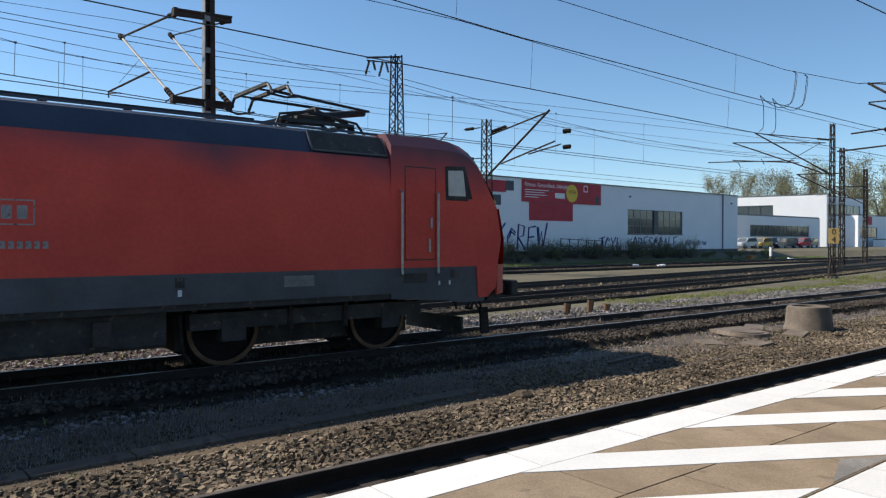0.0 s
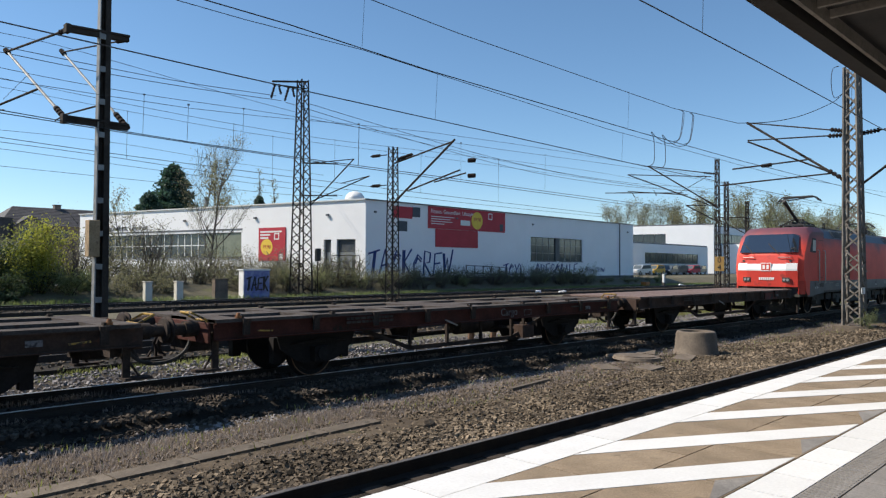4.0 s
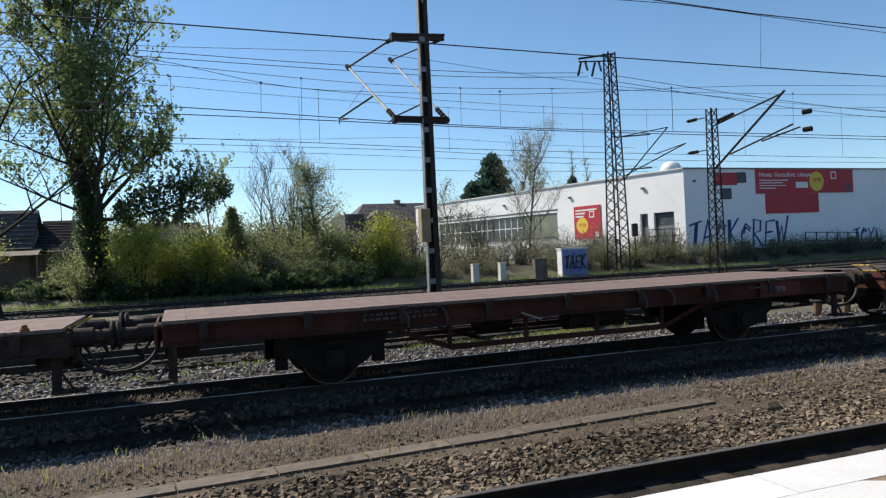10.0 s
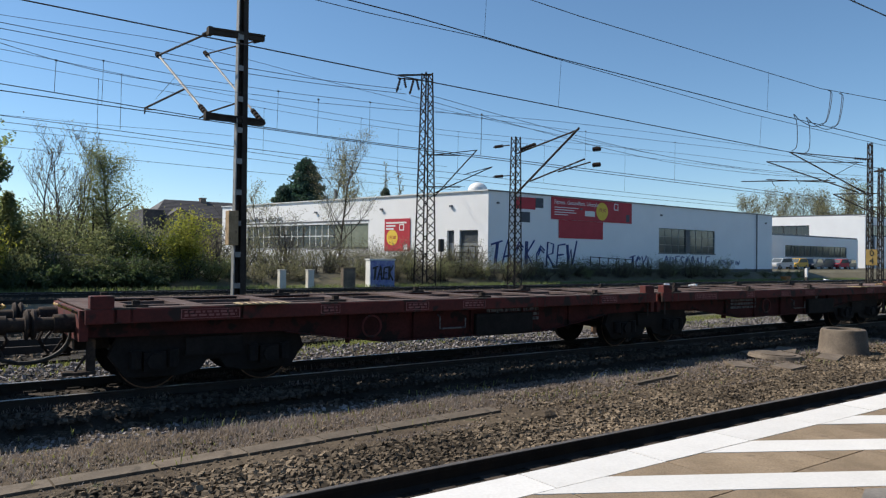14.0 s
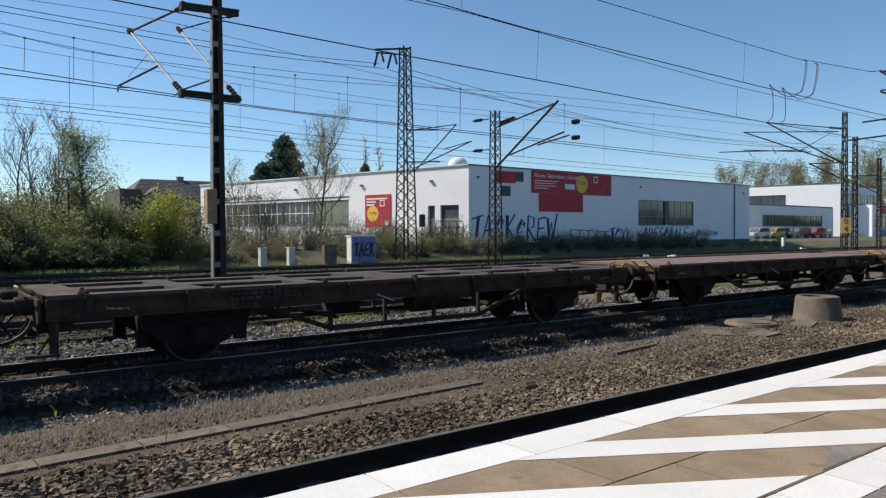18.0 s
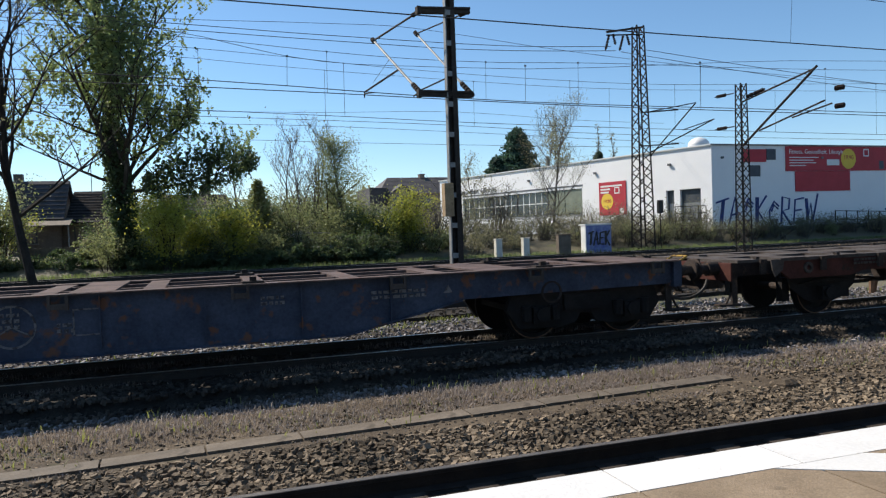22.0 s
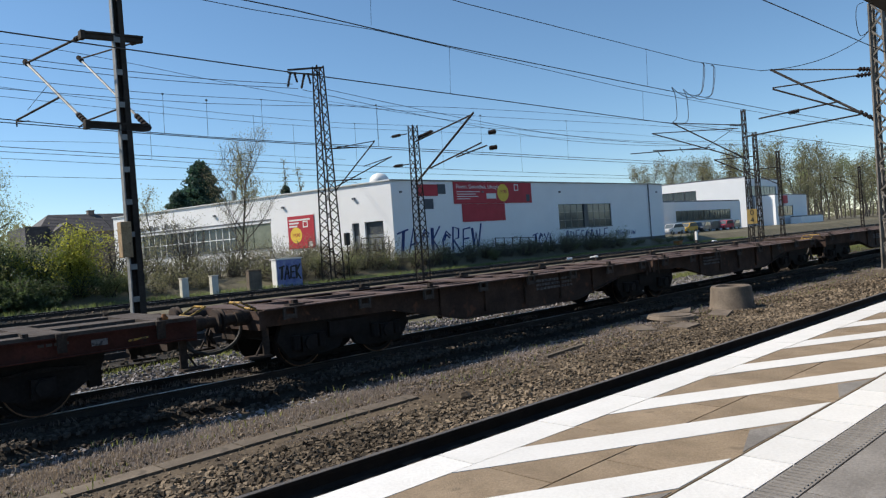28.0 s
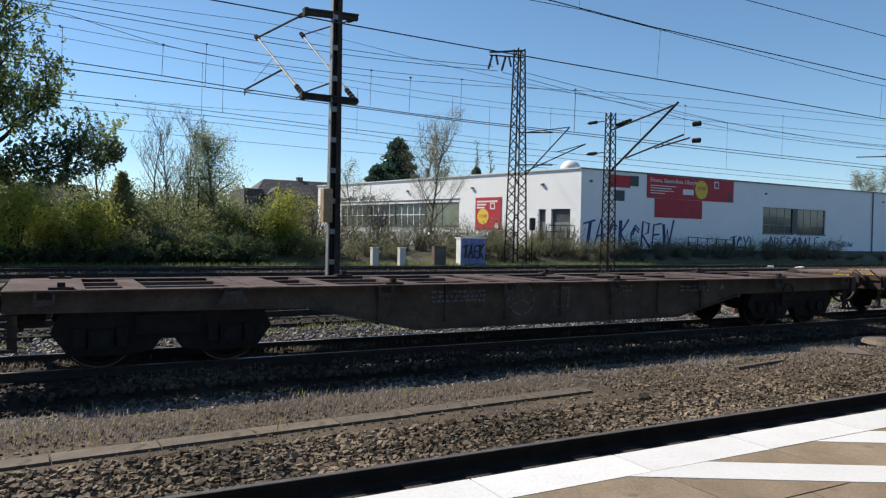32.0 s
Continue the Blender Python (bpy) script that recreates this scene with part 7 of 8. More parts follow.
tagged(part("red_panel", Geo().box(0, 0, 0, 3.0, 0.15, 1.7), M["sign_red"], at=pose(156.9, 62.1, B1 + 4.5, 0, 0, 2.2)), "red square sign on the annex wall", "sign")

# parked cars between the buildings
def parked_car(label, m, paint):
    c = thing("parked_car", label, "car", m, group="parked cars")
    prof = [(-2.1, 0.35), (2.1, 0.35), (2.15, 0.75), (1.9, 0.9), (1.1, 0.98), (0.5, 1.62), (-1.5, 1.68), (-2.0, 1.1), (-2.12, 0.9)]
    part("body", Geo().prism(prof, "y", -0.85, 0.85), paint, c, bevel=0.06)
    part("side_window", Geo().prism([(1.0, 1.0), (0.48, 1.54), (-1.4, 1.58), (-1.8, 1.08)], "y", -0.865, 0.865), M["glass"], c)
    part("windscreen", Geo().quad((1.14, -0.75, 1.0), (1.14, 0.75, 1.0), (0.54, 0.7, 1.58), (0.54, -0.7, 1.58)), M["glass"], c)
    for x in (-1.3, 1.35):
        for s in (-1, 1):
            w = part("wheel", Geo().cyl((x, s * 0.86, 0.32), (x, s * 0.7, 0.32), 0.32, 14), M["black"], c)
            part("rim", Geo().cyl((x, s * 0.87, 0.32), (x, s * 0.85, 0.32), 0.2, 10), M["galv"], w)
    for s in (-1, 1):
        part("headlight", Geo().box(2.0, s * 0.6 - 0.15, 0.68, 2.16, s * 0.6 + 0.15, 0.82), M["white"], c)
        part("tail_light", Geo().box(-2.12, s * 0.62 - 0.12, 0.7, -2.0, s * 0.62 + 0.12, 0.88), M["sign_red"], c)
    return c
car_silver = material("silver_car_paint", (0.5, 0.52, 0.54), (0.58, 0.6, 0.62), rough=0.3, metal=0.3, scale=2, fine=10, bump=0)
car_dark = material("dark_blue_car_paint", (0.03, 0.035, 0.05), (0.045, 0.05, 0.07), rough=0.3, scale=2, fine=10, bump=0)
for n, (x, y, p_, lb) in enumerate(((103.4, 58.0, car_silver, "silver parked car beside the white hall"), (108.4, 58.2, M["yellow"], "yellow parked car beside the white hall"), (114.6, 58.8, car_dark, "dark parked car before the office"), (118.2, 59.2, car_dark, "dark parked car in a row before the office"), (122.2, 58.6, M["sign_red"], "red parked car before the office"), (127.4, 59.6, car_dark, "dark parked car near the mast"))):
    parked_car(lb, pose(x, y, 1.0, 0, 0, 176 + 6 * (n % 3)), p_)

# houses behind the trees
def house(label, m, w, d, eave, ridge):
    h = thing("house", label, "house", m)
    part("wall", Geo().box(0, 0, 0, w, d, eave), M["brick"], h)
    part("gable", Geo().prism([(0, eave), (d, eave), (d / 2, ridge - 0.1)], "x", 0.02, w - 0.02), M["brick"], h)
    for s in (0, 1):
        y0, y1 = (-0.5, d / 2) if s == 0 else (d + 0.5, d / 2)
        slope = part("roof", Geo().quad((-0.5, y0, eave - 0.2), (w + 0.5, y0, eave - 0.2), (w + 0.5, y1, ridge), (-0.5, y1, ridge)).quad((-0.5, y0, eave - 0.05), (w + 0.5, y0, eave - 0.05), (w + 0.5, y1, ridge + 0.15), (-0.5, y1, ridge + 0.15)), M["roof_tile"], h, "dark tiled roof slope")
        for k in range(1, 9):
            f = k / 9
            part("tile_course", Geo().bar((-0.5, y0 + (y1 - y0) * f, eave - 0.03 + (ridge + 0.15 - eave) * f), (w + 0.5, y0 + (y1 - y0) * f, eave - 0.03 + (ridge + 0.15 - eave) * f), 0.03), M["roof_tile"], slope)
    part("chimney", Geo().box(w * 0.62, d * 0.45, ridge - 1.2, w * 0.62 + 0.8, d * 0.45 + 0.8, ridge + 1.0), M["brick"], h)
    for x in (w * 0.2, w * 0.6):
        window_unit(h, pose(x, -0.12, 1.6), 1.4, 1.4, 2, 1)
    return h
def hipped_house(label, m, w, d, eave, ridge, hip):
    """A broad house: hipped roof, low side wing, paler front gable and a chimney."""
    h = thing("house", label, "house", m)
    part("wall", Geo().box(0, 0, 0, w, d, eave), M["brick"], h)
    lo = [(-0.4, -0.4, eave), (w + 0.4, -0.4, eave), (w + 0.4, d + 0.4, eave), (-0.4, d + 0.4, eave)]
    hi = [(hip, d / 2 - 0.05, ridge), (w - 0.3, d / 2 - 0.05, ridge), (w - 0.3, d / 2 + 0.05, ridge), (hip, d / 2 + 0.05, ridge)]
    rf = part("roof", Geo().loft([lo, hi]), M["house_roof"], h, "dark hipped tile roof")
    for k in range(1, 12):
        f = k / 12
        part("tile_course", Geo().bar((-0.4 + (hip + 0.4) * f, -0.4 + (d / 2 + 0.35) * f, eave + (ridge - eave) * f), (w + 0.4 - 0.7 * f, -0.4 + (d / 2 + 0.35) * f, eave + (ridge - eave) * f), 0.05), M["house_roof"], rf)
    part("side_wing", Geo().box(-1.6, -0.6, 0, 0.9, d - 1, eave + 0.75), M["house_roof"], h, "dark flat side wing")
    gb = part("front_gable", Geo().prism([(0.9, 0), (4.2, 0), (4.2, eave - 0.3), (2.55, eave + 0.9), (0.9, eave - 0.3)], "y", -1.2, 2.5), M["gable"], h, "paler gabled front")
    part("gable_roof", Geo().prism([(0.7, eave - 0.4), (2.55, eave + 0.95), (4.4, eave - 0.4), (4.4, eave - 0.25), (2.55, eave + 1.1), (0.7, eave - 0.25)], "y", -1.4, 2.6), M["house_roof"], gb)
    for x in (1.3, 5.4, 8.4):
        window_unit(h, pose(x, -1.36 if x < 4 else -0.15, eave - 1.7), 1.5, 1.3, 2, 1, fm="white")
    part("chimney", Geo().box(6.6, d / 2 - 0.4, ridge - 1.2, 7.3, d / 2 + 0.4, ridge + 0.35).box(6.55, d / 2 - 0.45, ridge + 0.35, 7.35, d / 2 + 0.45, ridge + 0.45), M["brick"], h)
    return h
hipped_house("broad dark-roofed house behind the bushes", pose(22.1, 91, 1.0), 12.6, 9, 5.7, 8.1, 2.1)
lp = thing("street_lamp", "slim dark street lamp with two short arms", "street lamp", pose(8.35, 50, 0.9))
part("pole", Geo().cyl((0, 0, 0), (0, 0, 4.6), 0.07, 8, 0.045), M["mast"], lp)
for s_ in (-1, 1):
    part("lamp_head", Geo().prism([(0, 4.62), (s_ * 0.18, 4.7), (s_ * 0.62, 4.68), (s_ * 0.6, 4.58), (s_ * 0.15, 4.55)], "y", -0.1, 0.1), M["mast"], lp)
rl = thing("garden_rail", "pale curved garden rail among the bushes", "railing", pose(6.4, 46.2, 1.0))
part("rail", Geo().tube([(-1.2, 0, 0.75), (-0.9, 0, 0.95), (0, 0, 1.0), (1.2, 0, 0.95), (1.5, 0, 0.9)], 0.05, 6), M["galv"], rl)
for x_ in (-1.1, 0.1, 1.4):
    part("post", Geo().cyl((x_, 0, -0.3), (x_, 0, 0.95), 0.04, 6), M["galv"], rl)
gh = thing("house", "dark steep-roofed garden house with a lower striped-roof annexe", "house", pose(-13.3, 59.0, 0.9))
part("wall", Geo().box(0.1, 0, 0, 3.5, 6.0, 3.0), M["brick"], gh)
slope = part("roof", Geo().prism([(-0.4, 2.75), (2.9, 5.75), (3.1, 5.75), (6.4, 2.75), (6.2, 2.75), (3.0, 5.6), (-0.2, 2.75)], "x", -0.2, 3.75), M["house_roof"], gh, "steep dark tiled roof")
for k in range(1, 9):
    part("tile_course", Geo().bar((-0.2, -0.4 + 3.3 * k / 9, 2.79 + 3.0 * k / 9), (3.75, -0.4 + 3.3 * k / 9, 2.79 + 3.0 * k / 9), 0.05), M["house_roof"], slope)
part("gable", Geo().prism([(0.1, 3.0), (5.9, 3.0), (3.0, 5.5)], "x", 0.15, 3.45), M["brick"], gh)
part("chimney", Geo().box(-0.1, 3.0, 4.6, 0.5, 3.6, 6.3), M["brick"], gh)
an = part("annexe", Geo().box(3.52, 0.3, 0, 6.6, 6.0, 2.6), M["brick"], gh)
slope = part("annexe_roof", Geo().prism([(-0.4, 2.45), (4.4, 5.0), (4.5, 4.85), (-0.2, 2.35)], "x", 3.8, 6.3), M["roof_tile"], gh, "sunlit striped roof slope")
for k in range(1, 11):
    part("tile_course", Geo().box(3.8, -0.4 + 4.8 * k / 11, 2.5 + 2.55 * k / 11, 6.3, -0.35 + 4.8 * k / 11, 2.57 + 2.55 * k / 11), M["house_roof"], slope)
part("annexe_gable", Geo().prism([(6.3, 2.4), (6.3, 4.8), (7.2, 2.4)], "y", 0.3, 4.4), M["house_roof"], gh)
part("awning", Geo().prism([(-1.6, 2.2), (0.2, 2.75), (0.2, 2.82), (-1.6, 2.27)], "x", 1.4, 4.3), M["concrete"], gh, "pale sheet awning")
for x in (1.4, 4.2):
    part("awning_post", Geo().cyl((x, -1.5, 0), (x, -1.5, 2.25), 0.05, 6), M["galv"], gh)
part("aerial", Geo().cyl((5.1, 4.2, 4.6), (5.1, 4.2, 7.2), 0.03, 6), M["mast"], gh, "thin aerial pole")
for x in (0.5, 4.3):
    window_unit(gh, pose(x, -0.12 + 0.3 * (x > 3), 1.0), 1.4, 1.2, 2, 1)
gf = thing("garden_wall", "low pale garden wall behind the hedge", "wall", pose(-10.6, 49.6, 0.7))
part("wall", Geo().box(0, 0, 0, 4.6, 0.2, 0.85), M["concrete"], gf)
part("coping", Geo().box(-0.04, -0.04, 0.85, 4.64, 0.24, 0.93), M["concrete"], gf)
house("low grey house among the shrubs", pose(-2.4, 64, 0.9, 0, 0, 6), 4.6, 8, 3.0, 4.7)

rl = thing("landing_rail", "thin grey landing rail before the hall doors", "railing", pose(34.3, 46.4, 0.9))
for z_ in (1.1, 1.6, 2.12):
    part("rail", Geo().cyl((0, 0, z_), (2.8, 0, z_), 0.03, 6), M["mast"], rl)
for k in range(5):
    part("post", Geo().cyl((0.7 * k, 0, -0.1), (0.7 * k, 0, 2.12), 0.03, 6), M["mast"], rl)
rl = thing("garden_fence", "dark low post-and-rail fence in the brambles", "fence", pose(49.6, 46.0, 0.8))
for z_ in (0.7, 1.4):
    part("rail", Geo().cyl((0, 0, z_ + 0.1), (6.0, 0, z_ - 0.1), 0.035, 6), M["mast"], rl)
for k in range(6):
    part("post", Geo().cyl((1.2 * k, 0, -0.2), (1.2 * k, 0, 1.55 - 0.04 * k), 0.045, 6), M["mast"], rl)

# ---- trackside objects ----
cb = thing("switch_cabinet", "white trackside cabinet with a graffiti-covered blue front", "cabinet", pose(24.1, 42.2, -0.15))
part("body", Geo().box(0, 0, 0, 1.95, 0.62, 2.0), M["white"], cb, bevel=0.02)
part("lid", Geo().box(-0.05, -0.05, 2.0, 2.0, 0.67, 2.08), M["white"], cb)
fr = part("front", Geo().box(0.06, -0.02, 0.06, 1.93, 0.0, 1.97), material("blue_spray_ground", (0.10, 0.13, 0.36), (0.3, 0.33, 0.5), rough=0.6, scale=2, fine=9, bump=0), cb, "blue sprayed front")
for pts in word("TAEK", 0.42, 0.85, x=0.16):
    part("stroke", Geo().tube([(x, -0.025, z + 0.7) for x, z in pts], 0.06, 5), M["black"], fr)
for x, hgt, wd, mt in ((17.6, 1.3, 0.42, "cream"), (19.5, 1.3, 0.42, "cream"), (22.0, 1.42, 0.42, "concrete")):
    pb = thing("trackside_box", "pale upright trackside box with a flat lid" if mt == "cream" else "brown-grey upright trackside box", "cabinet", pose(x, 42.0, -0.15), group="boxes beside the far track")
    part("body", Geo().box(0, 0, 0, wd if mt == "cream" else 0.9, 0.4, hgt), M[mt], pb, bevel=0.02)
    part("lid", Geo().box(-0.03, -0.03, hgt, (wd if mt == "cream" else 0.9) + 0.03, 0.43, hgt + 0.05), M[mt], pb)
sg = thing("signal_box", "small black signal box on the lattice mast", "signal", pose(29.95, 42.2, 0))
part("post", Geo().cyl((0, 0, -0.2), (0, 0, 2.6), 0.035, 8), M["mast"], sg)
part("case", Geo().box(-0.16, -0.15, 2.5, 0.18, 0.15, 3.4), M["black"], sg, bevel=0.03)

bl = thing("concrete_ring", "round weathered concrete shaft ring standing on gravel", "concrete ring", pose(19.0, 8.95, -0.24))
g = Geo()
n = 36
rings = [[(r * math.cos(6.2832 * i / n), r * math.sin(6.2832 * i / n), z) for i in range(n)] for r, z in ((0.62, 0.0), (0.58, 0.05), (0.53, 0.55), (0.51, 0.60), (0.47, 0.62), (0.40, 0.61), (0.38, 0.50))]
g.loft(rings)
part("ring_wall", g, M["concrete"], bl, smooth=True)
part("cover", Geo().cyl((0, 0, 0.48), (0, 0, 0.53), 0.40, 24), M["concrete"], bl)
mh = thing("manhole_cover", "flat round concrete cover lying on the gravel", "manhole cover", pose(16.5, 9.35, -0.22, 1.5, 1, 0))
part("frame", Geo().cyl((0, 0, 0), (0, 0, 0.08), 0.62, 28, 0.58), M["concrete"], mh)
part("lid", Geo().cyl((0, 0, 0.08), (0, 0, 0.10), 0.45, 24), M["concrete"], mh)
for x, y, a, s in ((17.6, 8.6, 20, 0.5), (17.0, 10.0, -10, 0.6), (15.2, 8.3, 5, 0.35), (14.5, 9.0, 60, 0.4), (18.0, 9.9, 30, 0.45)):
    sb = thing("stone_slab", "broken flat concrete slab on dry soil", "slab", pose(x, y, -0.22, 2, -2, a), group="broken slabs by the shaft")
    part("slab", Geo().prism([(-s, -0.2), (s * 0.9, -0.25), (s, 0.2), (-s * 0.7, 0.28)], "z", -0.03, 0.03), M["concrete"], sb)
tb = thing("timber_beam", "brown weathered timber half sunk in dry grass", "timber", pose(11.3, 8.75, -0.2, 0, 0, 8))
part("beam", Geo().box(-0.75, -0.05, -0.05, 0.75, 0.05, 0.015), M["trough"], tb)
tf = thing("clod", "dark clump of earth on the gravel edge", "earth clump", pose(7.1, 7.4, -0.2))
part("lump", Geo().loft([[(r * math.cos(6.2832 * i / 9) * (1 + 0.2 * math.sin(i * 2.3)), r * 0.7 * math.sin(6.2832 * i / 9), z) for i in range(9)] for r, z in ((0.22, 0), (0.19, 0.07), (0.09, 0.12))]), M["soil"], tf)

# signal-orange box, marker post and rubble by the far track
ob_ = thing("relay_box", "low orange relay box beside the far rails", "relay box", pose(76.7, 42.4, -0.1, 0, 0, 8))
part("body", Geo().box(-0.6, -0.3, 0, 0.6, 0.3, 0.5), M["orange"], ob_, bevel=0.03)
part("lid", Geo().box(-0.64, -0.34, 0.5, 0.64, 0.34, 0.58), M["orange"], ob_)
part("leg", Geo().box(-0.12, -0.32, -0.1, 0.12, -0.3, 0.25), M["black"], ob_)
mp_ = thing("marker_post", "short white marker post with a black foot", "post", pose(79.6, 41.6, -0.1))
part("post", Geo().box(-0.13, -0.13, 0.5, 0.13, 0.13, 1.5), M["white"], mp_, bevel=0.02)
part("foot", Geo().box(-0.15, -0.15, 0, 0.15, 0.15, 0.5), M["black"], mp_)
for x, y, z in ((50.3, 38.2, 0.2), (52.3, 36.9, 0.2), (82.0, 40.6, 0.2), (83.2, 41.2, 0.25)):
    rb = thing("pale_rock", "pale angular rock lying beside the far track", "rock", pose(x, y, -0.1, 5, 8, 30 * x), group="pale rocks")
    part("rock", Geo().prism([(-0.35, -0.2), (0.3, -0.25), (0.4, 0.15), (-0.2, 0.25)], "z", 0, z), M["plaster"], rb, bevel=0.04)
for x, y, h in ((16.8, 15.4, 0.4), (17.9, 15.4, 0.45), (18.6, 15.3, 0.3)):
    sk = thing("rusty_stump", "short rust-brown stump between the tracks", "stump", pose(x, y, -0.3), group="rusty stumps")
    part("stump", Geo().cyl((0, 0, 0), (0.05, 0, h), 0.09, 7, 0.12), M["tread"], sk)

# ---- loose stones and grass ----
def arrays_to_mesh(name, v, f, mat):
    me = bpy.data.meshes.new(name)
    me.from_pydata(v.tolist(), [], f.tolist())
    me.materials.append(mat)
    return me
nr = np.random.RandomState(5)
CUBE_V = np.array([[x, y, z] for z in (-1, 1) for y in (-1, 1) for x in (-1, 1)], float)
CUBE_F = np.array([(4, 5, 7, 6), (0, 1, 5, 4), (2, 6, 7, 3), (0, 4, 6, 2), (1, 3, 7, 5)])
def stones(name, label, n, x0, x1, y0, y1, z, size, power=1.0, mat="stone", curve=None):
    """Angular stones, denser towards x0."""
    u = nr.rand(n) ** power
    c = np.stack([x0 + (x1 - x0) * u, y0 + (y1 - y0) * nr.rand(n), z + nr.rand(n) * size * 0.5], 1)
    if curve:
        c[:, 1] += np.array([curve(x) for x in c[:, 0]])
    v = CUBE_V[None] * (1 + 0.35 * (nr.rand(n, 8, 1) - 0.5)) + 0.35 * (nr.rand(n, 8, 3) - 0.5)
    v *= (size * (0.45 + 0.55 * nr.rand(n, 1, 1))) * (0.6 + 0.6 * nr.rand(n, 1, 3)) * 0.5
    a, b = nr.rand(n) * 6.283, (nr.rand(n) - 0.5) * 1.6
    ca, sa, cb, sb = np.cos(a), np.sin(a), np.cos(b), np.sin(b)
    R = np.stack([np.stack([ca, -sa * cb, sa * sb], 1), np.stack([sa, ca * cb, -ca * sb], 1), np.stack([0 * a, sb, cb], 1)], 1)
    v = np.einsum("nij,nkj->nki", R, v) + c[:, None]
    f = (CUBE_F[None] + 8 * np.arange(n)[:, None, None]).reshape(-1, 4)
    ob = new(name, arrays_to_mesh(name, v.reshape(-1, 3), f, M[mat]))
    return tagged(ob, label, "gravel", kind="stuff")
stones("gravel", "angular grey-brown ballast stones beside the platform track", 27000, -3, 20, 5.85, 7.42, -0.2, 0.062, 1.0)
stones("gravel", "ballast stones along the platform track further on", 11000, 18, 60, 5.85, 7.9, -0.2, 0.075, 1.4)
stones("gravel", "ballast stones before the passing train, dark with oil and painted-in shade", 9000, -5, 40, 10.55, 11.5, -0.18, 0.066, 1.2, "dark_shade_stone")
stones("gravel", "ballast stones on the track shoulder, dark with oil and painted-in shade", 6000, -5, 40, 10.2, 10.7, -0.32, 0.062, 1.2, "dark_shade_stone")
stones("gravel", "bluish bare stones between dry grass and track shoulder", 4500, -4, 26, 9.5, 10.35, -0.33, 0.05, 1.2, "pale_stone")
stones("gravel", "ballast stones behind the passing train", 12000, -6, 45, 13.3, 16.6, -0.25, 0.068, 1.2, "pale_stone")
stones("gravel", "ballast stones between the train rails, dark with oil and painted-in shade", 5000, -6, 40, 11.7, 13.4, -0.18, 0.06, 1.2, "dark_shade_stone")
stones("gravel", "loose ballast stones strewn over trodden soil", 7000, 7.5, 26, 7.35, 9.3, -0.265, 0.055, 1.1)
stones("gravel", "scattered small stones on the dry soil", 6000, -3, 30, 7.35, 9.0, -0.26, 0.04, 1.0)
stones("gravel", "brown ballast stones on the curving track bed", 6500, -16, 70, -1.9, 1.6, -0.21, 0.085, 1.2, "stone", far_track_y)
stones("gravel", "brown ballast stones on the second curving track bed", 3500, -16, 70, 1.6, 6.4, -0.21, 0.1, 1.2, "stone", far_track_y)
stones("gravel", "ballast stones of the far track", 3500, -12, 110, 36.6, 41.5, -0.06, 0.1, 1.3)

def blades(name, label, n, x0, x1, y0, y1, z, h, mat, power=1.0, patch=0.0, width=0.006, ycurve=None):
    """Thin grass blades as bent triangles, in patches."""
    m = int(n * (2.5 if patch else 1))
    u = nr.rand(m) ** power
    x, y = x0 + (x1 - x0) * u, y0 + (y1 - y0) * nr.rand(m)
    if patch:
        k = np.sin(x * 1.7 + 2 * np.sin(y * 2.1)) + np.sin(y * 3.7 + 1.3 * np.sin(x * 0.9)) + 0.6 * np.sin(x * 5.1 + y * 4.3)
        keep = np.argsort(-(k + nr.rand(m) * 2.2))[:n]
        x, y = x[keep], y[keep]
    n = len(x)
    a = nr.rand(n) * 6.283
    hh = h * (0.4 + 0.8 * nr.rand(n))
    lean = hh * (0.2 + 0.7 * nr.rand(n))
    w = width * (0.7 + 0.8 * nr.rand(n))
    ca, sa = np.cos(a), np.sin(a)
    base = np.stack([x, y, np.full(n, z)], 1)
    side = np.stack([-sa * w, ca * w, 0 * a], 1)
    mid = base + np.stack([ca * lean * 0.35, sa * lean * 0.35, hh * 0.6], 1)
    tip = base + np.stack([ca * lean, sa * lean, hh], 1)
    v = np.stack([base - side, base + side, mid + side * 0.7, mid - side * 0.7, tip], 1).reshape(-1, 3)
    k = 5 * np.arange(n)
    me = bpy.data.meshes.new(name)
    f = [q for i in k.tolist() for q in ((i, i + 1, i + 2, i + 3), (i + 3, i + 2, i + 4))]
    me.from_pydata(v.tolist(), [], f)
    me.materials.append(M[mat])
    return tagged(new(name, me), label, "grass", kind="stuff")
blades("dry_grass", "pale dry grass along the cable trough", 30000, -3, 16, 8.3, 9.5, -0.265, 0.06, "dry_grass", 1.0, 0.0, 0.0045)
blades("dry_grass", "bleached grass tufts above the trodden soil", 9000, -3, 16, 8.25, 9.9, -0.29, 0.075, "pale_grass", 1.0, 1.0, 0.005)
blades("dry_grass", "flattened grey grass at the foot of the track shoulder", 11000, -3, 18, 9.3, 10.1, -0.325, 0.08, "dry_grass", 1.0, 0.6, 0.0045)
blades("green_grass", "thin moss and seedlings beside the trough lids", 6000, -3, 16, 7.38, 7.86, -0.25, 0.035, "dry_grass", 1.0, 0.5, 0.006)
blades("dry_grass", "dry grass further along the track edge", 14000, 14, 40, 8.6, 10.3, -0.3, 0.09, "dry_grass", 1.4, 1.0, 0.008)
blades("dry_grass", "dry weed tufts along the train rails", 3600, -4, 34, 11.4, 11.57, -0.17, 0.085, "dry_grass", 1.2, 1.0, 0.006)
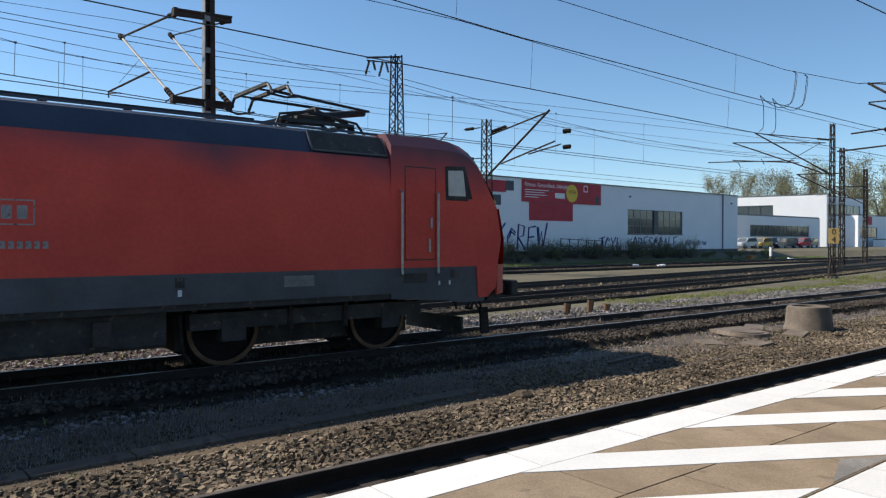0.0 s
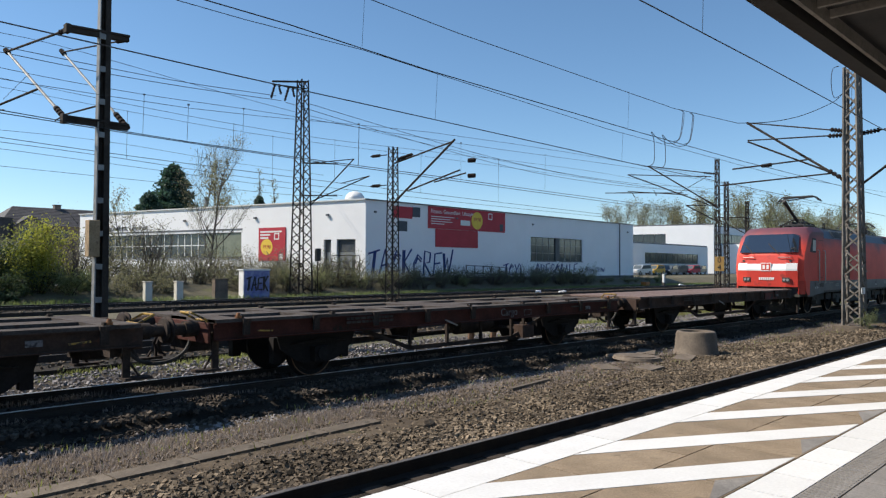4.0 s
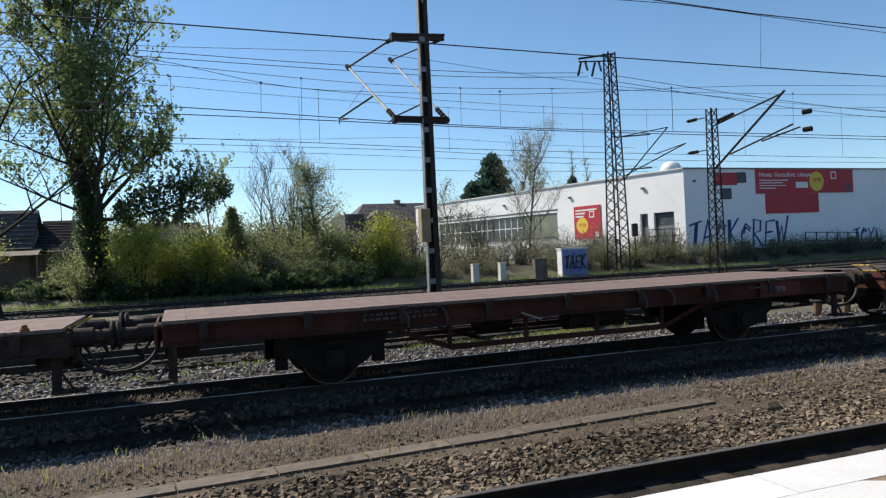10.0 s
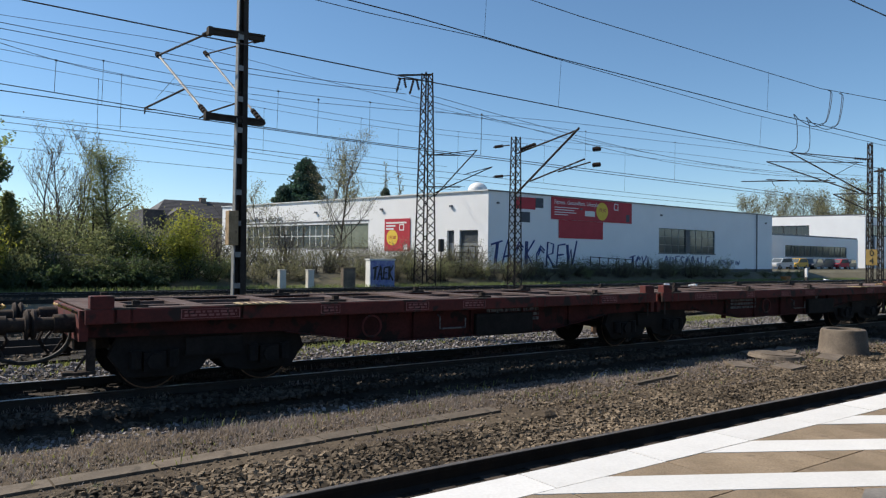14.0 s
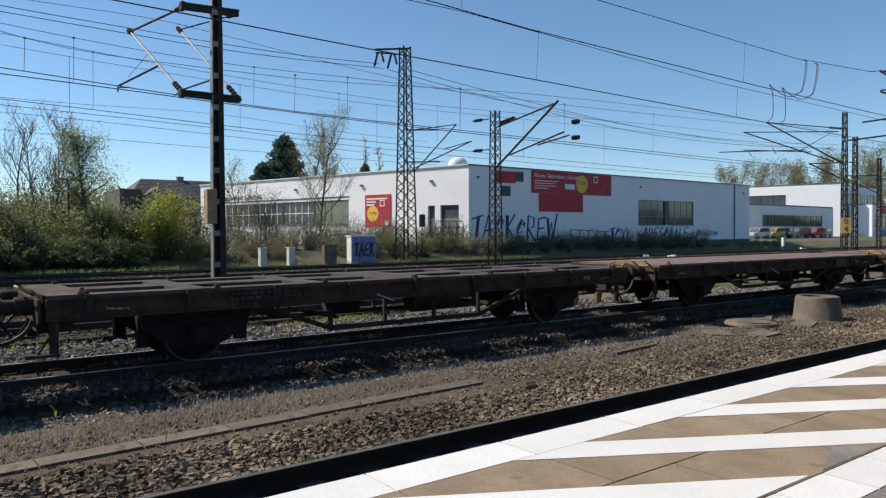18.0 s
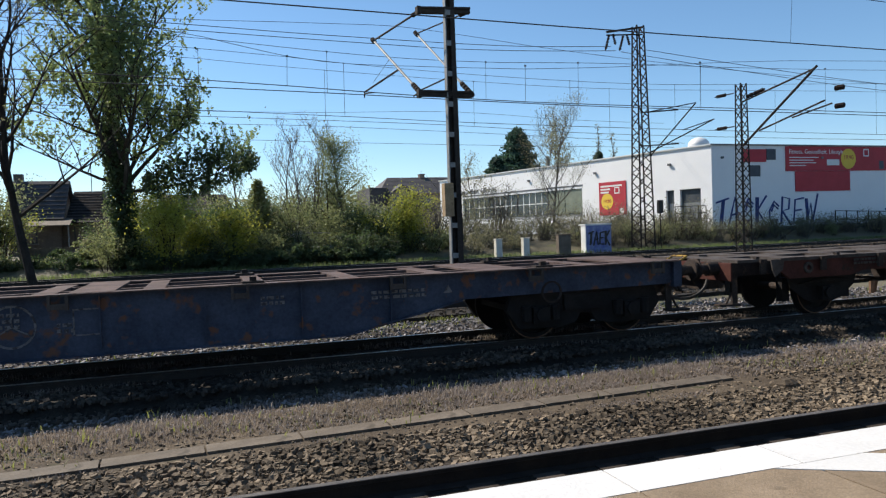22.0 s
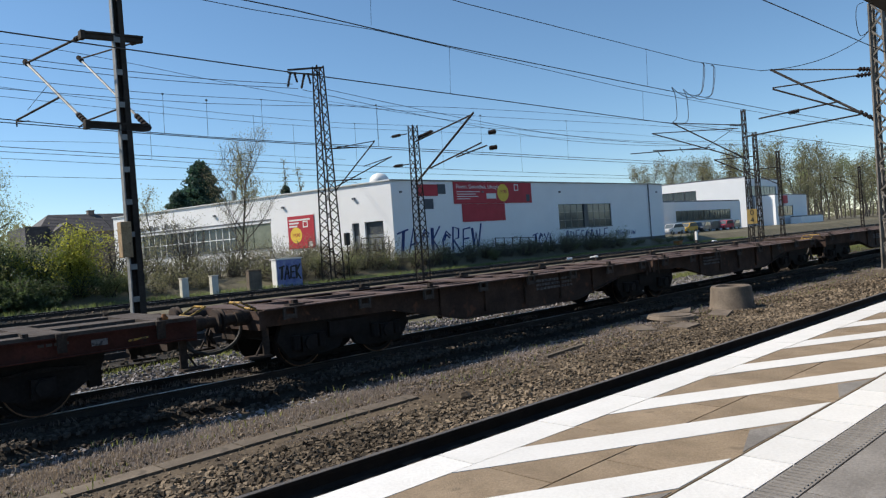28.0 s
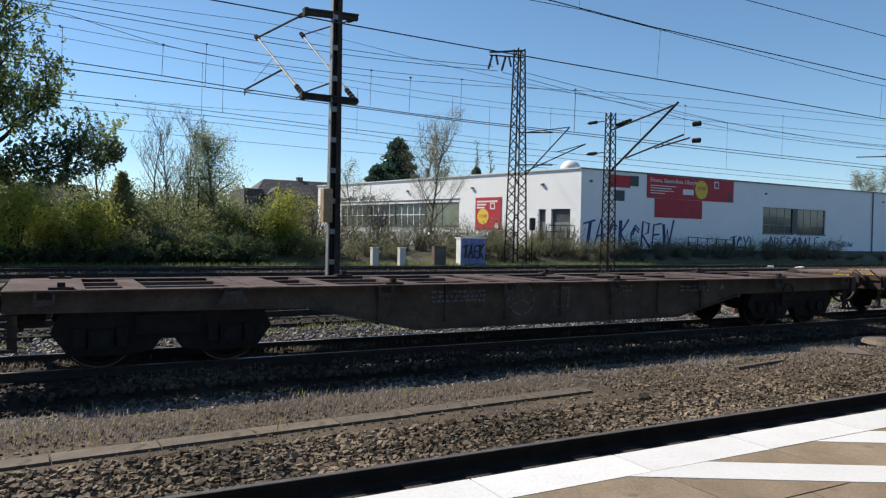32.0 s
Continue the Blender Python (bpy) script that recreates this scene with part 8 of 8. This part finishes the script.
blades("dry_grass", "dry weed tufts between the train rails", 4200, -4, 34, 12.9, 13.08, -0.17, 0.1, "dry_grass", 1.2, 1.0, 0.006)
blades("green_grass", "sparse green weeds between the tracks", 1200, -3, 40, 7.9, 10.2, -0.25, 0.10, "green_grass", 1.2, 1.0, 0.008)
blades("green_grass", "short patchy spring grass behind the train", 14000, -14, 12, 15.7, 17.8, -0.3, 0.1, "green_grass", 1.0, 1.0, 0.007)
blades("green_grass", "fresh low grass on the gravel behind the train", 800, -14, 24, 14.6, 17.2, -0.24, 0.09, "green_grass", 1.0, 1.0, 0.012)
blades("green_grass", "short yellowed grass between the tracks", 15000, 22, 60, 14.9, 18.4, -0.33, 0.14, "green_grass", 1.0, 1.0, 0.014)
blades("green_grass", "yellowed grass strip further along the tracks", 12000, 44, 120, 14.6, 21.2, -0.33, 0.16, "green_grass", 1.1, 1.0, 0.025)
blades("green_grass", "rough grass bank before the white hall", 42000, -16, 95, 41.8, 45.6, -0.1, 0.34, "bank_grass", 1.0, 0.0, 0.02)

# ---- trees and shrubs ----
def leaf_cards(c, size, flat=0.0, seed=1):
    """Small leaf quads at the given centres, facing anywhere."""
    r = np.random.RandomState(seed)
    n = len(c)
    a = r.normal(size=(n, 3))
    a /= np.linalg.norm(a, axis=1, keepdims=True)
    b = np.cross(a, r.normal(size=(n, 3)))
    b /= np.linalg.norm(b, axis=1, keepdims=True)
    s = size * (0.6 + 0.8 * r.rand(n, 1))
    v = np.stack([c - a * s, c + b * s * 0.55, c + a * s, c - b * s * 0.55], 1).reshape(-1, 3)
    f = (np.arange(4)[None] + 4 * np.arange(n)[:, None])
    return v, f
def limb_tree(seed, h, spread, levels=3, first=0.3, n1=9, lean=0.0, up=0.5, extra=()):
    """Branch lines as (points, start radius), and the outer points for the leaves."""
    r = random.Random(seed)
    lines, tips = [], []
    def grow(p, d, length, rad, level):
        pts, q, n = [p.copy()], p.copy(), 5
        for i in range(n):
            d = (d + Vector((r.uniform(-1, 1), r.uniform(-1, 1), r.uniform(-0.4, 0.8))) * 0.16).normalized()
            q = q + d * length / n
            pts.append(q.copy())
        lines.append((pts, rad))
        if level >= levels:
            tips.extend(pts[2:])
            return
        k = {1: n1, 2: 6}.get(level, 4)
        for i in range(k):
            f = (first if level == 1 else 0.25) + (1 - (first if level == 1 else 0.25)) * (i + r.random()) / k
            j = min(n - 1, int(f * n))
            b = pts[j].lerp(pts[j + 1], f * n - j)
            a = r.uniform(0, 6.283)
            out = Vector((math.cos(a), math.sin(a), up + r.uniform(-0.2, 0.4)))
            nl = (spread * (1.15 - 0.6 * f) if level == 1 else length * 0.5) * r.uniform(0.7, 1.15)
            grow(b, (out + d * 0.3).normalized(), nl, rad * 0.45 * (1.2 - 0.5 * f), level + 1)
        tips.append(pts[-1])
    grow(Vector((0, 0, 0)), Vector((lean, 0, 1)).normalized(), h, max(0.05, h * 0.022), 1)
    for p, d, length, rad in extra:
        grow(Vector(p), Vector(d).normalized(), length, rad, 2)
    return lines, tips
def tree(name, label, m, seed, h, spread, mat, n_leaf, size, cloud, clump=1, levels=3, first=0.3, n1=9, bark="bark", ivy=0, category="tree", up=0.5, group="", rad=1.0, extra=(), lean=0.0):
    t = thing(name, label, category, m, group=group)
    lines, tips = limb_tree(seed, h, spread, levels, first, n1, lean, up, extra)
    trunk, limbs = Geo(), Geo()
    for i, (pts, r0) in enumerate(lines):
        r0 *= rad
        (trunk if i == 0 else limbs).tube(pts, [max(0.008, r0 * (1 - 0.8 * k / (len(pts) - 1))) for k in range(len(pts))], 7 if i == 0 else 4)
    part("trunk", trunk, M[bark], t)
    part("branchwork", limbs, M[bark], t)
    rs = np.random.RandomState(seed)
    tp = np.array([tuple(p) for p in tips])
    if n_leaf:
        c = tp[rs.randint(len(tp), size=n_leaf // clump)] + rs.normal(size=(n_leaf // clump, 3)) * cloud
        if clump > 1:
            c = np.repeat(c, clump, axis=0) + rs.normal(size=(len(c) * clump, 3)) * np.array([0.06, 0.06, 0.13])
        c = c[c[:, 2] > 0.1]
        v, f = leaf_cards(c, size, seed=seed)
        part("crown", arrays_to_mesh("crown", v, f, M[mat]), None, t)
    if ivy:
        z = rs.rand(ivy) ** 1.2 * h * 0.42
        a = rs.rand(ivy) * 6.283
        w = (0.2 + 0.42 * rs.rand(ivy) + 0.12 * np.sin(z * 1.9 + a * 2)) * (1 - 0.45 * z / h) * (h / 14)
        tr = np.array([tuple(p) for p in lines[0][0]])
        cx_, cy_ = np.interp(z, tr[:, 2], tr[:, 0]), np.interp(z, tr[:, 2], tr[:, 1])
        v, f = leaf_cards(np.stack([cx_ + w * np.cos(a), cy_ + w * np.sin(a), z], 1), size, seed=seed + 1)
        part("ivy", arrays_to_mesh("ivy", v, f, M["leaf_dark"]), None, t, "dark ivy round the trunk")
    return t
def shrub(label, x, y, z, seed, h, w, mat, n_leaf, size, twigs=14, bare=False):
    """A many-stemmed bush: stems from the ground, leaves in uneven clumps."""
    t = thing("shrub", label, "shrub", pose(x, y, z), group="shrubs along the embankment")
    r, rs = random.Random(seed), np.random.RandomState(seed)
    g, ends_ = Geo(), []
    for i in range(twigs):
        a, s = r.uniform(0, 6.283), r.uniform(0.2, 1.0)
        top = Vector((math.cos(a) * w * s, math.sin(a) * w * s * 0.8, h * r.uniform(0.5, 1.0) * (1.1 - 0.35 * s)))
        p0 = Vector((r.uniform(-0.25, 0.25) * w, r.uniform(-0.2, 0.2) * w, 0))
        mid = p0.lerp(top, 0.5) + Vector((r.uniform(-0.2, 0.2), r.uniform(-0.2, 0.2), h * 0.08))
        g.tube([p0, mid, top], [0.035 * h / 3, 0.02 * h / 3, 0.006], 4)
        ends_ += [p0.lerp(mid, 0.6), mid, mid.lerp(top, 0.5), top]
        for k in range(4):
            q = mid.lerp(top, r.random())
            e = q + Vector((r.uniform(-1, 1), r.uniform(-1, 1), r.uniform(0, 1))) * 0.22 * h
            g.tube([q, e], [0.012 * h / 3, 0.004], 3)
            ends_.append(e)
    part("branchwork", g, M["twig" if bare else "bark"], t)
    n_leaf, size = int(n_leaf * 1.35), size * 0.76
    e = np.array([tuple(p) for p in ends_])
    c = e[rs.randint(len(e), size=n_leaf)] + rs.normal(size=(n_leaf, 3)) * np.array([0.16, 0.16, 0.13]) * h * 0.55
    c = c[c[:, 2] > 0.02]
    v, f = leaf_cards(c, size, seed=seed)
    part("foliage", arrays_to_mesh("foliage", v, f, M[mat]), None, t)
    return t

tree("ivy_tree", "tall poplar in young leaf with ivy-clad trunk", pose(-3.9, 44.5, 0.3), 21, 19.5, 7.8, "leaf_poplar", 52000, 0.1, 0.34, clump=7, levels=4, first=0.14, n1=26, ivy=9000, up=0.75, rad=0.72, extra=(((0.3, 0, 4.4), (1, -0.1, 0.1), 6.0, 0.13), ((-0.3, 0, 4.8), (-1, 0.2, 0.25), 6.0, 0.13), ((0.2, 0, 6.2), (0.8, 0.3, 0.6), 4.6, 0.12), ((-0.2, 0, 7.0), (-0.9, -0.3, 0.4), 5.6, 0.12)))
# the long low limb with tufts of leaves that stand up from it
pop = bpy.data.objects["ivy_tree"]
rs = np.random.RandomState(4)
u = rs.rand(420)
tuft = np.stack([0.8 + 6.3 * u + 0.15 * rs.normal(size=420), 0.7 * rs.normal(size=420), 4.9 + 1.35 * u + (rs.rand(420) - 0.55) * (2.6 * np.sin(0.35 + 2.6 * u))], 1)
c = (tuft[:, None] + rs.normal(size=(420, 14, 3)) * np.array([0.1, 0.1, 0.2])).reshape(-1, 3)
v, fc = leaf_cards(c, 0.1, seed=14)
part("limb_foliage", arrays_to_mesh("limb_foliage", v, fc, M["leaf_dark"]), None, pop, "dark leaf tufts on the lowest limb")
tree("bare_tree", "bare leafless tree with dark forked limbs", pose(-7.45, 37.5, -0.2), 8, 15, 6.4, "leaf_olive", 700, 0.07, 0.2, levels=4, first=0.22, n1=19, up=0.75, rad=0.66, bark="dark_bark", lean=-0.11)
tree("birch", "slender birch with light spring leaves", pose(9.7, 50.6, 0.8), 31, 7.1, 2.2, "leaf_spring", 15000, 0.05, 0.42, first=0.12, n1=15, bark="twig", up=0.7)
for k, (x, ln) in enumerate(((5.9, -0.18), (6.7, -0.05), (7.2, 0.06), (7.5, 0.16), (2.4, 0.1))):
    tree("grey_tree", "bare grey-twigged young tree in the thicket", pose(x, 50 + 0.4 * k, 0.8), 35 + k, 7.6 - 0.3 * (k % 2), 2.8, "leaf_olive", 260, 0.06, 0.25, levels=4, first=0.2, n1=9, bark="twig", up=1.3, group="thicket trees", rad=0.55, lean=ln)
tree("budding_tree", "pale budding tree before the sunlit hall wall", pose(28.4, 55, 0.9), 41, 9.4, 4.6, "leaf_olive", 9000, 0.042, 0.3, levels=4, first=0.08, n1=13, bark="twig", up=0.8, rad=0.6)
tree("budding_tree", "slim budding tree behind the trackside boxes", pose(20.6, 53, 0.9), 44, 5.6, 2.6, "leaf_olive", 1500, 0.06, 0.25, first=0.12, n1=11, bark="twig", up=0.9, rad=0.6)
tree("roof_tree", "thin yellow-green tree rising behind the hall roof", pose(60, 110, 1.2), 47, 15.0, 4.0, "leaf_olive", 900, 0.2, 0.6, first=0.2, n1=13, bark="twig", up=0.9, rad=0.6)
def conifer(label, x, y, z, h, w, seed, mat="needle", n=15000):
    t = thing("conifer", label, "tree", pose(x, y, z))
    rs = np.random.RandomState(seed)
    part("trunk", Geo().cyl((0, 0, 0), (0, 0, h), 0.02 * h, 8, 0.03), M["bark"], t)
    u = rs.rand(n)
    a = rs.rand(n) * 6.283
    rr = w * np.clip(1.02 - u, 0, 1) ** 0.62 * (0.55 + 0.5 * rs.rand(n)) * (0.85 + 0.22 * np.sin(u * 55) + 0.15 * np.sin(a * 5 + u * 9))
    c = np.stack([rr * np.cos(a), rr * np.sin(a), h * (0.12 + 0.88 * u) - 0.12 * rr], 1)
    v, f = leaf_cards(c + rs.normal(size=c.shape) * 0.22 * h / 15, 0.24 * h / 15 + 0.02, seed=seed)
    part("crown", arrays_to_mesh("crown", v, f, M[mat]), None, t)
    return t
conifer("broad dark green conifer behind the hall roof", 49.0, 107, 1.2, 16.2, 6.0, 3)
conifer("rounded dark conifer beside the broad one", 44.0, 104, 1.2, 11.4, 4.4, 4)
conifer("narrow dark conifer behind the hall roof", 67.0, 112, 1.2, 13.0, 2.6, 5)
conifer("small dark conifer peak above the hall", 96.0, 100, 1.2, 12.5, 3.0, 6)
for k, (x, y) in enumerate(((60, 118), (63, 120), (75, 128), (84, 135))):
    tree("poplar_row", "thin upright leafless poplar behind the hall", pose(x, y, 1.2), 60 + k, 19, 2.2, "leaf_olive", 500, 0.15, 0.3, first=0.1, n1=16, bark="twig", up=2.2, group="bare poplars", rad=0.5)
# embankment shrubs, left to right
SHR = [("leaf_spring", "fresh green shrub on the embankment"), ("leaf_dark", "dark green shrub on the embankment"), ("leaf_yellow", "yellow-green flowering shrub on the embankment"), ("leaf_olive", "half-bare olive shrub with many twigs"), ("leaf_spring", "low light-green thicket bush")]
r = random.Random(17)
for i in range(40):
    x = -18 + i * 0.98 + r.uniform(-0.4, 0.4)
    k = r.choice((1, 1, 0, 1, 0, 4))
    if x > 14:
        k = r.choice((3, 3, 4))
    h = r.uniform(0.7, 1.2) if -10.4 < x < -5.2 else r.uniform(1.3, 2.4) if x < 16 else r.uniform(1.2, 1.9)
    shrub(SHR[k][1], x, 44.4 + r.uniform(-0.4, 0.9), 0.1, 100 + i, h, h * 0.7, SHR[k][0], 1500 if k != 3 else 500, 0.075, bare=k == 3)
for i in range(26):
    x = -19 + i * 1.35 + r.uniform(-0.5, 0.5)
    k = r.choice((0, 1, 1, 0, 3, 4, 2))
    h = r.uniform(2.8, 4.3) if x < 9 else r.uniform(2.2, 3.2)
    if -11.0 < x < -5.4:
        h *= 0.3
    elif -1.1 < x < 0.8:
        h *= 0.7
    shrub(SHR[k][1], x, 47.0 + r.uniform(-0.8, 3.0), 0.5, 160 + i, h, h * 0.6, SHR[k][0], 2400 if k != 3 else 700, 0.085, bare=k == 3)
for i in range(42):
    x = 17.0 + i * 0.5 + r.uniform(-0.5, 0.5)
    h = r.uniform(1.5, 3.1)
    shrub("half-bare twiggy bush before the sunlit hall wall", x, 47.0 + r.uniform(-1, 5.0), 0.6, 210 + i, h, h * 0.55, "leaf_olive", 520, 0.06, twigs=18, bare=True)
shrub("bright yellow-green shrub in flower", 12.7, 45.2, 0.4, 301, 4.1, 1.0, "leaf_yellow", 5200, 0.085)
shrub("bright yellow-green shrub by the ivy tree", -1.95, 43.2, 0.1, 302, 4.8, 1.0, "leaf_yellow", 5000, 0.085)
shrub("yellow-green shrub before the low house", 1.6, 44.0, 0.2, 307, 3.7, 1.2, "leaf_yellow", 4200, 0.085)
shrub("slim yellow-green sapling in the hedge", -0.3, 44.0, 0.2, 308, 2.9, 0.6, "leaf_yellow", 2200, 0.085)
shrub("white-blossomed shrub behind a yellow one", 12.1, 48.6, 0.6, 309, 3.4, 1.0, "blossom", 900, 0.06)
shrub("sparse white-blossomed shrub in the thicket", 6.0, 45.6, 0.4, 310, 2.5, 1.3, "blossom", 420, 0.05, bare=True)
shrub("dark bare shrub beside the near mast", 14.9, 46.0, 0.5, 311, 4.3, 1.5, "leaf_olive", 350, 0.06, twigs=20, bare=True)
shrub("tall dark bare shrub before the hall windows", 20.8, 49.0, 0.8, 312, 4.8, 1.9, "leaf_olive", 600, 0.06, twigs=26, bare=True)
shrub("bare brown shrub behind the trackside boxes", 24.2, 48.6, 0.8, 313, 3.6, 1.7, "leaf_olive", 500, 0.06, twigs=20, bare=True)
shrub("yellow-tinged shrub beside the mast", 16.9, 47.5, 0.5, 303, 4.0, 1.5, "leaf_olive", 1300, 0.07, bare=True)
for i in range(22):
    x = -8 + i * 1.05 + r.uniform(-0.4, 0.4)
    h = r.uniform(3.6, 4.9) if x < 11 else r.uniform(2.6, 3.4)
    k = r.choice((0, 1, 3, 3))
    h *= 0.25 if x < -5.6 else 0.6 if -1.4 < x < 1.2 else 1.0
    shrub("tangled grey-green bush deep in the thicket", x, 53.0 + r.uniform(-1.5, 3.5), 0.8, 700 + i, h, h * 0.55, SHR[k][0], 2600 if k != 3 else 1500, 0.1, twigs=18, bare=k == 3)
shrub("broad leafy bush beside the dark-roofed house", -11.6, 49.0, 0.6, 330, 5.4, 1.9, "leaf_spring", 3200, 0.09)
shrub("tall olive bush at the edge of the gardens", -15.2, 50.0, 0.6, 331, 6.4, 2.6, "leaf_olive", 3600, 0.09, twigs=20)
shrub("dark green bush at the edge of the gardens", -13.4, 47.5, 0.6, 332, 3.8, 1.9, "leaf_dark", 3000, 0.09)
conifer("dull green columnar evergreen in the hedge", 3.45, 47.0, 0.6, 4.8, 1.4, 7, "leaf_spring", 4200)
shrub("ivy-dark bush beside the tall tree", 1.0, 45.6, 0.4, 306, 3.6, 2.2, "leaf_dark", 2600, 0.1)
for i in range(76):
    x = 24 + i * 0.8 + r.uniform(-0.5, 0.5)
    k = r.choice((3, 3, 3, 4, 2))
    h = r.uniform(1.1, 2.3) if x < 70 else r.uniform(0.5, 1.2)
    shrub({2: "pale yellow-green bush along the hall", 3: "dry brown bramble clump along the hall", 4: "low green weed clump along the hall"}[k], x, 44.4 + r.uniform(-0.7, 1.2), 0.25, 400 + i, h, h * 0.75, SHR[k][0] if k != 2 else "leaf_olive", 300 if k == 3 else 520, 0.055, twigs=13, bare=k == 3)
shrub("small leafy tuft shrub at the foot of the big mast", 30.6, 7.6, -0.2, 480, 0.7, 0.7, "leaf_spring", 700, 0.03, twigs=8)
for i in range(34):
    x = 25.5 + i * 1.25 + r.uniform(-0.5, 0.5)
    h = r.uniform(1.3, 2.1)
    k = r.choice((0, 1, 1, 1))
    shrub("tangled bare bramble thicket below the hall wall" if k else "pale green bush in the brambles below the hall", x, 44.6 + r.uniform(-0.5, 1.2), 0.3, 900 + i, h, h * 0.8, "leaf_olive" if k else "leaf_spring", 260 if k else 420, 0.06, twigs=26, bare=bool(k))
# Added dark-leaved row that stands in for the shaded base of the hedge.
for i in range(20):
    x = -2.9 + i * 0.72 + r.uniform(-0.25, 0.25)
    h = r.uniform(0.9, 1.35) if x < 10 else r.uniform(0.7, 0.9)
    shrub("low bush at the hedge foot, its dark leaves painting in shade", x, 43.4 + r.uniform(-0.2, 0.5), -0.05, 800 + i, h, h * 0.85, "leaf_dark", 1900, 0.1, twigs=12)
# woods at the right-hand distance
for i in range(58):
    x = 178 + (i % 29) * 4.4 + r.uniform(-3, 3)
    y = 72 + 14 * (i // 29) + r.uniform(-3, 6)
    h = r.uniform(14, 21)
    tree("wood_tree", "thin tall budding woodland tree behind the offices", pose(x, y, 1.1), 500 + i, h, 4.6, r.choice(("leaf_olive", "leaf_olive", "leaf_olive", "leaf_spring")), 1500, 0.175, 0.7, first=0.12, n1=12, bark="twig", up=1.0, group="woodland trees", rad=0.55)
for i in range(13):
    x = 151 + i * 4.3 + r.uniform(-2, 2)
    tree("willow", "round yellow-green budding tree behind the offices", pose(x, 94 + r.uniform(-4, 6), 1.1), 580 + i, 15 + 0.25 * i, 5.4, "leaf_olive", 3000, 0.12, 0.6, first=0.12, n1=14, bark="twig", up=0.8, group="woodland trees", rad=0.55)
g = Geo()
far = thing("far_woods", "continuous far belt of grey-green woodland", "woodland", kind="stuff")
rs = np.random.RandomState(77)
n = 16000
xx = -260 + 900 * rs.rand(n)
hh = 7 + 3.5 * np.sin(xx * 0.05) + 2 * np.sin(xx * 0.17 + 1)
c_ = np.stack([xx, 175 + 12 * rs.rand(n), 1.0 + hh * rs.rand(n) ** 0.8], 1)
v, f = leaf_cards(c_, 0.75, seed=9)
part("crowns", arrays_to_mesh("crowns", v, f, M["leaf_olive"]), None, far)
# Woodland added out of view, behind the camera.
back = thing("far_woods", "unseen belt of dark woodland added behind the station", "woodland", kind="stuff")
n = 12000
xx = -300 + 900 * rs.rand(n)
hh = 11 + 3 * np.sin(xx * 0.06) + 1.5 * np.sin(xx * 0.19 + 1)
v, f = leaf_cards(np.stack([xx, -75 - 10 * rs.rand(n), hh * rs.rand(n) ** 0.8 - 0.3], 1), 1.3, seed=19)
part("crowns", arrays_to_mesh("crowns", v, f, M["leaf_dark"]), None, back)

motions()
